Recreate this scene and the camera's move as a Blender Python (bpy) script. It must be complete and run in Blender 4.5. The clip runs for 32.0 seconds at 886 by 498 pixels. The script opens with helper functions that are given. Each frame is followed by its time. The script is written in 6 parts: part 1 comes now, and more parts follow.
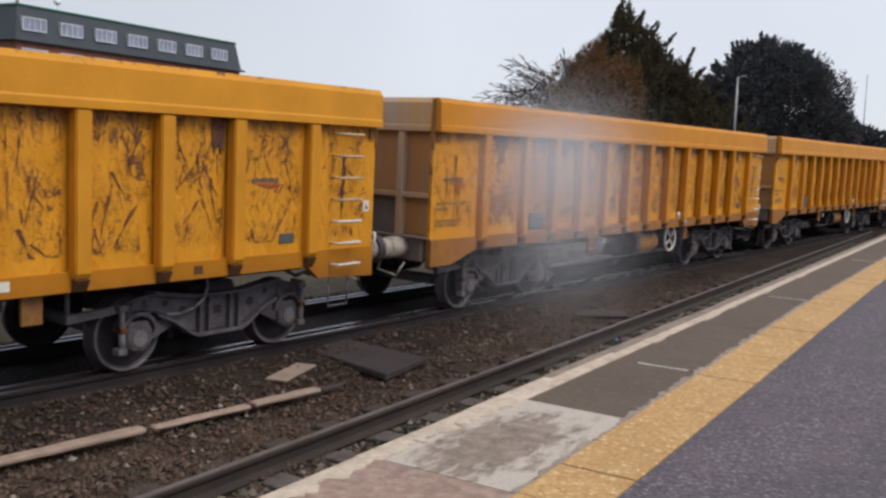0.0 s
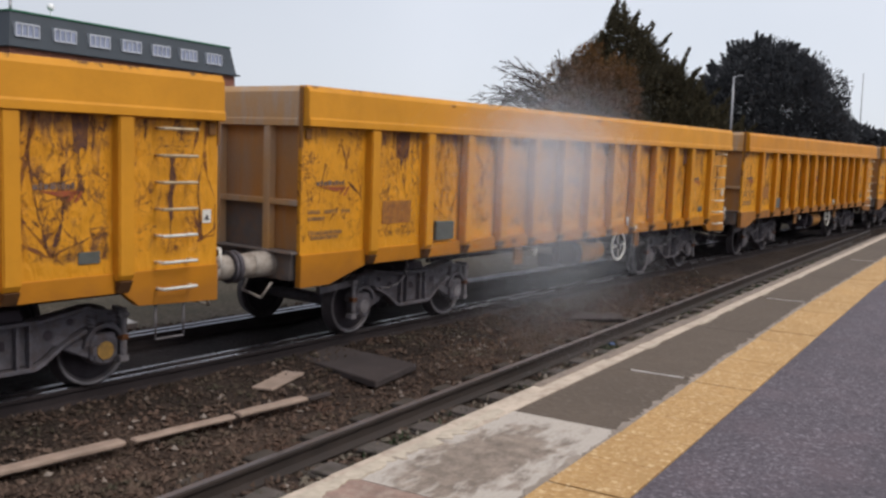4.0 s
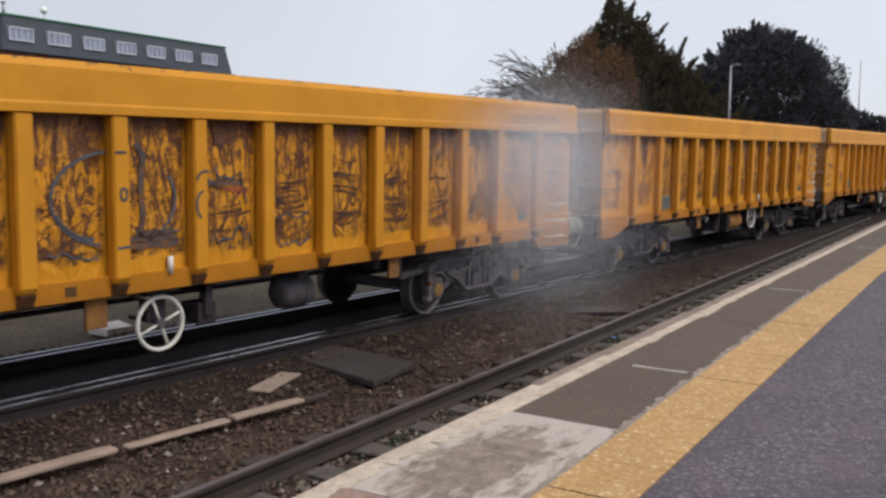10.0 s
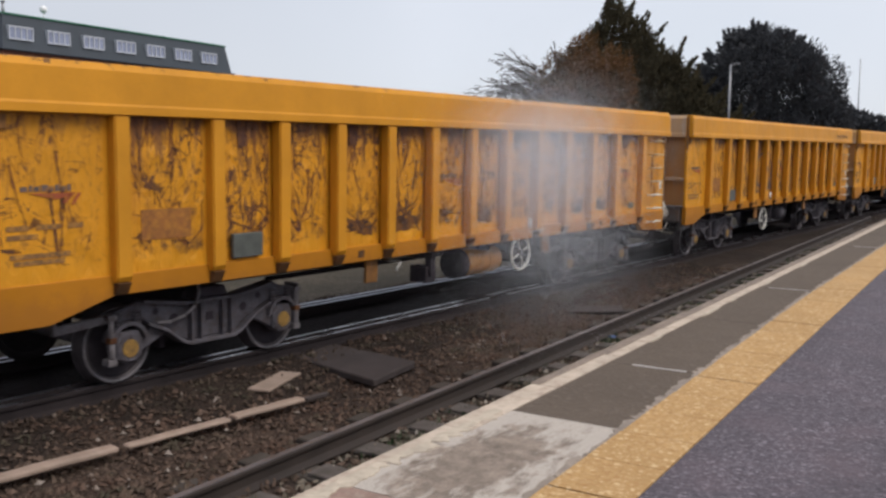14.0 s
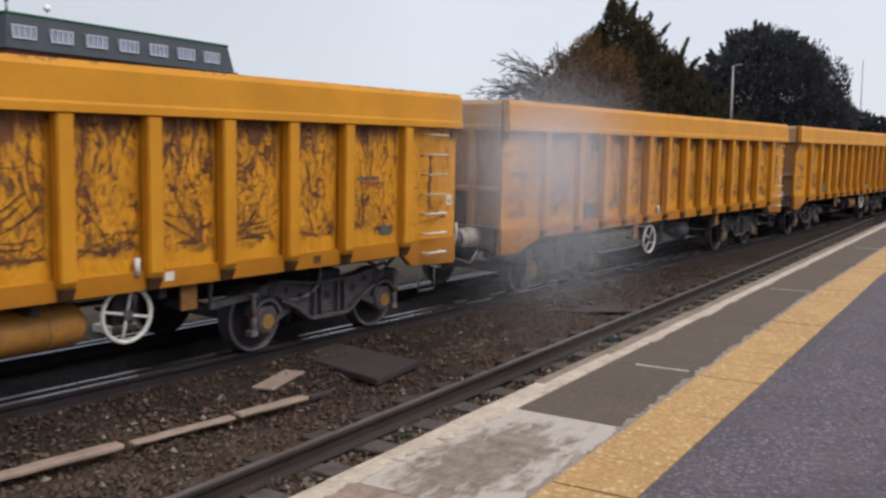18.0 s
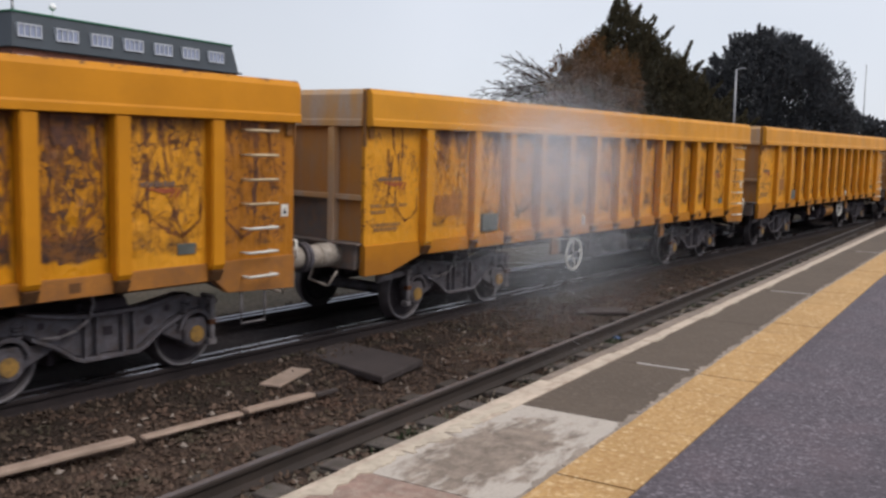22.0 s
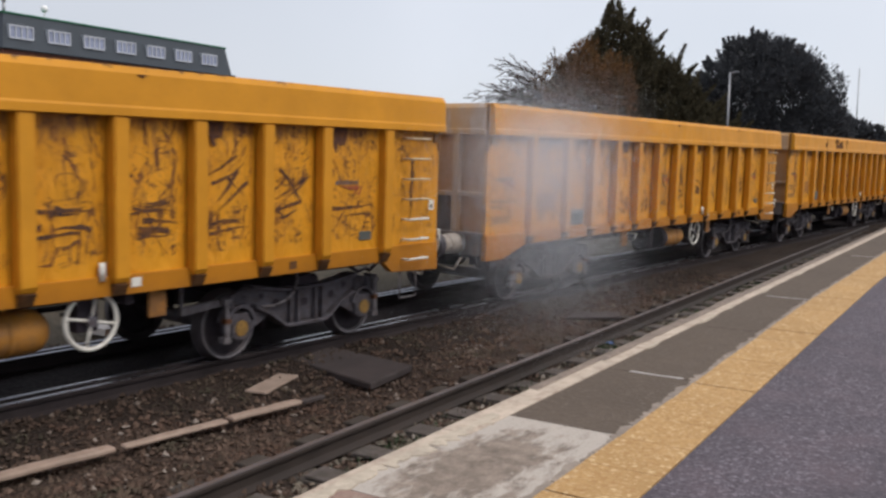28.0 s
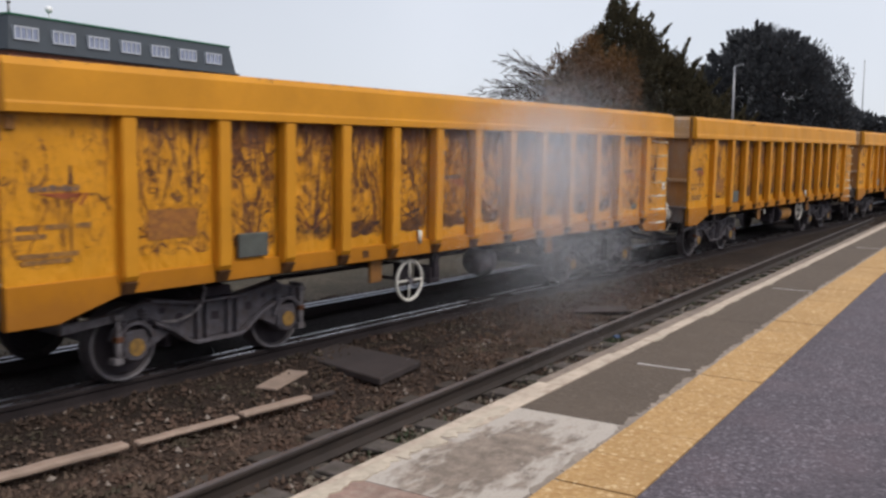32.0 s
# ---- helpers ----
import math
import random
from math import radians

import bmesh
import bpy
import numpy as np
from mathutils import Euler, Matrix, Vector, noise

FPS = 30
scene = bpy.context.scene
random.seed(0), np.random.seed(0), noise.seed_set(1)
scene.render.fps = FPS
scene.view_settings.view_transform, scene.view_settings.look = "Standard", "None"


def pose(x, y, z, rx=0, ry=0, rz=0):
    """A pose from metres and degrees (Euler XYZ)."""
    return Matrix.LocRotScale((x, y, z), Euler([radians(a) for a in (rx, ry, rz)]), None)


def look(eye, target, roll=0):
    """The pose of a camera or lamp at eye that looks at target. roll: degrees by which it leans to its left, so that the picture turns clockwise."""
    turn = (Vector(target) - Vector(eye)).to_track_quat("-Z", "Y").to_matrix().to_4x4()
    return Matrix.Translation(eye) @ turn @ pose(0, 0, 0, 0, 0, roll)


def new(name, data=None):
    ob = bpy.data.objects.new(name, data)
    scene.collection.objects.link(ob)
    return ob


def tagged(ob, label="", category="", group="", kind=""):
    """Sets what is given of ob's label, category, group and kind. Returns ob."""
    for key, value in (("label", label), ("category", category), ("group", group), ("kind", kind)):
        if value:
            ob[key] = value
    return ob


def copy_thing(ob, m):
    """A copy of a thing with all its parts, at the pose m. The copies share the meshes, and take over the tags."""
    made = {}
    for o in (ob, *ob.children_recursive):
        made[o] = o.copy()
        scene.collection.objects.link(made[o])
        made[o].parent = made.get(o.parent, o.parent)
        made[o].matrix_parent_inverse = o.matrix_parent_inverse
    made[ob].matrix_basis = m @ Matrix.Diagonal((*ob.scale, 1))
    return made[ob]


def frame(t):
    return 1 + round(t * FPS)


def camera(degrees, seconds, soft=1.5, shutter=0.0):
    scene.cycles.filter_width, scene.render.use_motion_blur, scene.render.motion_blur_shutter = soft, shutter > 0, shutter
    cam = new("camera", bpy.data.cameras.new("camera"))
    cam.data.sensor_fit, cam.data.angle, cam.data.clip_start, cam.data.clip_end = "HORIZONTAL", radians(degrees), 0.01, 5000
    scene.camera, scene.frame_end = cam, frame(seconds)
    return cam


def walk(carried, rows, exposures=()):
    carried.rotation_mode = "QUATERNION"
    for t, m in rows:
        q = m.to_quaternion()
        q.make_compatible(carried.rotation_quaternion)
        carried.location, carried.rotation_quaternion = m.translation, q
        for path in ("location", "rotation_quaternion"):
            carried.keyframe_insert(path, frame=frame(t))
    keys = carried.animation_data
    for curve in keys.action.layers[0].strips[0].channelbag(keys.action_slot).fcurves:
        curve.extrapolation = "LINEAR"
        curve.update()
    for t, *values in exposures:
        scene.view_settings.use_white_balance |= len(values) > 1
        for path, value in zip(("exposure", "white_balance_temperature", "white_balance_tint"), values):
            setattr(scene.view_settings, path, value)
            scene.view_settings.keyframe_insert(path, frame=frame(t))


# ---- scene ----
cam = camera(51.2, 32.0, soft=2.7, shutter=0.14)
PATH = [
    (0, (-0.583, -2.291, 1.276), (1.1, -1.231, 1.067), 2.1),
    (0.5, (-0.58, -2.281, 1.274), (1.105, -1.223, 1.065), 2.0),
    (1, (-0.528, -2.275, 1.273), (1.157, -1.217, 1.065), 1.8),
    (1.5, (-0.503, -2.27, 1.275), (1.182, -1.211, 1.068), 1.8),
    (2, (-0.425, -2.253, 1.267), (1.26, -1.195, 1.063), 1.6),
    (2.5, (-0.339, -2.238, 1.265), (1.346, -1.18, 1.064), 1.4),
    (3, (-0.328, -2.228, 1.263), (1.359, -1.173, 1.063), 1.4),
    (3.5, (-0.334, -2.234, 1.264), (1.352, -1.178, 1.063), 1.5),
    (5.5, (-0.404, -2.25, 1.267), (1.282, -1.194, 1.062), 1.7),
    (6, (-0.387, -2.246, 1.266), (1.299, -1.19, 1.061), 1.7),
    (6.5, (-0.406, -2.248, 1.268), (1.28, -1.192, 1.062), 1.7),
    (7, (-0.447, -2.256, 1.269), (1.239, -1.2, 1.063), 1.7),
    (7.5, (-0.519, -2.273, 1.273), (1.166, -1.215, 1.067), 1.9),
    (8, (-0.612, -2.303, 1.28), (1.07, -1.24, 1.074), 2.1),
    (8.5, (-0.492, -2.271, 1.273), (1.19, -1.209, 1.064), 1.6),
    (9, (-0.356, -2.236, 1.265), (1.327, -1.178, 1.054), 0.9),
    (9.5, (-0.271, -2.209, 1.258), (1.413, -1.15, 1.046), 0.7),
    (10, (-0.193, -2.188, 1.251), (1.492, -1.131, 1.039), 0.4),
    (10.5, (-0.15, -2.172, 1.251), (1.537, -1.118, 1.037), 0.3),
    (11, (-0.163, -2.163, 1.239), (1.527, -1.113, 1.03), 0.3),
    (11.5, (-0.276, -2.207, 1.262), (1.407, -1.149, 1.05), 0.8),
    (12, (-0.308, -2.223, 1.261), (1.374, -1.161, 1.05), 0.9),
    (12.5, (-0.216, -2.195, 1.258), (1.469, -1.138, 1.044), 0.6),
    (13, (-0.193, -2.181, 1.25), (1.494, -1.128, 1.038), 0.5),
    (13.5, (-0.17, -2.184, 1.255), (1.516, -1.129, 1.041), 0.3),
    (14, (-0.204, -2.191, 1.255), (1.481, -1.135, 1.041), 0.4),
    (14.5, (-0.271, -2.209, 1.259), (1.412, -1.15, 1.045), 0.6),
    (16.5, (-0.084, -2.166, 1.249), (1.601, -1.111, 1.034), -0.2),
    (17, (-0.228, -2.191, 1.257), (1.456, -1.133, 1.043), 0.5),
    (17.5, (-0.308, -2.221, 1.263), (1.372, -1.157, 1.05), 0.8),
    (18, (-0.254, -2.2, 1.258), (1.429, -1.141, 1.044), 0.6),
    (18.5, (-0.232, -2.195, 1.257), (1.452, -1.137, 1.043), 0.5),
    (19, (-0.228, -2.192, 1.257), (1.457, -1.136, 1.043), 0.4),
    (19.5, (-0.321, -2.228, 1.265), (1.36, -1.167, 1.052), 0.7),
    (20, (-0.314, -2.226, 1.261), (1.368, -1.164, 1.049), 0.7),
    (20.5, (-0.226, -2.195, 1.257), (1.457, -1.136, 1.044), 0.2),
    (21, (-0.186, -2.191, 1.254), (1.498, -1.133, 1.04), 0.1),
    (21.5, (-0.254, -2.204, 1.258), (1.43, -1.146, 1.044), 0.4),
    (22, (-0.389, -2.248, 1.268), (1.292, -1.185, 1.056), 1.0),
    (22.5, (-0.474, -2.266, 1.275), (1.206, -1.201, 1.063), 1.5),
    (23, (-0.501, -2.278, 1.27), (1.176, -1.209, 1.061), 1.6),
    (23.5, (-0.463, -2.27, 1.271), (1.214, -1.2, 1.059), 1.6),
    (24, (-0.39, -2.255, 1.267), (1.288, -1.187, 1.057), 1.1),
    (24.5, (-0.24, -2.191, 1.256), (1.446, -1.136, 1.044), 0.6),
    (25, (-0.179, -2.181, 1.253), (1.507, -1.125, 1.04), 0.5),
    (25.5, (-0.169, -2.182, 1.253), (1.517, -1.127, 1.042), 0.6),
    (27.5, (-0.191, -2.162, 1.233), (1.504, -1.118, 1.037), 0.8),
    (28, (-0.228, -2.193, 1.26), (1.46, -1.141, 1.055), 1.1),
    (28.5, (-0.309, -2.221, 1.261), (1.376, -1.163, 1.056), 1.5),
    (29, (-0.444, -2.256, 1.27), (1.24, -1.196, 1.066), 2.1),
    (29.5, (-0.426, -2.254, 1.27), (1.258, -1.197, 1.063), 1.9),
    (30, (-0.402, -2.248, 1.268), (1.283, -1.191, 1.059), 1.7),
    (30.5, (-0.511, -2.271, 1.275), (1.172, -1.21, 1.067), 2.0),
    (31, (-0.387, -2.243, 1.267), (1.297, -1.184, 1.058), 1.3),
    (31.5, (-0.296, -2.218, 1.263), (1.387, -1.159, 1.05), 0.7),
    (32, (-0.291, -2.215, 1.261), (1.39, -1.153, 1.048), 0.5),
]
walk(cam, [(t, look(e, g, r)) for t, e, g, r in PATH])

# ---------------------------------------------------------------- light
world = bpy.data.worlds.new("overcast_sky")
scene.world = world
world.use_nodes = True
wn, wl = world.node_tree.nodes, world.node_tree.links
wn.clear()
sky = wn.new("ShaderNodeTexSky")
sky.sky_type, sky.sun_disc = "NISHITA", False
sky.sun_elevation, sky.sun_rotation = radians(49), radians(171)
haze = wn.new("ShaderNodeRGB")
haze.outputs[0].default_value = (7.6, 7.95, 8.8, 1)
drift = wn.new("ShaderNodeTexNoise")
drift.inputs["Scale"].default_value, drift.inputs["Detail"].default_value = 2.2, 4
ramp = wn.new("ShaderNodeMapRange")
ramp.inputs["From Min"].default_value, ramp.inputs["From Max"].default_value = 0.3, 0.7
ramp.inputs["To Min"].default_value, ramp.inputs["To Max"].default_value = 0.78, 0.97
blend = wn.new("ShaderNodeMix")
blend.data_type = "RGBA"
bg = wn.new("ShaderNodeBackground")
bg.inputs["Strength"].default_value = 0.1
wout = wn.new("ShaderNodeOutputWorld")
wl.new(drift.outputs[0], ramp.inputs[0])
wl.new(ramp.outputs[0], blend.inputs[0])
wl.new(sky.outputs[0], blend.inputs[6])
wl.new(haze.outputs[0], blend.inputs[7])
# sky colour dimmed towards the left, imitating a lens's corner fall-off
side = wn.new("ShaderNodeVectorMath")
side.operation = "DOT_PRODUCT"
side.inputs[1].default_value = (0.45, 0.88, 0.1)
where = wn.new("ShaderNodeTexCoord")
wl.new(where.outputs["Generated"], side.inputs[0])
left_falloff = wn.new("ShaderNodeMapRange")
for k, q in zip(range(1, 5), (0.86, 1.0, 1.0, 0.84)):
    left_falloff.inputs[k].default_value = q
wl.new(side.outputs["Value"], left_falloff.inputs[0])
thick = wn.new("ShaderNodeMix")
thick.data_type, thick.blend_type = "RGBA", "MULTIPLY"
thick.inputs[0].default_value = 1.0
wl.new(blend.outputs[2], thick.inputs[6])
wl.new(left_falloff.outputs[0], thick.inputs[7])
wl.new(thick.outputs[2], bg.inputs[0])
wl.new(bg.outputs[0], wout.inputs[0])

sun = new("sun", bpy.data.lights.new("sun", "SUN"))
sun.data.energy, sun.data.angle, sun.data.color = 1.95, radians(30), (1.0, 0.94, 0.85)
sun.matrix_world = look((2.0, -12, 14), (0, 0, 0))
scene.view_settings.exposure = 0.07

# ---------------------------------------------------------------- materials


def nodes_of(name):
    m = bpy.data.materials.new(name)
    m.use_nodes = True
    nt = m.node_tree
    return m, nt.nodes, nt.links, nt.nodes["Principled BSDF"]


def mixed(n, l, fac, a, b):
    """A colour mix; fac, a and b are sockets or values."""
    x = n.new("ShaderNodeMix")
    x.data_type = "RGBA"
    for k, v in ((0, fac), (6, a), (7, b)):
        if isinstance(v, bpy.types.NodeSocket):
            l.new(v, x.inputs[k])
        else:
            x.inputs[k].default_value = v if k == 0 else (*v, 1)
    return x.outputs[2]


def ranged(n, l, v, a, b, c=0.0, d=1.0):
    x = n.new("ShaderNodeMapRange")
    for k, q in zip(range(1, 5), (a, b, c, d)):
        x.inputs[k].default_value = q
    l.new(v, x.inputs[0])
    return x.outputs[0]


def times(n, l, a, b):
    x = n.new("ShaderNodeMath")
    x.operation = "MULTIPLY"
    for k, v in ((0, a), (1, b)):
        if isinstance(v, bpy.types.NodeSocket):
            l.new(v, x.inputs[k])
        else:
            x.inputs[k].default_value = v
    return x.outputs[0]


def coords(n, l, scale=(1, 1, 1), shuffle=True, kind="Object"):
    """Object or generated coordinates, shifted at random from object to object."""
    tc = n.new("ShaderNodeTexCoord")
    mp = n.new("ShaderNodeMapping")
    mp.inputs["Scale"].default_value = scale
    src = tc.outputs[kind]
    if shuffle:
        oi = n.new("ShaderNodeObjectInfo")
        sc = n.new("ShaderNodeVectorMath")
        sc.operation = "MULTIPLY_ADD"
        sc.inputs[0].default_value = (1, 1, 1)
        l.new(oi.outputs["Random"], sc.inputs[0])
        sc.inputs[1].default_value = (37.0, 11.0, 23.0)
        l.new(src, sc.inputs[2])
        src = sc.outputs[0]
    l.new(src, mp.inputs[0])
    return mp.outputs[0]


def noise_tex(n, l, vec, scale, detail=4.0, rough=0.55, twist=0.0):
    x = n.new("ShaderNodeTexNoise")
    x.inputs["Scale"].default_value, x.inputs["Detail"].default_value = scale, detail
    x.inputs["Roughness"].default_value, x.inputs["Distortion"].default_value = rough, twist
    l.new(vec, x.inputs["Vector"])
    return x.outputs[0]


def bumped(n, l, p, height, strength, dist=0.01):
    b = n.new("ShaderNodeBump")
    b.inputs["Strength"].default_value, b.inputs["Distance"].default_value = strength, dist
    l.new(height, b.inputs["Height"])
    l.new(b.outputs[0], p.inputs["Normal"])


def plain(name, col, rough=0.6, metal=0.0, var=0.25, scale=6.0, grain=60.0, bump=0.15, dirt=None, dirt_amount=0.5, shine=0.5):
    """A material with blotches, fine grain and some dirt."""
    m, n, l, p = nodes_of(name)
    v = coords(n, l)
    big, fine = noise_tex(n, l, v, scale), noise_tex(n, l, v, grain, 3)
    lo, hi = [c * (1 - var) for c in col], [min(1, c * (1 + var)) for c in col]
    c = mixed(n, l, ranged(n, l, big, 0.3, 0.7), lo, hi)
    c = mixed(n, l, ranged(n, l, fine, 0.35, 0.7, 0, 0.5), c, lo)
    if dirt:
        c = mixed(n, l, ranged(n, l, noise_tex(n, l, v, scale * 2.3, 6, 0.65), 0.45, 0.7, 0, dirt_amount), c, dirt)
    l.new(c, p.inputs["Base Color"])
    p.inputs["Roughness"].default_value, p.inputs["Metallic"].default_value = rough, metal
    l.new(ranged(n, l, big, 0.2, 0.8, max(0.05, rough - 0.1), min(1, rough + 0.12)), p.inputs["Roughness"])
    p.inputs["Specular IOR Level"].default_value = shine
    bumped(n, l, p, fine, bump, 0.004)
    return m


YELLOW = (0.672, 0.289, 0.02)


def wagon_paint(name, wear, tone=YELLOW, sooty=0.0):
    """Yellow paint; the bulged part of a bay is scraped in branching lines, streaked and sooted. wear: 0 to 1."""
    m, n, l, p = nodes_of(name)
    v = coords(n, l)
    broad = noise_tex(n, l, v, 1.7, 5)
    fine = noise_tex(n, l, v, 45, 3)
    c = mixed(n, l, ranged(n, l, broad, 0.3, 0.7), [k * 0.84 for k in tone], [min(1, k * 1.05) for k in tone])
    c = mixed(n, l, ranged(n, l, noise_tex(n, l, v, 5.5, 6, 0.65), 0.5, 0.75, 0, 0.2), c, (0.42, 0.16, 0.012))
    c = mixed(n, l, ranged(n, l, fine, 0.45, 0.8, 0, 0.12), c, (0.3, 0.14, 0.03))
    streak = noise_tex(n, l, coords(n, l, (8.5, 8.5, 0.75)), 1.5, 6, 0.6, 0.5)
    if wear:
        tc = n.new("ShaderNodeTexCoord")
        sep = n.new("ShaderNodeSeparateXYZ")
        l.new(tc.outputs["Object"], sep.inputs[0])
        edge = n.new("ShaderNodeMath")
        edge.operation = "MULTIPLY_ADD"
        l.new(noise_tex(n, l, v, 6, 3), edge.inputs[0])
        edge.inputs[1].default_value = 0.16
        l.new(sep.outputs[2], edge.inputs[2])
        # the plate is beaten only between its unworn margins
        across = n.new("ShaderNodeSeparateXYZ")
        l.new(tc.outputs["Generated"], across.inputs[0])
        rim_x = n.new("ShaderNodeMath")
        rim_x.operation = "MULTIPLY_ADD"
        l.new(noise_tex(n, l, v, 9, 3), rim_x.inputs[0])
        rim_x.inputs[1].default_value = 0.1
        l.new(across.outputs[0], rim_x.inputs[2])
        zone = times(n, l, ranged(n, l, edge.outputs[0], 1.29, 1.34), ranged(n, l, rim_x.outputs[0], 0.95, 0.915))
        low = ranged(n, l, edge.outputs[0], 1.58, 1.4)
        high = ranged(n, l, edge.outputs[0], 1.85, 2.45)
        # brown wash and dark runs from the top
        area = noise_tex(n, l, v, 2.2, 4, 0.6)
        patch = noise_tex(n, l, coords(n, l, (1.9, 1.9, 0.6)), 3.4, 7, 0.66, 0.4)
        wash = times(n, l, ranged(n, l, patch, 0.6 - 0.14 * wear, 0.72 - 0.12 * wear), zone)
        c = mixed(n, l, times(n, l, wash, 0.14 + 0.16 * wear), c, (0.25, 0.088, 0.018))
        drip = n.new("ShaderNodeMath")
        drip.operation = "MULTIPLY_ADD"
        l.new(high, drip.inputs[0])
        drip.inputs[1].default_value = 0.16 + 0.08 * wear
        l.new(streak, drip.inputs[2])
        run = times(n, l, ranged(n, l, drip.outputs[0], 0.74 - 0.08 * wear, 0.79 - 0.07 * wear), ranged(n, l, area, 0.5 - 0.2 * wear, 0.62 - 0.18 * wear))
        run = times(n, l, run, zone)
        c = mixed(n, l, times(n, l, run, min(0.85, 0.5 + 0.3 * wear)), c, (0.12, 0.05, 0.034))
        # purple-brown grime under the top rail
        head = n.new("ShaderNodeMath")
        head.operation = "MULTIPLY_ADD"
        l.new(patch, head.inputs[0])
        head.inputs[1].default_value = 0.9
        l.new(sep.outputs[2], head.inputs[2])
        grime = times(n, l, ranged(n, l, head.outputs[0], 2.8 - 0.14 * wear, 2.92 - 0.12 * wear), ranged(n, l, rim_x.outputs[0], 0.99, 0.96))
        c = mixed(n, l, times(n, l, grime, min(0.85, 0.3 + 0.6 * wear)), c, (0.1, 0.046, 0.036))
        # flowing scrapes: upright above, slanting below
        for stretch, scale, twist, wide, tone2 in (((2.6, 1, 0.75), 1.9, 1.6, 0.042, (0.092, 0.04, 0.024)), ((1.0, 1, 1.35), 2.1, 2.2, 0.033, (0.078, 0.036, 0.022))):
            veins = noise_tex(n, l, coords(n, l, stretch), scale, 2.5, 0.55, twist)
            off = n.new("ShaderNodeMath")
            off.operation = "SUBTRACT"
            l.new(veins, off.inputs[0])
            off.inputs[1].default_value = 0.5
            mag = n.new("ShaderNodeMath")
            mag.operation = "ABSOLUTE"
            l.new(off.outputs[0], mag.inputs[0])
            thick = ranged(n, l, noise_tex(n, l, v, 3.7, 5, 0.7), 0.4, 0.66, -0.02, wide * (0.55 + 0.75 * wear))
            sub = n.new("ShaderNodeMath")
            sub.operation = "SUBTRACT"
            l.new(thick, sub.inputs[0])
            l.new(mag.outputs[0], sub.inputs[1])
            rim = times(n, l, ranged(n, l, sub.outputs[0], -0.03, 0.0), zone)
            line = times(n, l, ranged(n, l, sub.outputs[0], -0.006, 0.006), zone)
            c = mixed(n, l, times(n, l, rim, 0.2 + 0.15 * wear), c, (0.27, 0.085, 0.014))
            c = mixed(n, l, times(n, l, line, min(0.96, 0.7 + 0.25 * wear)), c, tone2)
        # close mottling where the load has beaten the plate from inside
        dots = noise_tex(n, l, coords(n, l, (1.0, 1, 0.4)), 17, 4, 0.62, 0.8)
        mottle = times(n, l, times(n, l, ranged(n, l, dots, 0.59 - 0.05 * wear, 0.63 - 0.05 * wear), zone), ranged(n, l, area, 0.3, 0.52))
        c = mixed(n, l, times(n, l, mottle, min(0.88, 0.2 + 0.66 * wear)), c, (0.09, 0.04, 0.027))
        # soot gathered along the foot of the bulge
        soot = times(n, l, times(n, l, ranged(n, l, noise_tex(n, l, coords(n, l, (1.6, 1, 2.4)), 2.4, 6, 0.7), 0.62 - 0.2 * wear - 0.2 * sooty, 0.8 - 0.16 * wear - 0.16 * sooty), low), zone)
        c = mixed(n, l, times(n, l, soot, min(0.95, 0.55 + 0.4 * wear)), c, (0.045, 0.028, 0.024))
        chips = times(n, l, ranged(n, l, noise_tex(n, l, coords(n, l, (1.4, 1, 0.7)), 15, 6, 0.75), 0.58 - 0.04 * wear, 0.64 - 0.04 * wear), zone)
        c = mixed(n, l, times(n, l, chips, 0.3 + 0.3 * wear), c, (0.1, 0.045, 0.022))
    else:
        c = mixed(n, l, ranged(n, l, noise_tex(n, l, v, 14, 5, 0.7), 0.7, 0.76, 0, 0.5), c, (0.16, 0.07, 0.02))
        # rust nibbling the crest of the top rail
        tc = n.new("ShaderNodeTexCoord")
        sep = n.new("ShaderNodeSeparateXYZ")
        l.new(tc.outputs["Object"], sep.inputs[0])
        crest = n.new("ShaderNodeMath")
        crest.operation = "MULTIPLY_ADD"
        l.new(noise_tex(n, l, coords(n, l, (1.3, 1, 1.3)), 6, 6, 0.75), crest.inputs[0])
        crest.inputs[1].default_value = 0.42
        l.new(sep.outputs[2], crest.inputs[2])
        c = mixed(n, l, ranged(n, l, crest.outputs[0], 3.045, 3.075, 0, 0.9), c, (0.1, 0.05, 0.022))
        foot = ranged(n, l, crest.outputs[0], 1.24, 1.08, 0, 0.55)
        c = mixed(n, l, foot, c, (0.28, 0.11, 0.02))
    l.new(c, p.inputs["Base Color"])
    l.new(ranged(n, l, streak, 0.3, 0.7, 0.36, 0.6), p.inputs["Roughness"])
    p.inputs["Specular IOR Level"].default_value = 0.2
    if wear:
        bumped(n, l, p, noise_tex(n, l, coords(n, l, (1.0, 1, 0.42)), 9, 3, 0.5, 0.6), 0.4 + 0.4 * wear, 0.07)
    else:
        bumped(n, l, p, broad, 0.35, 0.03)
    return m


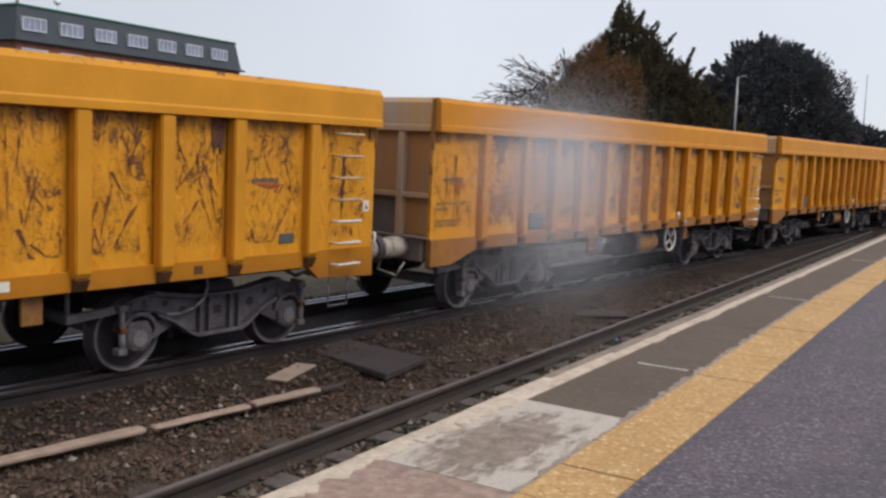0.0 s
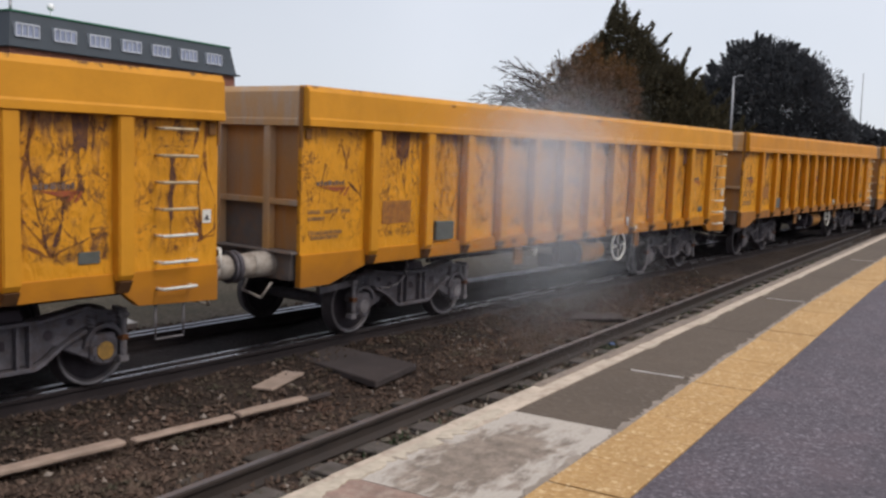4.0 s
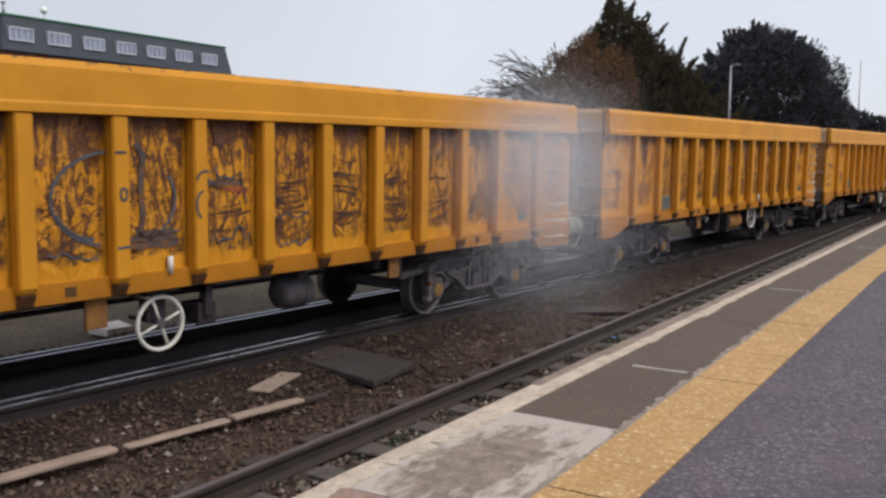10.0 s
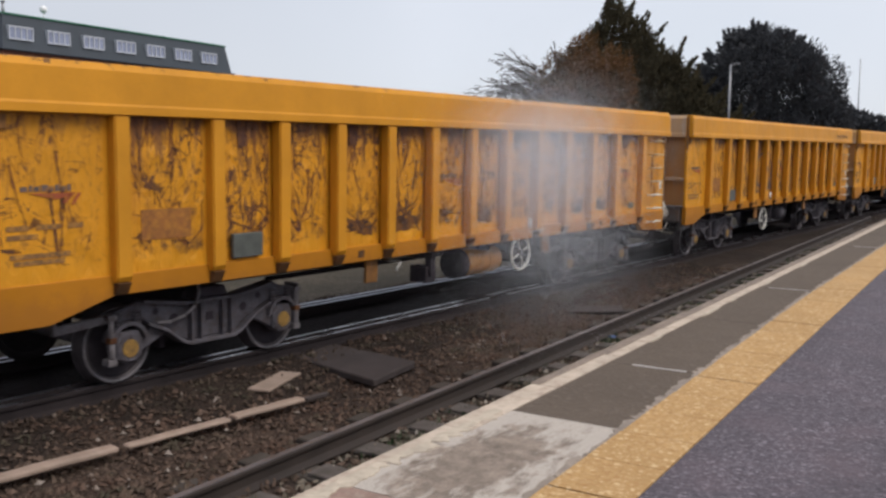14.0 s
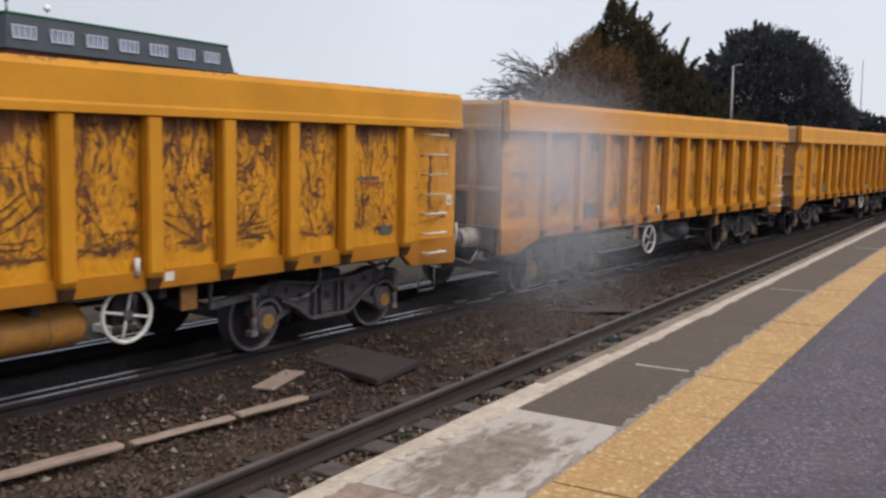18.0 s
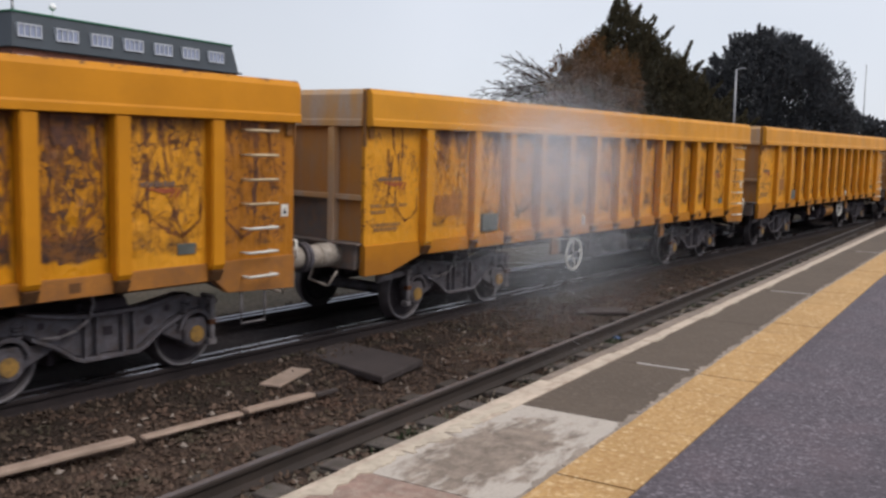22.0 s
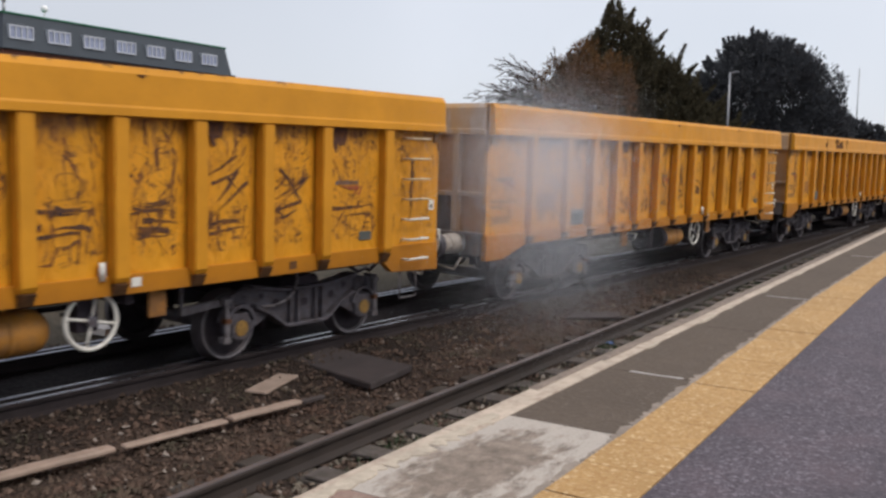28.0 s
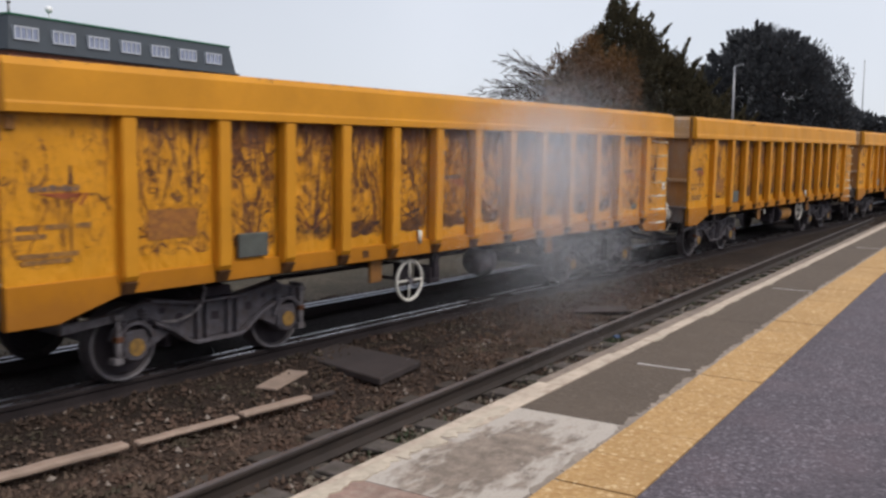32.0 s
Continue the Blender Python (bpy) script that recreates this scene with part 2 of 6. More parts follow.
def strewn(name, cols, scale, rough=0.9, bump=0.6):
    """Ground of many small pieces."""
    m, n, l, p = nodes_of(name)
    v = coords(n, l, shuffle=False)
    vor = n.new("ShaderNodeTexVoronoi")
    vor.inputs["Scale"].default_value = scale
    l.new(v, vor.inputs["Vector"])
    sep = n.new("ShaderNodeSeparateColor")
    l.new(vor.outputs["Color"], sep.inputs[0])
    c = mixed(n, l, sep.outputs[0], cols[0], cols[1])
    c = mixed(n, l, ranged(n, l, noise_tex(n, l, v, 0.8, 6, 0.6), 0.4, 0.65), c, cols[2])
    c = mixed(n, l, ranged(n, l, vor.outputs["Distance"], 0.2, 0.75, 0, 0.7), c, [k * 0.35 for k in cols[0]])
    l.new(c, p.inputs["Base Color"])
    p.inputs["Roughness"].default_value = rough
    p.inputs["Specular IOR Level"].default_value = 0.2
    bumped(n, l, p, vor.outputs["Distance"], bump, 0.04)
    return m


def smeared(name):
    """Brown-grey concrete with white cement smeared over its far corner."""
    m, n, l, p = nodes_of(name)
    v = coords(n, l, shuffle=False)
    fine = noise_tex(n, l, v, 90, 4, 0.7)
    c = mixed(n, l, ranged(n, l, noise_tex(n, l, v, 9, 8, 0.75), 0.36, 0.64), (0.13, 0.1, 0.078), (0.32, 0.25, 0.2))
    tc = n.new("ShaderNodeTexCoord")
    mp = n.new("ShaderNodeMapping")
    mp.inputs["Location"].default_value = (-2.95 / 0.62, 0.4 / 0.27, 0)
    mp.inputs["Scale"].default_value = (1 / 0.62, 1 / 0.27, 0)
    l.new(tc.outputs["Object"], mp.inputs[0])
    far = n.new("ShaderNodeVectorMath")
    far.operation = "LENGTH"
    l.new(mp.outputs[0], far.inputs[0])
    wash = noise_tex(n, l, coords(n, l, (1.5, 4.2, 1), False), 3.4, 9, 0.72, 0.3)
    add = n.new("ShaderNodeMath")
    add.operation = "MULTIPLY_ADD"
    l.new(wash, add.inputs[0])
    add.inputs[1].default_value = 2.7
    l.new(far.outputs["Value"], add.inputs[2])
    c = mixed(n, l, ranged(n, l, add.outputs[0], 2.02, 2.4, 0, 0.8), c, (0.5, 0.44, 0.385))
    c = mixed(n, l, ranged(n, l, fine, 0.5, 0.8, 0, 0.5), c, (0.12, 0.1, 0.09))
    l.new(c, p.inputs["Base Color"])
    p.inputs["Roughness"].default_value = 0.9
    bumped(n, l, p, fine, 0.5, 0.004)
    return m


def speckled(name, base, light, dark, scale, loose=0.3, trodden=None):
    """Coarse aggregate: pale and dark chips in a coloured ground."""
    m, n, l, p = nodes_of(name)
    v = coords(n, l, shuffle=False)
    big = noise_tex(n, l, v, 1.1, 5, 0.6)
    c = mixed(n, l, ranged(n, l, big, 0.35, 0.7), [k * 0.82 for k in base], [k * 1.12 for k in base])
    c = mixed(n, l, ranged(n, l, noise_tex(n, l, v, 7, 6, 0.7), 0.42, 0.66, 0, 0.35), c, [k * 0.6 for k in base])
    for sc, share in ((scale, loose), (scale * 0.55, loose * 0.6)):
        vor = n.new("ShaderNodeTexVoronoi")
        vor.inputs["Scale"].default_value = sc
        l.new(v, vor.inputs["Vector"])
        sep = n.new("ShaderNodeSeparateColor")
        l.new(vor.outputs["Color"], sep.inputs[0])
        c = mixed(n, l, ranged(n, l, sep.outputs[0], 1 - share, 1 - share * 0.4, 0, 0.95), c, light)
        c = mixed(n, l, ranged(n, l, sep.outputs[1], 1 - share, 1 - share * 0.4, 0, 0.95), c, dark)
        c = mixed(n, l, ranged(n, l, vor.outputs["Distance"], 0.35, 0.8, 0, 0.5), c, dark)
    if trodden:
        # long damp bands where feet have packed the surface, and blotches of another tint
        band = noise_tex(n, l, coords(n, l, (0.12, 1.0, 1.0), shuffle=False), 2.6, 4, 0.55)
        c = mixed(n, l, ranged(n, l, band, 0.44, 0.6, 0, 0.42), c, [k * 0.5 for k in base])
        c = mixed(n, l, ranged(n, l, noise_tex(n, l, v, 2.3, 5, 0.65), 0.48, 0.7, 0, 0.4), c, trodden)
    l.new(c, p.inputs["Base Color"])
    p.inputs["Roughness"].default_value = 0.9
    p.inputs["Specular IOR Level"].default_value = 0.3
    bumped(n, l, p, vor.outputs["Distance"], 0.5, 0.006)
    return m


def streaky(name, a, b, c3, rough=0.75, much=0.85):
    """Paint with dust and rust run down in upright streaks."""
    m, n, l, p = nodes_of(name)
    v = coords(n, l)
    run = noise_tex(n, l, coords(n, l, (3.2, 3.2, 0.5)), 1.6, 7, 0.68, 0.3)
    c = mixed(n, l, ranged(n, l, noise_tex(n, l, v, 1.6, 4), 0.35, 0.65), a, b)
    c = mixed(n, l, ranged(n, l, run, 0.46, 0.62, 0, much), c, c3)
    c = mixed(n, l, ranged(n, l, noise_tex(n, l, v, 40, 3), 0.5, 0.8, 0, 0.3), c, [k * 0.5 for k in a])
    l.new(c, p.inputs["Base Color"])
    p.inputs["Roughness"].default_value = rough
    bumped(n, l, p, run, 0.2, 0.01)
    return m


def scraped(name, dark=(0.078, 0.036, 0.029), light=(0.2, 0.074, 0.028), keep=0.36):
    """Bare metal along a scrape: each stroke has its own tone, broken up where paint still sticks."""
    m, n, l, p = nodes_of(name)
    geo = n.new("ShaderNodeNewGeometry")
    v = coords(n, l)
    c = mixed(n, l, ranged(n, l, geo.outputs["Random Per Island"], 0.15, 0.9), dark, light)
    c = mixed(n, l, ranged(n, l, noise_tex(n, l, v, 9, 5, 0.65), 0.42, 0.62, 0, 0.6), c, (0.26, 0.1, 0.016))
    l.new(c, p.inputs["Base Color"])
    p.inputs["Roughness"].default_value = 0.75
    p.inputs["Specular IOR Level"].default_value = 0.2
    gap = noise_tex(n, l, coords(n, l, (1.5, 1, 0.8)), 22, 4, 0.7)
    l.new(ranged(n, l, gap, keep, keep + 0.14), p.inputs["Alpha"])
    return m


M = {}
M["top"] = wagon_paint("yellow_rail_paint", 0.0, (0.612, 0.263, 0.02))
M["worn_light"] = wagon_paint("yellow_paint_scuffed", 0.4)
M["worn_end"] = wagon_paint("yellow_end_bay_paint", 0.2)
M["sill"] = wagon_paint("yellow_sill_paint", 0.0, (0.44, 0.17, 0.012))
M["worn_mid"] = wagon_paint("yellow_paint_scraped", 0.72)
M["worn_heavy"] = wagon_paint("yellow_paint_heavily_scraped", 0.95)
M["worn_soot"] = wagon_paint("yellow_paint_scraped_and_sooted", 0.95, (0.58, 0.238, 0.009), 1.0)
M["top_dull"] = wagon_paint("dull_yellow_rail_paint", 0.0, (0.56, 0.22, 0.009))
M["worn_brown"] = wagon_paint("browned_end_bay_paint", 0.6, (0.4, 0.15, 0.014))
M["sill_dull"] = plain("grimy_brown_sill", (0.31, 0.118, 0.016), 0.7, 0, 0.3, 3, 40, 0.2, (0.16, 0.07, 0.03), 0.6)
M["scrape"] = scraped("dark_scraped_metal")
M["scuff"] = scraped("black_scuff", (0.045, 0.027, 0.026), (0.09, 0.045, 0.03), 0.32)
M["end_frame"] = streaky("dusty_tan_end_frame", (0.54, 0.29, 0.1), (0.46, 0.3, 0.18), (0.43, 0.33, 0.26))
M["rung"] = plain("grimy_rung_paint", (0.54, 0.41, 0.26), 0.65, 0, 0.3, 9, 60, 0.1, (0.16, 0.09, 0.05), 0.5)
M["end"] = streaky("grimy_end_paint", (0.47, 0.205, 0.045), (0.35, 0.19, 0.09), (0.33, 0.235, 0.18), 0.75, 0.45)
M["end_low"] = plain("dusty_grey_end", (0.15, 0.125, 0.115), 0.85, 0, 0.25, 3, 40, 0.3, (0.26, 0.13, 0.06), 0.5)
M["steel"] = plain("oily_bogie_steel", (0.105, 0.097, 0.112), 0.7, 0.1, 0.4, 6, 50, 0.5, (0.07, 0.048, 0.042), 0.75, shine=0.22)
M["link"] = plain("dust_coated_linkage", (0.17, 0.155, 0.165), 0.75, 0, 0.3, 7, 60, 0.3, (0.08, 0.06, 0.055), 0.6, shine=0.2)
M["black"] = plain("black_underframe", (0.044, 0.036, 0.043), 0.85, 0, 0.3, 5, 40, 0.3, shine=0.12)
M["wheel"] = plain("dusty_wheel_steel", (0.052, 0.044, 0.05), 0.7, 0.1, 0.3, 8, 60, 0.2, shine=0.12)
M["rim"] = plain("bright_rim_steel", (0.2, 0.185, 0.2), 0.5, 0.3, 0.3, 8, 60, 0.2)
M["tread"] = plain("dark_tyre_steel", (0.085, 0.074, 0.08), 0.5, 0.35, 0.3, 8, 60, 0.2, shine=0.2)
M["spray"] = plain("dark_blue_spray", (0.075, 0.075, 0.09), 0.6, 0, 0.3, 9, 60, 0.1)
M["smudge"] = scraped("smeared_slate_paint", (0.055, 0.05, 0.06), (0.09, 0.07, 0.07), 0.3)
M["rust"] = plain("brown_rust", (0.1, 0.042, 0.022), 0.85, 0, 0.4, 7, 40, 0.4, (0.2, 0.08, 0.02), 0.5, shine=0.2)
M["scab"] = plain("dark_rust_scab", (0.1, 0.048, 0.036), 0.8, 0, 0.4, 9, 40, 0.5, (0.24, 0.095, 0.02), 0.75, shine=0.2)
M["gusset"] = plain("dirty_brown_gusset", (0.12, 0.055, 0.022), 0.8, 0, 0.35, 7, 50, 0.3, (0.05, 0.03, 0.02), 0.6, shine=0.2)
M["tank"] = plain("dusty_ochre_tank", (0.4, 0.17, 0.025), 0.65, 0, 0.25, 4, 40, 0.2, (0.16, 0.1, 0.06), 0.7)
M["bracket"] = plain("rusty_yellow_bracket", (0.24, 0.1, 0.02), 0.75, 0, 0.3, 7, 50, 0.3, (0.09, 0.05, 0.03), 0.6)
M["cap"] = plain("ochre_axle_cap", (0.3, 0.165, 0.035), 0.6, 0, 0.3, 9, 60, 0.2, (0.1, 0.06, 0.03), 0.8)
M["buffer"] = plain("pale_buffer_paint", (0.37, 0.32, 0.28), 0.6, 0, 0.2, 8, 50, 0.2, (0.12, 0.09, 0.07), 0.6)
M["white"] = plain("white_paint", (0.68, 0.65, 0.6), 0.5, 0, 0.1, 12, 70, 0.1, (0.3, 0.24, 0.16), 0.3)
M["plate"] = plain("grey_plate", (0.1, 0.105, 0.095), 0.55, 0.2, 0.25, 9, 60, 0.1)
M["brown"] = plain("brown_patch_paint", (0.26, 0.095, 0.02), 0.65, 0, 0.3, 8, 60, 0.2, YELLOW, 0.4)
M["ink"] = plain("faded_lettering", (0.2, 0.095, 0.03), 0.65, 0, 0.3, 12, 60, 0.1, YELLOW, 0.7)
M["grey_ink"] = plain("slate_lettering", (0.12, 0.085, 0.075), 0.65, 0, 0.3, 12, 60, 0.1, (0.28, 0.11, 0.02), 0.8)
M["red"] = plain("red_emblem", (0.3, 0.06, 0.02), 0.6, 0, 0.3, 12, 60, 0.1, (0.3, 0.11, 0.012), 0.9)
M["rail_side"] = plain("rusty_rail", (0.04, 0.029, 0.025), 0.8, 0.1, 0.3, 4, 50, 0.3)
# near-black sides for the running line's rails
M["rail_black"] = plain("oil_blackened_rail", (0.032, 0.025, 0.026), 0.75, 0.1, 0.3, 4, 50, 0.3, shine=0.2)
M["rail_head"] = plain("polished_rail_head", (0.34, 0.34, 0.39), 0.35, 0.9, 0.15, 3, 30, 0.05)
# darker copy of the polished head, standing in for the train's shade
M["rail_dim"] = plain("grimy_rail_head", (0.25, 0.24, 0.27), 0.27, 0.85, 0.35, 2, 30, 0.1)
M["rail_dull"] = plain("dull_rail_head", (0.22, 0.205, 0.215), 0.4, 0.6, 0.2, 3, 30, 0.1)
M["sleeper"] = plain("weathered_sleeper", (0.07, 0.058, 0.05), 0.9, 0, 0.3, 5, 40, 0.5, shine=0.2)
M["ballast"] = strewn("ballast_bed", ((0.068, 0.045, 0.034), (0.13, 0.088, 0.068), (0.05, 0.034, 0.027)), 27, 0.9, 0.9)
# ballast tone with the shade under the train painted in
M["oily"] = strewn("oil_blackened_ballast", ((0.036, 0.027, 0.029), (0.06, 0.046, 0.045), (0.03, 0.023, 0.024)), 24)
# shoulder ballast, darkened in colour for the shade beside the train
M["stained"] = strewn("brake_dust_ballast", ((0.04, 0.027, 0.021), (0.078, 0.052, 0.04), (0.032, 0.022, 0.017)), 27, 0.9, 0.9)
# colour of the sleeper tops added over the platform line's sleepers
M["packing"] = plain("weathered_timber_packing", (0.11, 0.092, 0.085), 0.9, 0, 0.35, 5, 40, 0.5, (0.06, 0.055, 0.04), 0.6, shine=0.2)
# sleepers coloured near-black for the shade under the train
M["shaded_sleeper"] = plain("oil_blackened_sleeper", (0.034, 0.028, 0.027), 0.85, 0, 0.3, 5, 40, 0.5, shine=0.15)
M["timber"] = plain("pale_weathered_timber", (0.34, 0.25, 0.2), 0.85, 0, 0.2, 5, 60, 0.3, (0.22, 0.16, 0.12), 0.5)
M["board"] = plain("dark_wet_board", (0.068, 0.054, 0.052), 0.85, 0, 0.25, 5, 50, 0.4, shine=0.25)
M["asphalt"] = speckled("platform_asphalt", (0.136, 0.115, 0.134), (0.21, 0.18, 0.205), (0.066, 0.054, 0.064), 100, 0.32, (0.15, 0.11, 0.125))
M["flag"] = speckled("dark_platform_flag", (0.12, 0.09, 0.068), (0.135, 0.104, 0.082), (0.1, 0.075, 0.057), 80, 0.14)
M["bare"] = smeared("patched_concrete")
M["pink"] = plain("pinkish_worn_concrete", (0.28, 0.185, 0.15), 0.9, 0, 0.3, 9, 55, 0.6, (0.42, 0.34, 0.28), 0.6, shine=0.3)
M["cement"] = plain("pale_cement", (0.5, 0.46, 0.43), 0.9, 0, 0.2, 8, 60, 0.4)
M["cement_cream"] = plain("cream_cement", (0.5, 0.42, 0.33), 0.9, 0, 0.2, 8, 60, 0.4, (0.3, 0.24, 0.19), 0.6)
M["bed"] = plain("grey_bedding", (0.27, 0.22, 0.18), 0.9, 0, 0.35, 9, 60, 0.5)
M["coping"] = plain("whitened_coping", (0.52, 0.425, 0.34), 0.85, 0, 0.2, 6, 60, 0.5, (0.3, 0.215, 0.165), 0.75, shine=0.3)
M["tactile"] = speckled("ochre_tactile_paving", (0.52, 0.32, 0.135), (0.6, 0.415, 0.22), (0.38, 0.215, 0.085), 78, 0.24)
M["nosing"] = plain("dirty_worn_nosing", (0.19, 0.145, 0.115), 0.9, 0, 0.3, 7, 60, 0.5, (0.36, 0.28, 0.22), 0.6)
M["grout"] = plain("dark_joint", (0.06, 0.05, 0.045), 0.9, shine=0.2)
M["wall"] = plain("platform_brickwork", (0.14, 0.09, 0.07), 0.9, 0, 0.3, 4, 30, 0.6)
M["brick"] = plain("red_brickwork", (0.23, 0.09, 0.06), 0.9, 0, 0.25, 2, 12, 0.5, (0.13, 0.06, 0.05), 0.5)
M["green"] = plain("slate_green_roof_cladding", (0.046, 0.056, 0.07), 0.6, 0, 0.2, 0.7, 8, 0.2)
M["edge_green"] = plain("green_roof_trim", (0.015, 0.12, 0.06), 0.5, 0, 0.2, 2, 20, 0.1)
M["pane"] = plain("pale_window_pane", (0.27, 0.3, 0.42), 0.15, 0, 0.25, 0.8, 10, 0.0)
M["frame"] = plain("white_window_frame", (0.5, 0.52, 0.58), 0.5, 0, 0.1, 3, 30, 0.05)
M["vent"] = plain("white_vent_enamel", (0.85, 0.85, 0.85), 0.4, 0, 0.05, 3, 30, 0.05)
M["grass"] = strewn("rough_grass", ((0.075, 0.06, 0.042), (0.12, 0.095, 0.068), (0.055, 0.047, 0.03)), 14)
M["bark"] = plain("dark_bark", (0.07, 0.05, 0.038), 0.9, 0, 0.3, 5, 30, 0.6, shine=0.1)
M["twig"] = plain("bare_twig_bark", (0.04, 0.024, 0.015), 0.9, 0, 0.3, 5, 30, 0.4, shine=0.1)
M["pole"] = plain("galvanised_pole", (0.34, 0.34, 0.36), 0.45, 0.5, 0.15, 3, 30, 0.1)
M["blue"] = plain("blue_sign_enamel", (0.06, 0.28, 0.75), 0.4, 0, 0.1, 3, 30, 0.05)
M["wrapper"] = plain("dull_blue_wrapper", (0.06, 0.12, 0.3), 0.5, 0, 0.3, 9, 60, 0.2)
M["cabinet"] = plain("grey_cabinet_paint", (0.16, 0.165, 0.18), 0.55, 0.1, 0.2, 3, 40, 0.1)
# pale colour of the added flecks that imitate a smudged lens
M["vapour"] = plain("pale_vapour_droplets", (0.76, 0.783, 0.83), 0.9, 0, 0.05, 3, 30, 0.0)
M["fence"] = plain("dull_fence_steel", (0.16, 0.16, 0.16), 0.6, 0.3, 0.2, 4, 30, 0.2)


def foliage(name, a, b):
    m, n, l, p = nodes_of(name)
    geo = n.new("ShaderNodeNewGeometry")
    c = mixed(n, l, geo.outputs["Random Per Island"], a, b)
    l.new(c, p.inputs["Base Color"])
    p.inputs["Roughness"].default_value = 1.0
    p.inputs["Specular IOR Level"].default_value = 0.0
    return m


M["conifer"] = foliage("dark_conifer_sprays", (0.052, 0.048, 0.032), (0.1, 0.083, 0.052))
M["yew"] = foliage("dark_yew_sprays", (0.066, 0.068, 0.074), (0.088, 0.09, 0.098))
M["withered"] = foliage("withered_brown_leaves", (0.11, 0.058, 0.026), (0.185, 0.1, 0.045))
M["weed"] = foliage("weed_blades", (0.03, 0.055, 0.03), (0.06, 0.085, 0.045))
M["hedge"] = foliage("hedge_sprays", (0.04, 0.044, 0.036), (0.07, 0.072, 0.055))

# ---------------------------------------------------------------- building helpers


def box(bm, x0, x1, y0, y1, z0, z1, m=None):
    vs = [bm.verts.new((x, y, z)) for x in (x0, x1) for y in (y0, y1) for z in (z0, z1)]
    if m is not None:
        for v in vs:
            v.co = m @ v.co
    for f in ((0, 1, 3, 2), (4, 6, 7, 5), (0, 4, 5, 1), (2, 3, 7, 6), (0, 2, 6, 4), (1, 5, 7, 3)):
        bm.faces.new([vs[i] for i in f])
    return vs


def prism(bm, outline, axis, a, b):
    """Extrude a 2D outline along an axis from a to b. For x: outline is (y, z); y: (x, z); z: (x, y)."""
    def put(p, k):
        return {"x": (k, p[0], p[1]), "y": (p[0], k, p[1]), "z": (p[0], p[1], k)}[axis]
    lo = [bm.verts.new(put(p, a)) for p in outline]
    hi = [bm.verts.new(put(p, b)) for p in outline]
    bm.faces.new(lo)
    bm.faces.new(hi[::-1])
    for i in range(len(outline)):
        j = (i + 1) % len(outline)
        bm.faces.new((lo[i], hi[i], hi[j], lo[j]))


def tube(bm, a, b, r, seg=12, r2=None, caps=True):
    a, b = Vector(a), Vector(b)
    w = (b - a).normalized()
    u = w.orthogonal().normalized()
    v = w.cross(u)
    r2 = r if r2 is None else r2
    rings = []
    for c, q in ((a, r), (b, r2)):
        rings.append([bm.verts.new(c + (u * math.cos(k) + v * math.sin(k)) * q) for k in (2 * math.pi * i / seg for i in range(seg))])
    for i in range(seg):
        j = (i + 1) % seg
        bm.faces.new((rings[0][i], rings[0][j], rings[1][j], rings[1][i])).smooth = True
    if caps:
        bm.faces.new(rings[0][::-1])
        bm.faces.new(rings[1])


def ring(bm, centre, r, t, seg=32, tseg=8):
    """A torus that stands in the xz plane."""
    vs = []
    for i in range(seg):
        a = 2 * math.pi * i / seg
        vs.append([bm.verts.new((centre[0] + math.cos(a) * (r + t * math.cos(k)), centre[1] + t * math.sin(k), centre[2] + math.sin(a) * (r + t * math.cos(k))))
                   for k in (2 * math.pi * j / tseg for j in range(tseg))])
    for i in range(seg):
        for j in range(tseg):
            bm.faces.new((vs[i][j], vs[(i + 1) % seg][j], vs[(i + 1) % seg][(j + 1) % tseg], vs[i][(j + 1) % tseg])).smooth = True


def turned(bm, profile, seg=28):
    """Turn a closed profile of (radius, y) about the y axis."""
    rows = [[bm.verts.new((r * math.cos(a), y, r * math.sin(a))) for a in (2 * math.pi * i / seg for i in range(seg))] for r, y in profile]
    for p, q in zip(rows, rows[1:] + rows[:1]):
        for i in range(seg):
            j = (i + 1) % seg
            bm.faces.new((p[i], p[j], q[j], q[i])).smooth = True
    bmesh.ops.recalc_face_normals(bm, faces=bm.faces)


def mesh_of(name, bm, material, bevel=0.0, segs=1):
    bmesh.ops.recalc_face_normals(bm, faces=bm.faces)
    if bevel:
        bmesh.ops.bevel(bm, geom=[e for e in bm.edges if len(e.link_faces) == 2 and e.calc_face_angle(0) > 0.6], offset=bevel, segments=segs, affect="EDGES", clamp_overlap=True)
    me = bpy.data.meshes.new(name)
    bm.to_mesh(me)
    bm.free()
    me.materials.append(material)
    return me


def part(name, bm, material, parent=None, label="", bevel=0.0, at=None):
    """Link a bmesh (or a mesh) as one object under a thing."""
    me = bm if isinstance(bm, bpy.types.Mesh) else mesh_of(name, bm, material, bevel)
    ob = new(name, me)
    ob.parent = parent
    if at is not None:
        ob.matrix_basis = at
    if label:
        ob["label"] = label
    return ob


def boxed(name, dims, material, parent=None, label="", bevel=0.006, at=None):
    bm = bmesh.new()
    box(bm, *dims)
    return part(name, bm, material, parent, label, bevel, at)


def empty(name):
    e = new(name)
    e.empty_display_size = 0.3
    return e


# ---------------------------------------------------------------- the line
RAIL = -0.898          # height of the rail heads; the platform is at 0
TURN = radians(-4.5)   # the running line draws in towards the platform
Y0 = 5.875             # its centre line abreast of the origin
BEND, RADIUS = 37.0, 510.0
CANT = 0.69


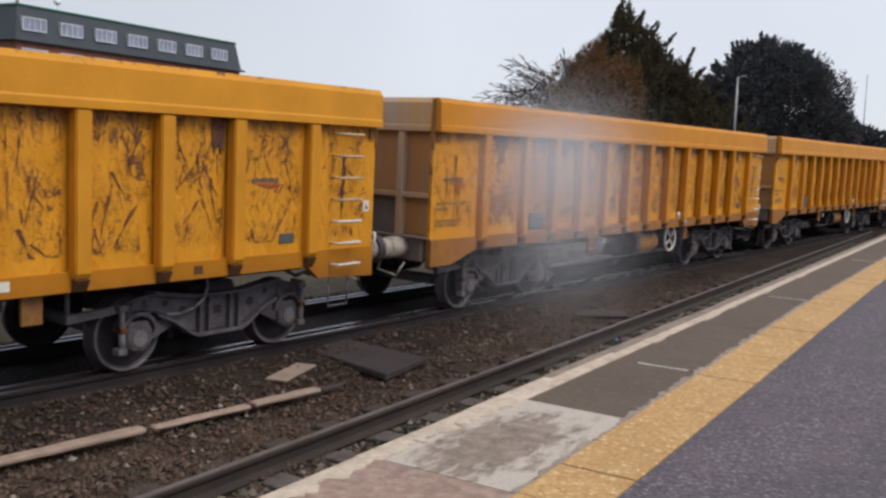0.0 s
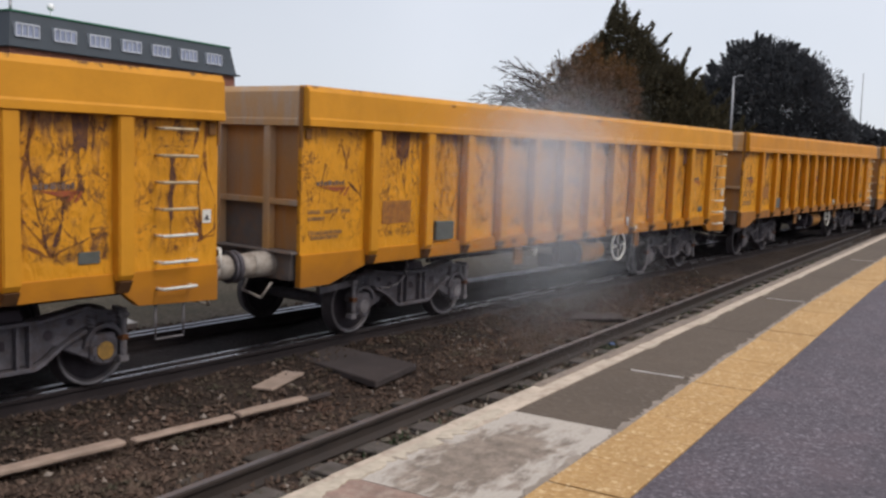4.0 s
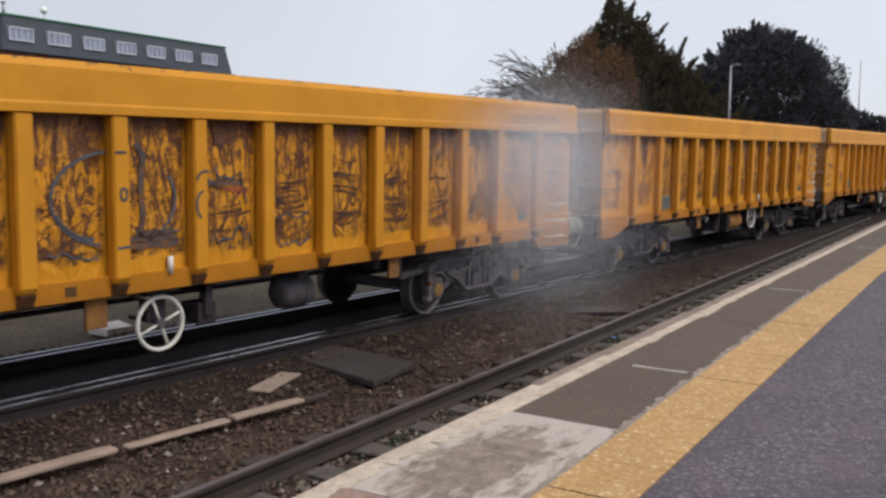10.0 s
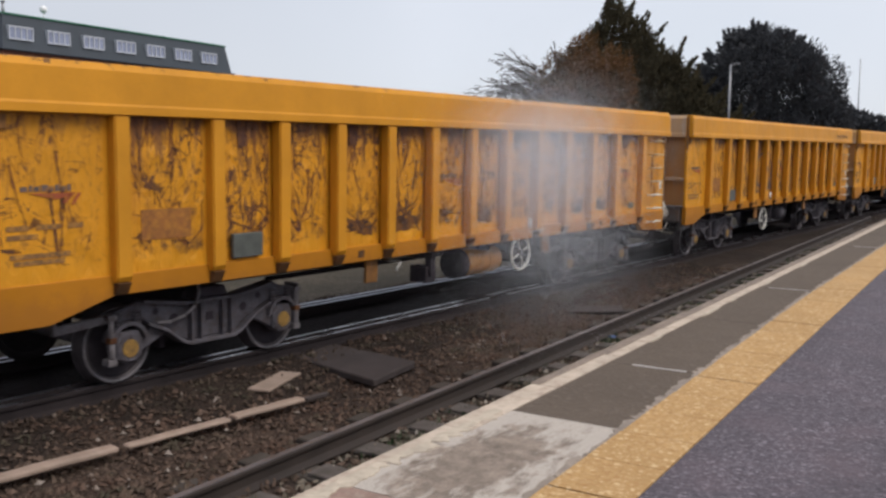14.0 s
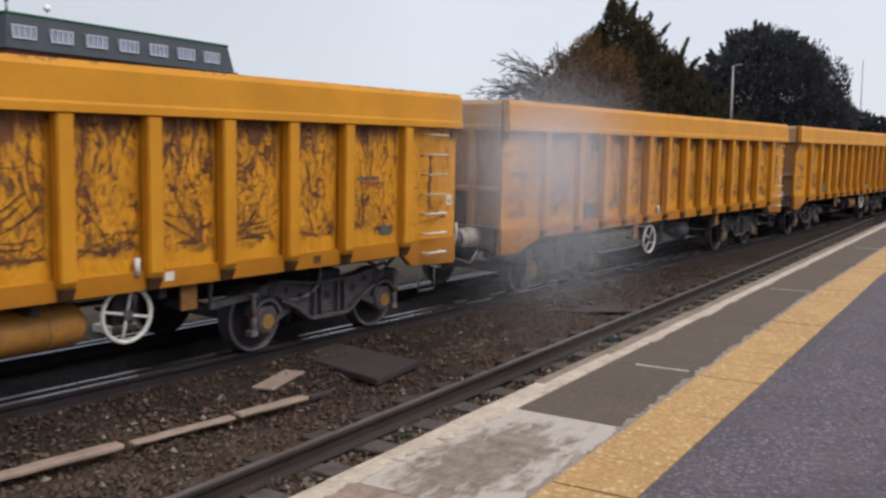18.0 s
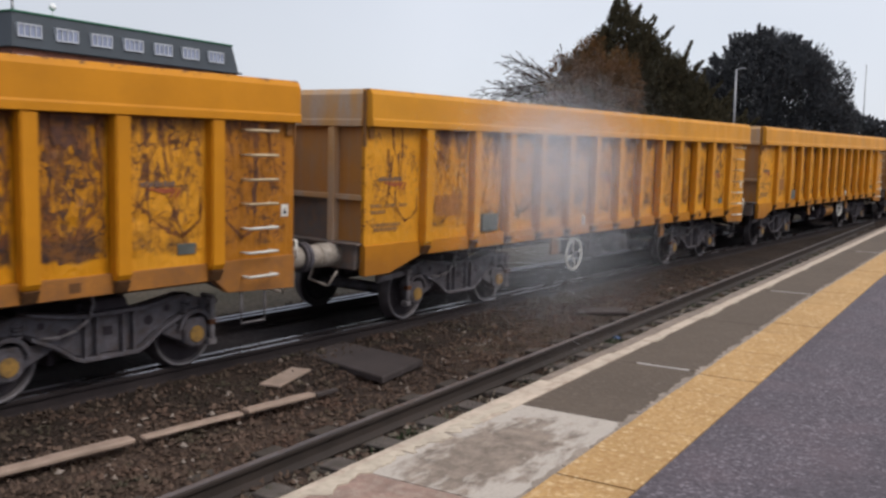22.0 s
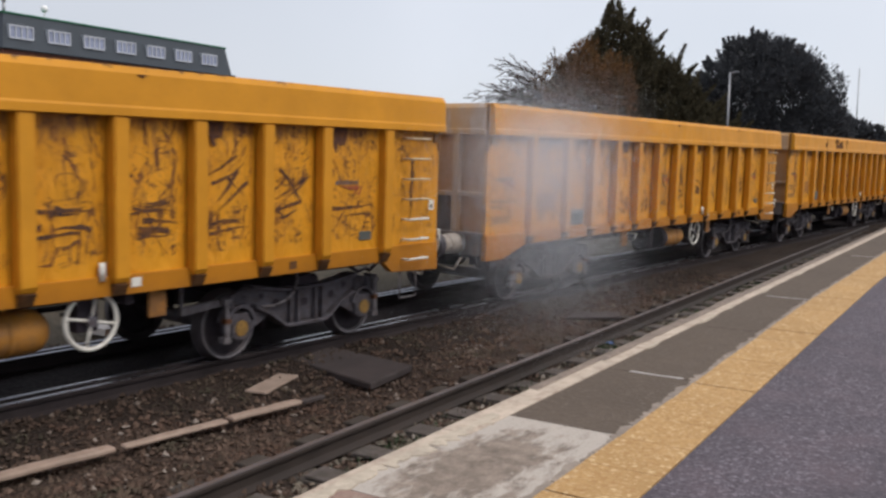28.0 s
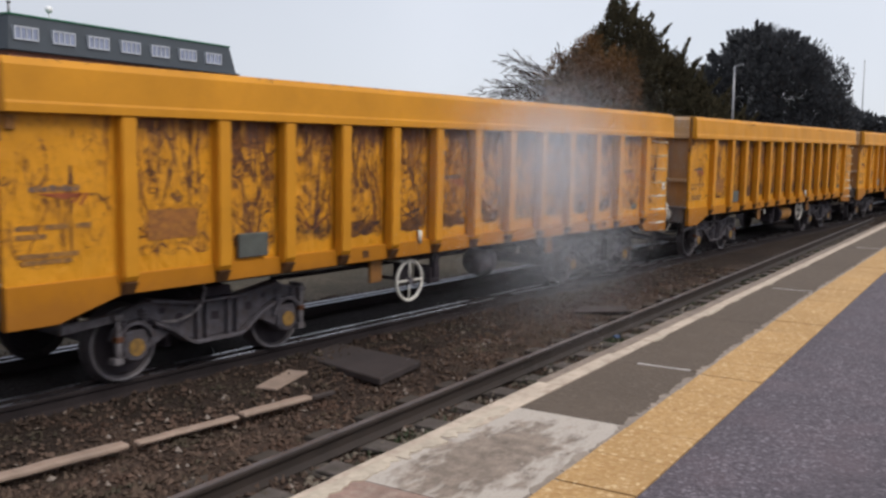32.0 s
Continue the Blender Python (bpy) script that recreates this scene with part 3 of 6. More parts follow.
def line_at(s):
    """Place and heading of the running line's centre, s metres along it."""
    d = (math.cos(TURN), math.sin(TURN))
    if s <= BEND:
        return s * d[0], Y0 + s * d[1], TURN
    a = min((s - BEND) / RADIUS, -TURN)
    x, y = BEND * d[0], Y0 + BEND * d[1]
    h = TURN + a
    x += RADIUS * (math.sin(h) - math.sin(TURN))
    y -= RADIUS * (math.cos(h) - math.cos(TURN))
    rest = s - BEND - a * RADIUS
    return x + rest * math.cos(h), y + rest * math.sin(h), h


def travelled(t):
    return 2.721817 * t + 0.0115637 * t ** 2 + 0.00296494 * t ** 3 + 1.57748e-05 * t ** 4 - 2.584715e-06 * t ** 5 + 3.868814e-08 * t ** 6


def swept(bm, profile, stations, centre):
    """Sweep a profile of (offset, height) along stations; centre(s) gives x, y, heading."""
    rows = []
    for s in stations:
        x, y, h = centre(s)
        rows.append([bm.verts.new((x - math.sin(h) * o, y + math.cos(h) * o, z)) for o, z in profile])
    k = len(profile)
    for p, q in zip(rows, rows[1:]):
        for i in range(k):
            j = (i + 1) % k
            bm.faces.new((p[i], q[i], q[j], p[j]))
    bm.faces.new(rows[0][::-1])
    bm.faces.new(rows[-1])


def rail_profile(o, z):
    """A flat-bottom rail whose head top is at z."""
    half = ((0.07, -0.155), (0.07, -0.143), (0.012, -0.118), (0.01, -0.045), (0.034, -0.034), (0.036, -0.008), (0.026, -0.0005))
    return [(o + a, z + b) for a, b in half] + [(o - a, z + b) for a, b in reversed(half)]


def head_strip(o, z):
    return [(o - 0.026, z - 0.0005), (o - 0.026, z + 0.003), (o + 0.026, z + 0.003), (o + 0.026, z - 0.0005)]


def build_track(name, label, centre, stations, offsets, rails_label, head, gap, wood="sleeper", side="rail_side"):
    track = tagged(empty(name), label, "railway track")
    for o, dz in offsets:
        bm = bmesh.new()
        swept(bm, rail_profile(o, RAIL + dz), stations, centre)
        r = part("rail", bm, M[side], track, rails_label)
        bm = bmesh.new()
        swept(bm, head_strip(o, RAIL + dz), stations, centre)
        # nearer heads of the running line get the copy with shade painted in
        part("running_surface", bm, head if o > 0 or name == "platform_line" else M["rail_dim"], r)
    bm = bmesh.new()
    prism(bm, [(-1.25, -0.14), (-1.25, 0), (-1.22, 0.012), (1.22, 0.012), (1.25, 0), (1.25, -0.14)], "x", -0.125, 0.125)
    me = mesh_of("sleeper", bm, M[wood], 0.01)
    lift = min(dz for o, dz in offsets) * 0.6
    s = stations[0] + 0.3
    while s < stations[-1]:
        x, y, h = centre(s)
        part("sleeper", me, None, track, at=pose(x, y, RAIL - 0.168 + lift, 0, 0, math.degrees(h) + random.uniform(-1, 1)))
        s += gap
    return track


def bed_height(x, y, o):
    """Height of the ballast at a place o metres left of the running line's centre."""
    z = RAIL - 0.175 + 0.035 * noise.noise((x * 1.1, y * 1.1, 0)) + 0.02 * noise.noise((x * 4, y * 4, 3))
    z += 0.07 * math.exp(-(o / 1.6) ** 4)
    return z - min(0.26, max(0.0, o - 1.9) * 0.28) - 0.05 * math.exp(-((o + 2.35) / 0.6) ** 2)


# ---------------------------------------------------------------- ground
def build_ground():
    bm = bmesh.new()
    box(bm, -1500, 1500, -1500, 1500, -1.6, -1.25)
    tagged(part("ground", bm, M["grass"]), "rough olive-brown grassland reaching the horizon", "ground", kind="structure")
    # the ballast bed follows the running line
    n_s, n_o = 260, 60
    verts, faces = [], []
    for i in range(n_s + 1):
        s = -40 + 110 * (i / n_s)
        x, y, h = line_at(s)
        for j in range(n_o + 1):
            o = -7.5 + 10.6 * j / n_o
            px, py = x - math.sin(h) * o, y + math.cos(h) * o
            z = bed_height(px, py, o)
            verts.append((px, py, z))
    for i in range(n_s):
        for j in range(n_o):
            a = i * (n_o + 1) + j
            faces.append((a, a + n_o + 1, a + n_o + 2, a + 1))
    me = bpy.data.meshes.new("ballast_bed")
    me.from_pydata(verts, [], faces)
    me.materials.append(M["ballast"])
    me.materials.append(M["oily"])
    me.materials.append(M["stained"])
    me.polygons.foreach_set("use_smooth", [True] * len(faces))
    # train's shade as colour: black between the rails, dark over the shoulder beside them
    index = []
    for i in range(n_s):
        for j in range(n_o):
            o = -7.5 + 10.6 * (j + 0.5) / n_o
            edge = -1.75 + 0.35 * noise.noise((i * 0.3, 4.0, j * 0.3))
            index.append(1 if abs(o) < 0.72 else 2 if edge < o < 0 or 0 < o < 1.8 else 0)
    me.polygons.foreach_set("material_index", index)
    tagged(new("ballast_bed", me), "brown stained stone ballast between and beside the tracks", "ballast", kind="structure")


def build_stones():
    rng = np.random.default_rng(4)
    count = 34000
    verts, faces, dusty = [], [], []
    base = [(1, 0, 0), (-1, 0, 0), (0, 1, 0), (0, -1, 0), (0, 0, 1), (0, 0, -1)]
    tri = ((0, 2, 4), (2, 1, 4), (1, 3, 4), (3, 0, 4), (2, 0, 5), (1, 2, 5), (3, 1, 5), (0, 3, 5))
    for i in range(count):
        s = 1.5 + 17 * rng.random() ** 1.4
        o = -5.4 + 5.2 * rng.random() if rng.random() < 0.85 else -0.3 + 3.0 * rng.random()
        x, y, h = line_at(s)
        px, py = x - math.sin(h) * o, y + math.cos(h) * o
        if py < 0.12 or abs(o) < 0.8 or (o > -1.6 and rng.random() < 0.3):
            continue
        z = bed_height(px, py, o) + 0.006
        r = rng.uniform(0.011, 0.036)
        q = np.array(base) * r * rng.uniform(0.6, 1.25, (6, 1)) + rng.normal(0, r * 0.18, (6, 3))
        a = rng.random() * 6.283
        ca, sa = math.cos(a), math.sin(a)
        k = len(verts)
        verts += [(px + u * ca - v * sa, py + u * sa + v * ca, z + w * 0.8 + rng.uniform(-0.004, 0.012)) for u, v, w in q]
        faces += [(k + a0, k + b0, k + c0) for a0, b0, c0 in tri]
        # 1 marks stones near the train, whose colour holds its shade
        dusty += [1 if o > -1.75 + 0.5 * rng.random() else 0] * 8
    for i in range(3600):
        px, py = 1.5 + 26 * rng.random() ** 1.2, 1.0 + 1.05 * rng.random()
        r = rng.uniform(0.014, 0.042)
        q = np.array(base) * r * rng.uniform(0.6, 1.25, (6, 1)) + rng.normal(0, r * 0.2, (6, 3))
        k = len(verts)
        verts += [(px + u, py + v, RAIL - 0.155 + w * 0.8) for u, v, w in q]
        faces += [(k + a0, k + b0, k + c0) for a0, b0, c0 in tri]
        dusty += [2] * 8
    me = bpy.data.meshes.new("loose_ballast")
    me.from_pydata(verts, [], faces)
    # the second stone is a darker copy with the train's shade in it
    for name, low, high, pale in (("loose_stone", (0.05, 0.033, 0.025), (0.135, 0.09, 0.068), (0.27, 0.225, 0.195)), ("brake_dust_stone", (0.036, 0.024, 0.018), (0.09, 0.06, 0.046), (0.16, 0.125, 0.105)), ("rubble_stone", (0.05, 0.048, 0.036), (0.2, 0.165, 0.13), (0.4, 0.35, 0.3))):
        m, n, l, p = nodes_of(name)
        geo = n.new("ShaderNodeNewGeometry")
        c = mixed(n, l, geo.outputs["Random Per Island"], low, high)
        v = coords(n, l, shuffle=False)
        c = mixed(n, l, ranged(n, l, noise_tex(n, l, v, 2.3, 5, 0.65), 0.5, 0.66, 0, 0.6), c, (0.05, 0.05, 0.032))
        c = mixed(n, l, ranged(n, l, noise_tex(n, l, v, 1.1, 4, 0.6), 0.52, 0.68, 0, 0.5), c, (0.1, 0.052, 0.036))
        c = mixed(n, l, ranged(n, l, geo.outputs["Random Per Island"], 0.97, 0.985), c, pale)
        l.new(c, p.inputs["Base Color"])
        p.inputs["Roughness"].default_value = 0.85
        p.inputs["Specular IOR Level"].default_value = 0.25
        me.materials.append(m)
    me.polygons.foreach_set("material_index", dusty)
    tagged(new("loose_ballast", me), "loose rust-stained ballast stones", "ballast", kind="stuff")


# ---------------------------------------------------------------- platform
FLAG_EDGE, NEAR_EDGE = -0.155, -0.09


def tac_edges(x):
    """Inner and outer edge of the tactile strip, which runs slightly askew."""
    a, b = min(x, 8.0), min(x, 10.0)
    return -0.72 + 0.021 * (a - 4), -1.055 + 0.0135 * (b - 4)


def build_platform():
    plat = tagged(empty("platform"), "asphalt railway platform with whitened edge and ochre tactile strip", "platform", kind="structure")
    bm = bmesh.new()
    box(bm, -30, 120, -9, -0.93, -1.2, -0.012)
    part("sub_base", bm, M["grout"], plat)
    bm = bmesh.new()
    ol = [(-30, -9), (120, -9)] + [(x, tac_edges(x)[1] - 0.003 + 0.006 * noise.noise((x * 3, 0, 0))) for x in (120, 60, 30, 20, 15, 12, 10, 9, 8, 7.2, 6.4, 5.8, 5.2, 4.6, 4, 3.4, 2.8, 2.2, 1.6, 1, 0, -4, -30)]
    prism(bm, ol, "z", -0.012, 0.0)
    part("asphalt_surface", bm, M["asphalt"], plat)
    bm = bmesh.new()
    box(bm, -30, 120, -0.926, -0.15, -1.2, -0.05)
    part("sub_base", bm, M["grout"], plat)
    bm = bmesh.new()
    box(bm, -30, 120, -0.146, -0.09, -1.2, -0.075)
    part("facing_wall", bm, M["wall"], plat)
    rng = random.Random(7)
    x = -12.0
    while x < 60:
        L = 0.9 if x < 20 else 3.0
        bm = bmesh.new()
        dy = rng.uniform(-0.008, 0.008)
        fe = FLAG_EDGE if x > 3.1 else NEAR_EDGE
        prism(bm, [(fe, -0.075), (fe, 0.0), (-0.015 + dy, 0.001), (dy, -0.014), (dy, -0.075)], "x", x + 0.002, x + L - 0.002)
        part("coping_stone", bm, M["coping"], plat)
        if x > 3.4:
            # worn, dirty nosing along the arris
            bm = bmesh.new()
            n_e = 6
            inner = [(x + 0.002 + (L - 0.004) * i / n_e, (-0.052 if x < 5 else -0.075) + 0.013 * noise.noise((x * 3.1 + i * 0.7, 1, 0))) for i in range(n_e + 1)]
            prism(bm, [(x + L - 0.002, dy + 0.004), (x + 0.002, dy + 0.004)] + inner, "z", -0.06, 0.0035)
            part("worn_nosing", bm, M["nosing"], plat, "dirty worn nosing")
        x += L
    edges = [-12, -9.6, -7.2, -4.8, -2.4, 0.0, 1.3, 2.45, 3.69, 4.93, 6.7, 8.62, 10.9, 13.2, 15.6, 18, 20.4, 22.8, 27, 32, 40, 60]
    for a, b in zip(edges, edges[1:]):
        bm = bmesh.new()
        edge = [(a + 0.003 + (b - a - 0.006) * q / 12, (NEAR_EDGE if b < 3.8 else FLAG_EDGE) - 0.003) for q in range(13)]
        a0, b0 = tac_edges(a)[0] + 0.012, tac_edges(b)[0] + 0.012
        prism(bm, [(a + 0.003, a0), (b - 0.003, b0), *reversed(edge)], "z", -0.06, -0.002)
        if b < 2.5:
            part("flagstone", bm, M["pink"], plat, "worn pinkish concrete flag")
        elif b < 3.8:
            part("flagstone", bm, M["bare"], plat, "patched concrete flag with white cement smears")
        else:
            part("flagstone", bm, M["flag"], plat)
    # cement left in some joints
    for x, y0, y1 in ((4.93, -0.62, -0.3), (8.62, -0.6, -0.24), (13.2, -0.6, -0.3)):
        bm = bmesh.new()
        prism(bm, [(x - 0.008, y0), (x + 0.014, y0), (x + 0.006, (y0 + y1) / 2), (x + 0.012, y1), (x - 0.01, y1), (x - 0.012, (y0 + y1) / 2)], "z", -0.03, 0.0015)
        part("cement_joint", bm, M["cement"], plat, "pale cement joint")
    # cement lapped raggedly over the coping joint beside the patched flag
    for x0, x1, y0, mat in ((1.2, 2.72, -0.085, "cement_cream"), (2.74, 3.66, -0.1, "cement_cream")):
        bm = bmesh.new()
        n_e = 70
        up = [(x0 + (x1 - x0) * i / n_e, y0 + 0.03 + 0.02 * noise.noise((i * 0.4, x0, 2))) for i in range(n_e + 1)]
        down = [(x0 + (x1 - x0) * i / n_e, y0 - 0.035 + 0.06 * noise.noise((i * 0.23, x0, 7)) + 0.03 * noise.noise((i * 0.9, x0, 4))) for i in range(n_e, -1, -1)]
        prism(bm, up + down, "z", -0.03, 0.0022)
        part("cement_lap", bm, M[mat], plat, "pale cement lapped over the joint")
    # crumbs of cement broken from the edge
    for x, y, wd in ((6.75, -0.17, 0.5), (8.75, -0.165, 0.35), (7.6, -0.16, 0.2), (5.6, -0.165, 0.25), (10.4, -0.16, 0.4)):
        bm = bmesh.new()
        prism(bm, [(x, y - 0.004), (x + wd * 0.4, y - 0.014), (x + wd, y - 0.003), (x + wd * 0.8, y + 0.016), (x + wd * 0.3, y + 0.011)], "z", -0.03, 0.006)
        part("cement_crumb", bm, M["cement_cream"], plat, "pale crumb of broken cement")
    # crumbled grey bedding along the strip
    x = 0.4
    while x < 14:
        bm = bmesh.new()
        L = rng.uniform(0.12, 0.3)
        e0, e1 = tac_edges(x)[0] + 0.012, tac_edges(x + L)[0] + 0.012
        prism(bm, [(x, e0 - 0.03), (x + L, e1 - 0.03), (x + L * 0.98, e1 + rng.uniform(0.002, 0.03)), (x + L * 0.7, e1 + rng.uniform(0.006, 0.045)), (x + L * 0.45, e0 + rng.uniform(0.004, 0.03)), (x + L * 0.2, e0 + rng.uniform(0.008, 0.045)), (x + L * 0.02, e0 + rng.uniform(0.002, 0.03))], "z", -0.03, 0.002)
        part("bedding", bm, M["bed"], plat)
        x += L
    x, k = -11.95, 0
    while x < 44:
        L = 0.4 if x < 24 else 2.0
        bm = bmesh.new()
        t0, t1 = tac_edges(x)[0] + rng.uniform(-0.004, 0.004), tac_edges(x + L)[0] + rng.uniform(-0.004, 0.004)
        o0, o1 = tac_edges(x)[1], tac_edges(x + L)[1]
        g = 0.015 if k in (32, 37, 42, 47, 52, 57) else 0.004
        prism(bm, [(x + g, o0), (x + L - 0.0008, o1), (x + L - 0.0008, t1), (x + g, t0)], "z", -0.05, 0.004 + rng.uniform(-0.001, 0.001))
        part("tactile_slab", bm, M["tactile"], plat)
        x += L
        k += 1
    return plat


# ---------------------------------------------------------------- wagons
LEN, PITCH = 12.2, 13.274
POSTS = [0.98, 1.98, 2.80, 3.61, 4.43, 5.24, 6.05, 6.86, 7.68, 8.49, 9.30, 10.11, 11.10]
PW = 0.15
SILL, SEAM, PANEL, TOP = 0.93, 1.1, 2.42, 2.83
HALF, PLATE = 1.40, 1.30
AXLES = (1.35, 3.2, 9.37, 11.22)
WHEEL, AXLE_Z = 0.35, 0.38


BULGE = 0.04


def plate_inset(x):
    """How far the bulged plate stands back at x; the outer bays are flat."""
    for a, b in zip(POSTS[1:], POSTS[2:-1]):
        if a <= x < b:
            u = (x - a - PW) / (b - a - PW) * 2 - 1
            return BULGE * min(1.0, abs(u)) ** 2
    return 0.0


def emblem(parent, x, z, w, sgn):
    """Slate bar over two red swept strokes."""
    y0, y1 = -(PLATE + 0.006) * sgn, -(PLATE - 0.002) * sgn
    bm = bmesh.new()
    k = 0
    u = 0.0
    for width in (0.11, 0.05, 0.09, 0.12, 0.05, 0.08, 0.07, 0.06):
        box(bm, x + u * w, x + (u + width) * w, y0, y1, z + 0.035, z + 0.075 + 0.012 * (k % 2))
        u += width + 0.025
        k += 1
    part("lettering_bar", bm, M["grey_ink"], parent)
    bm = bmesh.new()
    prism(bm, [(x + 0.12 * w, z + 0.022), (x + 0.85 * w, z + 0.022), (x + 0.78 * w, z - 0.01), (x + 0.55 * w, z - 0.028)], "y", y0, y1)
    prism(bm, [(x + 0.66 * w, z - 0.06), (x + 0.72 * w, z - 0.06), (x + 0.88 * w, z + 0.018), (x + 0.8 * w, z + 0.018)], "y", y0, y1)
    prism(bm, [(x + 0.8 * w, z - 0.075), (x + 0.85 * w, z - 0.075), (x + 0.98 * w, z + 0.018), (x + 0.92 * w, z + 0.018)], "y", y0, y1)
    part("emblem", bm, M["red"], parent)


def build_wheelset():
    r = WHEEL
    disc = [(0.05, -0.80), (0.09, -0.80), (0.10, -0.79), (0.13, -0.785), (r - 0.085, -0.772), (r - 0.058, -0.795), (r - 0.058, -0.70), (r - 0.085, -0.712), (0.13, -0.725), (0.1, -0.66), (0.05, -0.66)]
    tyre = [(r - 0.06, -0.797), (r - 0.02, -0.815), (r - 0.006, -0.812), (r, -0.80), (r + 0.002, -0.72), (r + 0.026, -0.70), (r + 0.024, -0.68), (r - 0.03, -0.675), (r - 0.06, -0.70)]
    face = [(r - 0.034, -0.812), (r - 0.03, -0.8185), (r - 0.012, -0.819), (r - 0.004, -0.814)]
    meshes = []
    for sgn in (1, -1):
        for name, prof, mat in (("wheel", disc, "wheel"), ("tyre", tyre, "tread"), ("rim", face, "rim")):
            bm = bmesh.new()
            turned(bm, [(a, y * sgn) for a, y in prof])
            meshes.append(mesh_of(name, bm, M[mat]))
    bm = bmesh.new()
    tube(bm, (0, -0.99, 0), (0, 0.99, 0), 0.075, 12)
    return meshes, mesh_of("axle", bm, M["steel"])


def half_ring(bm, cx, cz, r0, r1, a0, a1, y0, y1, n=10):
    """A flat arch between two radii, extruded across."""
    inner = [(cx + r0 * math.cos(radians(a0 + (a1 - a0) * i / n)), cz + r0 * math.sin(radians(a0 + (a1 - a0) * i / n))) for i in range(n + 1)]
    outer = [(cx + r1 * math.cos(radians(a0 + (a1 - a0) * i / n)), cz + r1 * math.sin(radians(a0 + (a1 - a0) * i / n))) for i in range(n, -1, -1)]
    prism(bm, inner + outer, "y", y0, y1)


def build_bogie(wagon, cx):
    bogie = empty("bogie")
    bogie.parent = wagon
    bogie.matrix_basis = pose(cx, 0, 0)
    a = 0.925
    for sgn in (1, -1):
        y0, y1 = -0.86 * sgn, -0.985 * sgn
        bm = bmesh.new()
        web = [(-0.7, 0.58), (-0.52, 0.5), (-0.34, 0.37), (-0.26, 0.34), (0.26, 0.34), (0.34, 0.37), (0.52, 0.5), (0.7, 0.58), (0.8, 0.62), (1.08, 0.62), (1.1, 0.7), (0.74, 0.78), (0.6, 0.75), (0.3, 0.7), (-0.3, 0.7), (-0.6, 0.75), (-0.74, 0.78), (-1.1, 0.7), (-1.08, 0.62), (-0.8, 0.62)]
        prism(bm, web, "y", y0 * 1.02, y1 * 0.975)
        part("side_frame", bm, M["steel"], bogie, bevel=0.012)
        for lo, hi in (([(-0.78, 0.765), (-0.6, 0.735), (-0.32, 0.692), (0.32, 0.692), (0.6, 0.735), (0.78, 0.765)], 0.03), ([(-0.74, 0.56), (-0.53, 0.465), (-0.35, 0.335), (-0.27, 0.303), (0.27, 0.303), (0.35, 0.335), (0.53, 0.465), (0.74, 0.56)], 0.036)):
            bm = bmesh.new()
            prism(bm, lo + [(p[0], p[1] + hi) for p in reversed(lo)], "y", y0, -1.03 * sgn)
            part("flange", bm, M["steel"], bogie, bevel=0.004)
        for e in (-1, 1):
            x = a * e
            # box round the bearing with an arm rising to the frame
            bm = bmesh.new()
            prism(bm, [(x - 0.13, 0.3), (x - 0.06, 0.25), (x + 0.06, 0.25), (x + 0.13, 0.3), (x + 0.14, 0.44), (x + 0.1, 0.53), (x - 0.1, 0.53), (x - 0.14, 0.44)], "y", -0.85 * sgn, -1.0 * sgn)
            prism(bm, [(x - e * 0.1, 0.3), (x - e * 0.36, 0.42), (x - e * 0.5, 0.5), (x - e * 0.44, 0.58), (x - e * 0.1, 0.47)], "y", -0.88 * sgn, -0.965 * sgn)
            ab = part("axle_box", bm, M["steel"], bogie, bevel=0.012)
            bm = bmesh.new()
            tube(bm, (x, -1.0 * sgn, AXLE_Z), (x, -1.022 * sgn, AXLE_Z), 0.08, 16)
            part("axle_cap", bm, M["cap"], ab, "ochre painted axle end cap")
            if sgn < 0:
                continue
            # bolted cover ring behind the cap, saddle arch over the box
            bm = bmesh.new()
            tube(bm, (x, -0.99, AXLE_Z), (x, -1.01, AXLE_Z), 0.118, 18)
            for q in range(6):
                u, v = 0.1 * math.cos(q * 1.047 + 0.4), 0.1 * math.sin(q * 1.047 + 0.4)
                tube(bm, (x + u, -1.01, AXLE_Z + v), (x + u, -1.02, AXLE_Z + v), 0.011, 6)
            part("bearing_cover", bm, M["steel"], ab)
            bm = bmesh.new()
            half_ring(bm, x, 0.42, 0.165, 0.2, 8, 172, -0.87, -1.015)
            part("saddle", bm, M["steel"], bogie, "dark curved spring saddle")
            for u in (-0.1, 0.1):
                bm = bmesh.new()
                for q in range(4):
                    ring(bm, (0, 0, 0), 0.046, 0.012, 12, 5)
                    bmesh.ops.rotate(bm, verts=bm.verts[-60:], cent=(0, 0, 0), matrix=Matrix.Rotation(radians(90), 3, "X"))
                    bmesh.ops.translate(bm, verts=bm.verts[-60:], vec=(x + u, -0.95, 0.6 + 0.032 * q))
                tube(bm, (x + u, -0.95, 0.56), (x + u, -0.95, 0.72), 0.03, 8)
                part("coil_spring", bm, M["steel"], bogie)
            # damper link on the outer side
            xo = x + e * 0.185
            bm = bmesh.new()
            tube(bm, (xo, -1.005, 0.3), (xo, -1.005, 0.46), 0.032, 10)
            tube(bm, (xo, -1.005, 0.46), (xo, -1.005, 0.68), 0.024, 10)
            box(bm, xo - 0.045, xo + 0.045, -1.04, -0.93, 0.655, 0.7)
            box(bm, xo - 0.05, xo + 0.04, -1.035, -0.93, 0.25, 0.31)
            lk = part("damper_link", bm, M["link"], bogie, "dusty pale grey damper link", bevel=0.006)
            boxed("link_band", (xo - 0.036, xo + 0.036, -1.042, -0.968, 0.45, 0.5), M["rust"], lk, "rust-red band", 0.006)
        if sgn < 0:
            continue
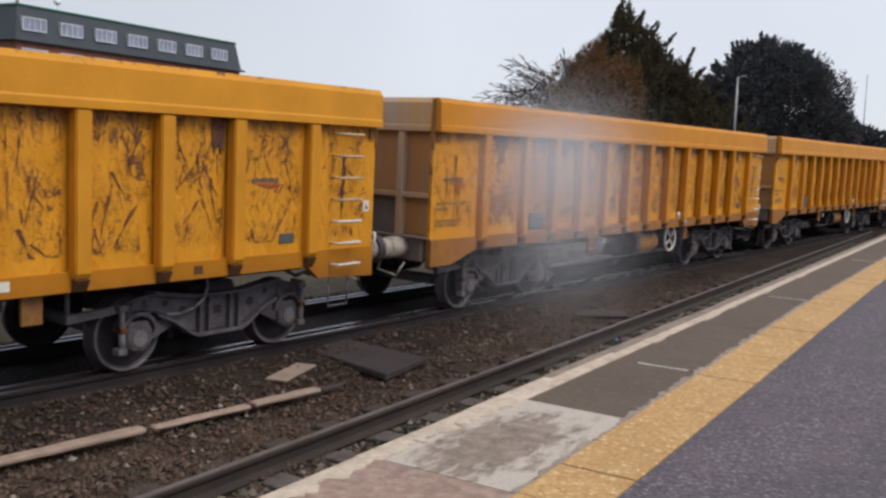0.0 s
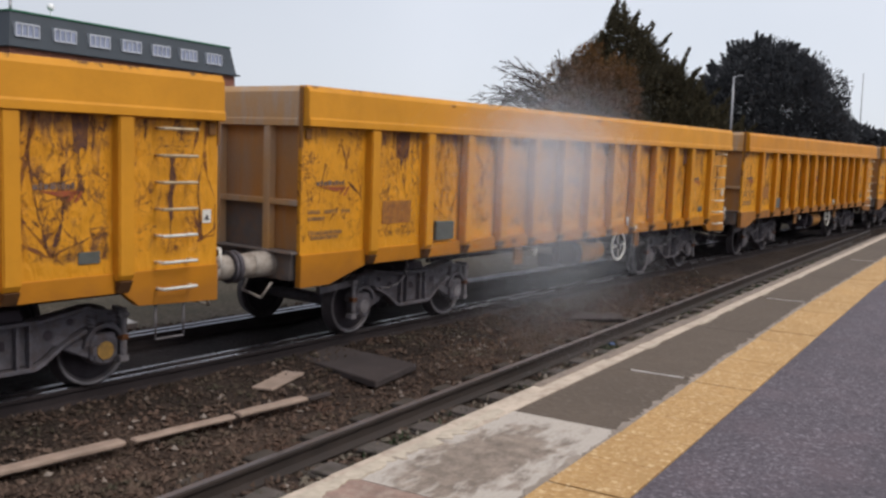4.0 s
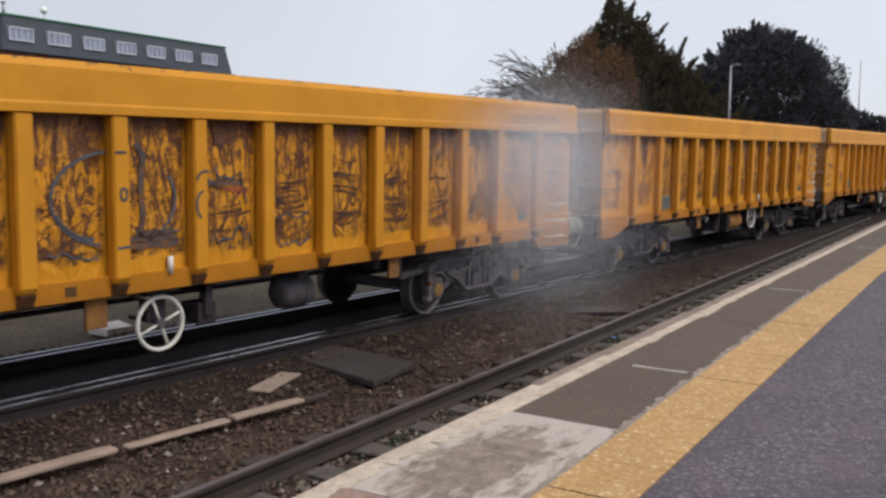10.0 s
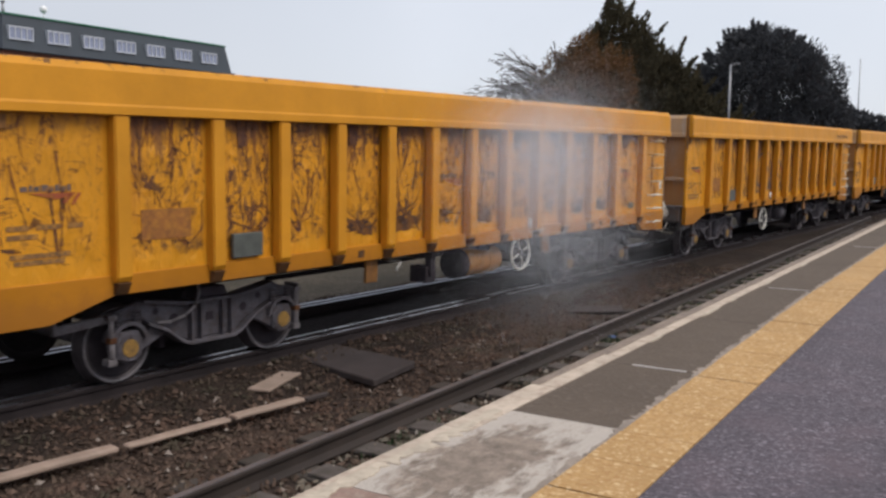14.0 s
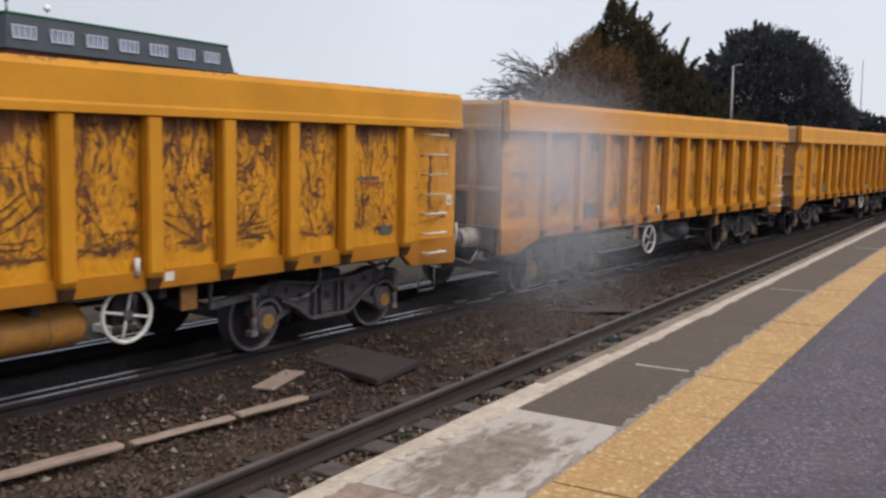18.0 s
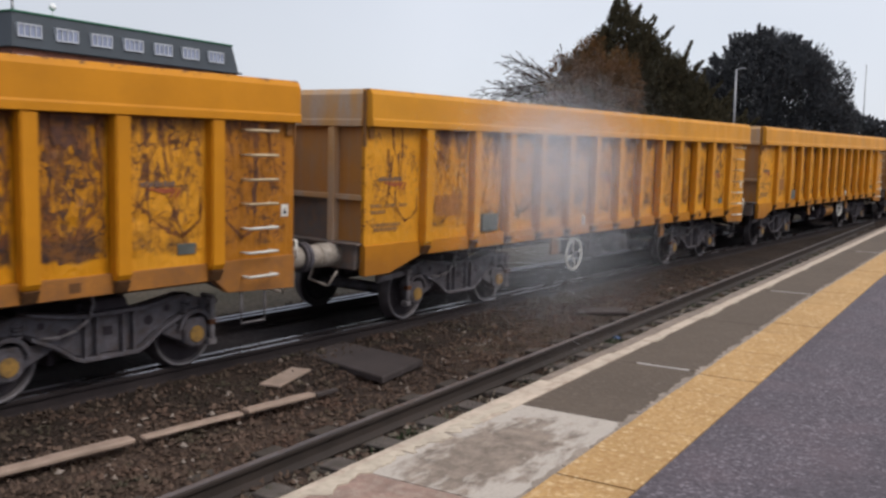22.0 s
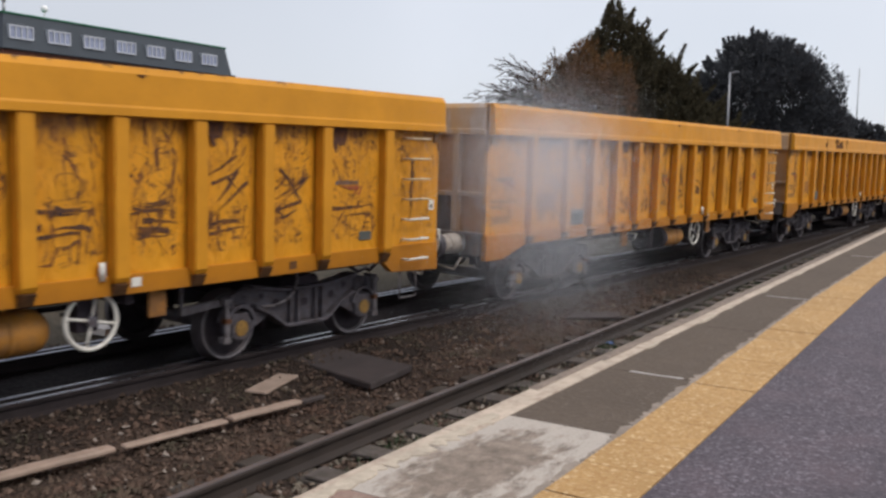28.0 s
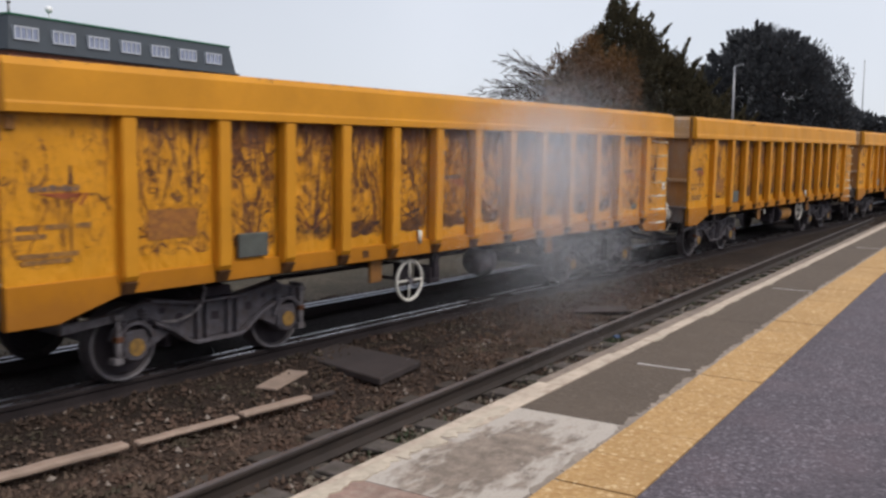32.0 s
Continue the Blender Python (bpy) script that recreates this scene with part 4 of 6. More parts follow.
        for x in (-0.24, -0.13, 0.13, 0.24):
            boxed("stiffener", (x - 0.012, x + 0.012, -0.955, -1.015, 0.34, 0.695), M["steel"], bogie, bevel=0)
        # black patches laid on the web paint the shade inside open holes
        for x, z, r in ((-0.42, 0.575, 0.045), (0.42, 0.575, 0.045), (-0.62, 0.665, 0.032), (0.62, 0.665, 0.032)):
            bm = bmesh.new()
            tube(bm, (x, -0.95, z), (x, -0.966, z), r, 14)
            part("web_hole", bm, M["black"], bogie, "black disc in place of a round lightening hole")
        boxed("web_hole", (-0.045, 0.045, -0.966, -0.95, 0.5, 0.58), M["black"], bogie, "black patch in place of a square hole", 0)
        # end plate, brake beam arm, air pipe
        boxed("end_plate", (1.1, 1.135, -1.03, -0.84, 0.27, 0.74), M["link"], bogie, "dusty upright end plate", 0.006)
        bm = bmesh.new()
        prism(bm, [(-1.62, 0.58), (-0.98, 0.63), (-0.98, 0.7), (-1.62, 0.66)], "y", -0.9, -0.96)
        tube(bm, (-1.6, -0.93, 0.62), (-1.6, -0.93, 0.86), 0.022, 8)
        part("brake_arm", bm, M["link"], bogie, "pale grey brake beam arm", bevel=0.006)
        bm = bmesh.new()
        pts = [(-0.2, -1.03, 0.92), (-0.19, -1.05, 0.8), (-0.24, -1.055, 0.68), (-0.36, -1.05, 0.6), (-0.5, -1.03, 0.56), (-0.66, -1.02, 0.57)]
        for p, q in zip(pts, pts[1:]):
            tube(bm, p, q, 0.014, 7)
        part("air_pipe", bm, M["link"], bogie, "bent air pipe")
        bm = bmesh.new()
        prism(bm, [(-0.2, 0.73), (0.2, 0.73), (0.16, 0.83), (-0.16, 0.83)], "y", -0.8, -1.0)
        part("side_bearer", bm, M["black"], bogie, bevel=0.01)
    bm = bmesh.new()
    box(bm, -0.22, 0.22, -0.85, 0.85, 0.5, 0.8)
    part("bolster", bm, M["black"], bogie, bevel=0.02)
    for e in (-1, 1):
        for s2 in (-1, 1):
            boxed("brake_block", (e * 0.46 - 0.03, e * 0.46 + 0.03, s2 * 0.7, s2 * 0.84, 0.28, 0.6), M["black"], bogie, bevel=0.008)
    return bogie


def build_wagon(kind):
    """An open box wagon; its origin is at the rear end of the body, on the rail heads. kind: where its brake wheel sits."""
    w = empty("box_wagon")
    bays = [0.0] + POSTS + [LEN]
    for sgn in (1, -1):
        yo = lambda d: -d * sgn
        # bay plates between the posts
        for i in range(len(bays) - 1):
            x0 = 0.0 if i == 0 else bays[i] + PW * 0.5
            x1 = LEN if i == len(bays) - 2 else bays[i + 1] + PW * 0.5
            if i in (0, 1, 12, 13) or sgn < 0:
                boxed("bay_plate", (x0, x1, yo(PLATE), yo(PLATE - 0.05), SEAM, PANEL), M["worn_mid"], w, bevel=0.0)
                continue
            bm = bmesh.new()
            a, b = bays[i] + PW, bays[i + 1]
            front = [(a + (b - a) * q / 10, yo(PLATE - BULGE * (q / 5 - 1) ** 2)) for q in range(11)]
            prism(bm, [(x1, yo(PLATE - 0.07)), (x0, yo(PLATE - 0.07)), (x0, front[0][1])] + front + [(x1, front[-1][1])], "z", SEAM, PANEL)
            bmesh.ops.recalc_face_normals(bm, faces=bm.faces)
            for f in bm.faces:
                f.smooth = True
            for e in bm.edges:
                e.smooth = e.calc_face_angle(0.0) < 0.5
            part("bay_plate", bm, M["worn_mid"], w)
        # sill plate with dropped ends
        bm = bmesh.new()
        prism(bm, [(0, 0.76), (0.42, 0.76), (1.0, SILL), (11.18, SILL), (11.34, 0.80), (LEN, 0.76), (LEN, SEAM), (0, SEAM)], "y", yo(PLATE + 0.022), yo(PLATE - 0.06))
        part("sill_plate", bm, M["sill"], w, "yellow side sill dropped at both ends", bevel=0.005)
        post_bm = bmesh.new()
        prism(post_bm, [(yo(PLATE - 0.02), SEAM - 0.06), (yo(HALF - 0.03), SEAM - 0.06), (yo(HALF), SEAM - 0.01), (yo(HALF), PANEL), (yo(PLATE - 0.02), PANEL)], "x", 0, PW)
        pme = mesh_of("post", post_bm, M["top"], 0.012, 2)
        g_bm = bmesh.new()
        prism(g_bm, [(yo(PLATE), SILL + 0.003), (yo(PLATE + 0.035), SILL + 0.003), (yo(HALF - 0.005), SEAM - 0.062), (yo(PLATE), SEAM - 0.062)], "x", 0.01, PW - 0.01)
        gme = mesh_of("gusset", g_bm, M["gusset"], 0.004)
        for x in POSTS:
            part("post", pme, None, w, at=pose(x, 0, 0))
            part("gusset", gme, None, w, at=pose(x, 0, 0))
        bm = bmesh.new()
        prism(bm, [(yo(PLATE - 0.05), PANEL), (yo(HALF + 0.012), PANEL), (yo(HALF + 0.012), PANEL + 0.075), (yo(HALF), PANEL + 0.085), (yo(HALF - 0.005), TOP - 0.06), (yo(HALF - 0.045), TOP), (yo(PLATE - 0.05), TOP)], "x", 0.0, LEN)
        part("top_rail", bm, M["top"], w, "deep yellow top rail", bevel=0.006)
        # ladder by the front end on one side, by the rear on the other
        for k in range(7):
            z = 2.33 - 0.232 * k
            bm = bmesh.new()
            lx = 11.51 if sgn > 0 else 0.3
            tube(bm, (lx, yo(HALF + 0.02), z), (lx + 0.37, yo(HALF + 0.02), z), 0.014, 8)
            for e in (0.012, 0.358):
                tube(bm, (lx + e, yo(PLATE), z), (lx + e, yo(HALF + 0.02), z), 0.012, 8)
            part("ladder_rung", bm, M["rung" if k < 4 else "white"], w, "grimy ladder rung" if k < 4 else "white ladder rung")
        bm = bmesh.new()
        lx = 11.55 if sgn > 0 else 0.35
        for a2, b2 in (((lx, 0.78), (lx, 0.47)), ((lx + 0.3, 0.78), (lx + 0.3, 0.47)), ((lx, 0.47), (lx + 0.3, 0.47))):
            tube(bm, (a2[0], yo(1.27), a2[1]), (b2[0], yo(1.27), b2[1]), 0.01, 8)
        lr = 11.66 if sgn > 0 else 0.45
        rag = random.Random(6)
        zs = [1.38 + 0.09 * i for i in range(9)]
        rb = bmesh.new()
        prism(rb, [(lr + rag.uniform(-0.012, 0.03), z) for z in zs] + [(lr + 0.07 + rag.uniform(-0.035, 0.03) - 0.005 * i, z) for i, z in enumerate(reversed(zs))], "y", yo(PLATE + 0.003), yo(PLATE - 0.003))
        part("rust_patch", rb, M["scab"], w, "dark rust worn behind the rungs")
        if sgn > 0:
            for hx0 in (4.02, 9.72):
                # dark plate on the sill stands in for the shade in a slot
                boxed("sill_slot", (hx0, hx0 + 0.1, yo(PLATE + 0.026), yo(PLATE), 0.975, 1.055), M["gusset"], w, "small dark patch in place of a sill slot", 0)
        part("foot_step", bm, M["link"], w, "dull hanging foot step")
        lx = LEN - 0.17 if sgn > 0 else 0.05
        boxed("warning_label", (lx, lx + 0.095, yo(PLATE + 0.005), yo(PLATE - 0.002), 1.49, 1.61), M["white"], w, "small white warning label", 0)
        bm = bmesh.new()
        prism(bm, [(lx + 0.02, 1.515), (lx + 0.075, 1.515), (lx + 0.048, 1.575)], "y", yo(PLATE + 0.006), yo(PLATE))
        part("warning_sign", bm, M["black"], w, "small black triangle")
        bm = bmesh.new()
        lx = LEN + 0.015 if sgn > 0 else -0.015
        for za, zb, da, db in ((1.06, 1.24, 0.03, 0.03), (1.06, 1.06, 0.03, -0.03), (1.24, 1.24, 0.03, -0.03)):
            tube(bm, (lx, yo(PLATE + da), za), (lx, yo(PLATE + db), zb), 0.014, 8)
        part("corner_handle", bm, M["white"], w, "white corner grab handle")
        # name plate box, data panels, lettering
        px = 2.25 if sgn > 0 else LEN - 2.62
        boxed("label_holder", (px, px + 0.37, yo(PLATE + 0.05), yo(PLATE), 1.13, 1.36), M["plate"], w, "grey label holder", 0.008)
        px = 10.78 if sgn > 0 else 1.22
        boxed("number_plate", (px, px + 0.2, yo(PLATE + 0.012), yo(PLATE), 1.2, 1.3), M["plate"], w, "small grey plate", 0.004)
        if sgn < 0:
            continue
        px = 1.28
        boxed("data_panel", (px, px + 0.52, yo(PLATE + 0.005), yo(PLATE - 0.002), 1.37, 1.63), M["brown"], w, "brown data panel", 0)
        for r, (ux, uw, uz) in enumerate(((0.1, 0.18, 1.52), (0.34, 0.2, 1.52), (0.6, 0.14, 1.52), (0.1, 0.25, 1.45), (0.12, 0.5, 1.3), (0.15, 0.42, 1.25))):
            boxed("lettering_bar", (ux, ux + uw, yo(PLATE + 0.005), yo(PLATE - 0.002), uz, uz + 0.04), M["ink"], w, "", 0)
        for ex in (0.22, 5.52, 10.4):
            emblem(w, ex, 1.78, 0.52 if ex < 1 else 0.44, sgn)
        for lx in (0.04, LEN - 0.12):
            boxed("corner_lug", (lx, lx + 0.08, yo(PLATE + 0.03), yo(PLATE), 2.29, 2.4), M["bracket"], w, bevel=0.006)
    # ends
    for e in (0, 1):
        xe = lambda d: d if e == 0 else LEN - d
        bm = bmesh.new()
        box(bm, xe(0.1), xe(0.14), -PLATE + 0.05, PLATE - 0.05, SEAM - 0.05, PANEL)
        part("end_wall", bm, M["end"], w, "grimy brown end wall")
        for y in (-0.78, 0.0, 0.78):
            boxed("end_post", (xe(0.0), xe(0.1), y - 0.05, y + 0.05, SEAM, PANEL), M["end_frame"], w, bevel=0.008)
        for y0, y1 in ((-0.725, -0.055), (0.055, 0.725)):
            boxed("end_infill", (xe(0.085), xe(0.099), y0, y1, SEAM + 0.03, 1.595), M["end_low"], w, "dusty grey lower end panel", 0)
        boxed("end_beam", (xe(0.01), xe(0.1), -PLATE + 0.05, PLATE - 0.05, 1.6, 1.66), M["end_frame"], w, bevel=0.006)
        bm = bmesh.new()
        prism(bm, [(xe(0.12), PANEL), (xe(-0.01), PANEL), (xe(-0.01), PANEL + 0.07), (xe(0.0), PANEL + 0.08), (xe(0.0), TOP - 0.06), (xe(0.04), TOP), (xe(0.12), TOP)], "y", -PLATE + 0.05, PLATE - 0.05)
        part("end_top_rail", bm, M["end_frame"], w, "dust-covered end top rail", bevel=0.004)
        boxed("buffer_beam", (xe(-0.03), xe(0.12), -1.2, 1.2, 0.82, SEAM), M["end_low"], w, bevel=0.012)
        boxed("beam_ledge", (xe(-0.09), xe(0.1), -1.27, 1.27, SEAM + 0.003, SEAM + 0.028), M["end_low"], w, bevel=0.005)
        for s2 in (-1, 1):
            boxed("corner_seam", (xe(-0.014), xe(0.012), s2 * (PLATE - 0.03), s2 * (PLATE + 0.015), 2.2, TOP - 0.02), M["bracket"], w, "rusty corner seam", 0.003)
        for s2 in (-1, 1):
            bf = empty("buffer")
            bf.parent = w
            d = -1 if e == 0 else 1
            b0 = 0 if e == 0 else LEN
            bm = bmesh.new()
            tube(bm, (b0, s2 * 0.87, 0.98), (b0 + d * 0.3, s2 * 0.87, 0.98), 0.135, 18)
            part("buffer_casing", bm, M["buffer"], bf, bevel=0.006)
            bm = bmesh.new()
            tube(bm, (b0 + d * 0.3, s2 * 0.87, 0.98), (b0 + d * 0.485, s2 * 0.87, 0.98), 0.125, 18)
            part("buffer_ram", bm, M["buffer"], bf)
            bm = bmesh.new()
            tube(bm, (b0 + d * 0.485, s2 * 0.87, 0.98), (b0 + d * 0.53, s2 * 0.87, 0.98), 0.17, 22, 0.16)
            part("buffer_head", bm, M["steel"], bf, bevel=0.008)
            bm = bmesh.new()
            pts = [(b0 + d * 0.06, s2 * 0.6, 0.82), (b0 + d * 0.16, s2 * 0.62, 0.68), (b0 + d * 0.2, s2 * 0.95, 0.64), (b0 + d * 0.1, s2 * 1.0, 0.8)]
            for p, q in zip(pts, pts[1:]):
                tube(bm, p, q, 0.014, 8)
            part("shunter_handle", bm, M["buffer"], w, "bent pale grab rail")
        bm = bmesh.new()
        d = -1 if e == 0 else 1
        b0 = 0 if e == 0 else LEN
        box(bm, b0, b0 + d * 0.25, -0.12, 0.12, 0.86, 1.02)
        tube(bm, (b0 + d * 0.25, 0, 0.94), (b0 + d * 0.535, 0, 0.94), 0.05, 10)
        part("coupling", bm, M["black"], w)
        bm = bmesh.new()
        pts = [(b0 + d * 0.05, 0.35, 0.9), (b0 + d * 0.22, 0.35, 0.62), (b0 + d * 0.42, 0.33, 0.52), (b0 + d * 0.535, 0.3, 0.56)]
        for p, q in zip(pts, pts[1:]):
            tube(bm, p, q, 0.025, 8)
        part("brake_hose", bm, M["black"], w)
    boxed("floor_plate", (0.1, LEN - 0.1, -PLATE + 0.05, PLATE - 0.05, SEAM - 0.06, SEAM), M["end"], w, bevel=0)
    bm = bmesh.new()
    for y in (-0.34, 0.34):
        box(bm, 0.2, LEN - 0.2, y - 0.08, y + 0.08, 0.74, SEAM - 0.06)
    part("centre_sill", bm, M["black"], w, bevel=0.01)
    bm = bmesh.new()
    for x in (4.3, 5.5, 6.7, 7.9):
        box(bm, x, x + 0.08, -1.22, 1.22, 0.82, SEAM - 0.06)
    part("cross_member", bm, M["black"], w, bevel=0.006)
    # under-slung gear
    hx = 7.58 if kind == "A" else 5.0
    for sgn in (1, -1):
        yy = -1.2 * sgn
        hw = empty("hand_wheel")
        hw.parent = w
        hw.matrix_basis = pose(hx if sgn > 0 else LEN - hx, yy, 0.72 if kind == "A" else 0.61)
        bm = bmesh.new()
        ring(bm, (0, 0, 0), 0.238, 0.02)
        part("wheel_rim", bm, M["white"], hw, "white hand brake wheel rim")
        for a2 in (0.3, 1.87, 3.44, 5.01):
            bm = bmesh.new()
            tube(bm, (0, 0, 0), (math.cos(a2) * 0.235, 0, math.sin(a2) * 0.235), 0.013, 8)
            part("spoke", bm, M["white"], hw)
        bm = bmesh.new()
        tube(bm, (0, -0.03, 0), (0, 0.03, 0), 0.045, 12)
        tube(bm, (0, 0, 0), (0, 0.45 * sgn, 0), 0.02, 8)
        part("hub", bm, M["steel"], hw)
        boxed("wheel_bracket", (hx - 0.1 if sgn > 0 else LEN - hx - 0.1, hx + 0.1 if sgn > 0 else LEN - hx + 0.1, -1.15 * sgn, -1.02 * sgn, 0.62, 0.95), M["black"], w, bevel=0.01)
        tx0, tx1 = (6.34, 7.30) if kind == "A" else (6.6, 7.1)
        bm = bmesh.new()
        t0, t1 = (tx0, tx1) if sgn > 0 else (LEN - tx1, LEN - tx0)
        prof = [(t0, 0.05), (t0 + 0.02, 0.12), (t0 + 0.07, 0.17), (t0 + 0.14, 0.185), (t1 - 0.14, 0.185), (t1 - 0.07, 0.17), (t1 - 0.02, 0.12), (t1, 0.05)]
        for (xa, ra), (xb, rb) in zip(prof, prof[1:]):
            tube(bm, (xa, -0.95 * sgn, 0.66), (xb, -0.95 * sgn, 0.66), ra, 18, rb, caps=False)
        bmesh.ops.remove_doubles(bm, verts=bm.verts, dist=0.0005)
        bmesh.ops.holes_fill(bm, edges=bm.edges)
        tk = part("air_tank", bm, M["tank"] if kind == "A" else M["steel"], w, "dusty yellow cylindrical air tank" if kind == "A" else "black air tank")
        bm = bmesh.new()
        for u in (0.62,):
            xx = t0 + (t1 - t0) * u
            tube(bm, (xx - 0.02, -0.95 * sgn, 0.66), (xx + 0.02, -0.95 * sgn, 0.66), 0.192, 18)
            box(bm, xx - 0.02, xx + 0.02, -1.0 * sgn, -0.9 * sgn, 0.8, 0.98)
        if kind == "A":
            bk = bmesh.new()
            e0, e1 = (t0 - 0.08, t0 + 0.1) if sgn > 0 else (t1 - 0.1, t1 + 0.08)
            tube(bk, (e0, -0.95 * sgn, 0.655), (e1, -0.95 * sgn, 0.655), 0.196, 18)
            part("reservoir", bk, M["black"], tk, "black reservoir end", bevel=0.015)
        part("tank_strap", bm, M["tank"] if kind == "A" else M["steel"], tk)
        bx = 4.25 if sgn > 0 else LEN - 4.45
        boxed("bracket_plate", (bx, bx + 0.2, -1.24 * sgn, -1.2 * sgn, 0.66, 0.95), M["bracket"], w, "rusty yellow hanging bracket", 0.006)
        bx = 8.12 if sgn > 0 else LEN - 8.3
        boxed("bracket_plate", (bx, bx + 0.18, -1.24 * sgn, -1.2 * sgn, 0.68, 0.95), M["bracket"], w, "rusty yellow hanging bracket", 0.006)
        bm = bmesh.new()
        qx = 4.85 if sgn > 0 else LEN - 4.85
        tube(bm, (qx - 0.03, -1.2 * sgn, 0.75), (qx + 0.06, -1.2 * sgn, 0.84), 0.016, 8)
        tube(bm, (qx + 0.06, -1.2 * sgn, 0.84), (qx + 0.06, -0.9 * sgn, 0.84), 0.015, 8)
        part("brake_lever", bm, M["white"], w, "white brake lever")
        bm = bmesh.new()
        qx = 5.5 if sgn > 0 else LEN - 5.5
        box(bm, qx, qx + 0.09, -1.2 * sgn, -1.1 * sgn, 0.6, 0.93)
        box(bm, qx - 0.05, qx + 0.16, -1.16 * sgn, -0.9 * sgn, 0.52, 0.72)
        part("valve_box", bm, M["black"], w, bevel=0.01)
        mk = hx if sgn > 0 else LEN - hx
        boxed("white_mark", (mk + 0.3, mk + 0.4, -(PLATE + 0.028) * sgn, -(PLATE + 0.02) * sgn, 0.99, 1.07), M["white"], w, "small white mark", 0)
        bm = bmesh.new()
        tube(bm, (hx + 0.02 if sgn > 0 else LEN - hx, -(PLATE + 0.03) * sgn, 1.07), (hx + 0.02 if sgn > 0 else LEN - hx, -(PLATE + 0.03) * sgn, 1.22), 0.026, 10)
        part("brake_indicator", bm, M["white"], w, "white brake indicator rod")
    bm = bmesh.new()
    tube(bm, (4.0, 0.12, 0.6), (8.4, 0.12, 0.6), 0.03, 8)
    part("brake_rod", bm, M["black"], w)
    for cx in (2.275, 10.295):
        build_bogie(w, cx)
    for ax in AXLES:
        ws = empty("wheelset")
        ws.parent = w
        ws.matrix_basis = pose(ax, 0, AXLE_Z)
        for me in WHEELS:
            part(me.name.split(".")[0], me, None, ws)
        part("axle", AXLE, None, ws)
    return w


WHEELS, AXLE = build_wheelset()
WAGONS = []
REAR = -4.278
#            number: kind, wear
FLEET = {-4: ("A", "mid"), -3: ("A", "mid"), -2: ("A", "mid"), -1: ("A", "mid"), 0: ("A", "light"), 1: ("A", "heavy"), 2: ("B", "heavy"), 3: ("A", "mid"), 4: ("B", "mid"),
         5: ("A", "mid"), 6: ("B", "mid"), 7: ("A", "soot"), 8: ("A", "mid"), 9: ("A", "light"), 10: ("A", "light"), 11: ("A", "soot"), 12: ("B", "heavy"), 13: ("A", "mid")}


DULL = (-4, -3, -2, -1, 7)


def stroke(bm, pts, width, y):
    """A flat painted ribbon along points (x, z)."""
    left, right = [], []
    for i, (x, z) in enumerate(pts):
        a, b = pts[max(0, i - 1)], pts[min(len(pts) - 1, i + 1)]
        L = math.hypot(b[0] - a[0], b[1] - a[1]) or 1.0
        nx, nz = -(b[1] - a[1]) / L * width / 2, (b[0] - a[0]) / L * width / 2
        left.append((x + nx, z + nz))
        right.append((x - nx, z - nz))
    vs = [[bm.verts.new((q[0], yy, q[1])) for q in side] for side in (left, right) for yy in (y, y + 0.004)]
    for i in range(len(pts) - 1):
        for p, q in ((0, 2), (2, 3), (3, 1), (1, 0)):
            bm.faces.new((vs[p][i], vs[p][i + 1], vs[q][i + 1], vs[q][i]))


def arc(cx, cz, rx, rz, a0, a1, n=16):
    return [(cx + rx * math.cos(radians(a0 + (a1 - a0) * i / n)), cz + rz * math.sin(radians(a0 + (a1 - a0) * i / n))) for i in range(n + 1)]


def scrawl(wagon, paths, width, depth, material, label):
    for pts in paths:
        bm = bmesh.new()
        stroke(bm, pts, width, -depth)
        part("paint_scrawl", bm, material, wagon, label)


def squiggle(x0, x1, z, h, n, seed):
    rng = random.Random(seed)
    return [(x0 + (x1 - x0) * i / n + rng.uniform(-0.02, 0.02), z + h * rng.uniform(-0.5, 0.5)) for i in range(n + 1)]


def taper(verts, faces, pts, width, y, rough=0.4):
    """A flat stroke that thins out to a point."""
    k, n = len(verts), len(pts) - 1
    for i, (x, z) in enumerate(pts):
        a, b = pts[max(0, i - 1)], pts[min(n, i + 1)]
        L = math.hypot(b[0] - a[0], b[1] - a[1]) or 1.0
        w = width * (1 - (i / n) ** 1.5) * (1 - rough + rough * math.sin(k * 0.7 + i * 2.3)) * 0.5 + 0.001
        nx, nz = -(b[1] - a[1]) / L * w, (b[0] - a[0]) / L * w
        verts += [(x + nx, y + plate_inset(x + nx), z + nz), (x - nx, y + plate_inset(x - nx), z - nz)]
    faces += [(k + 2 * i, k + 2 * i + 1, k + 2 * i + 3, k + 2 * i + 2) for i in range(n)]


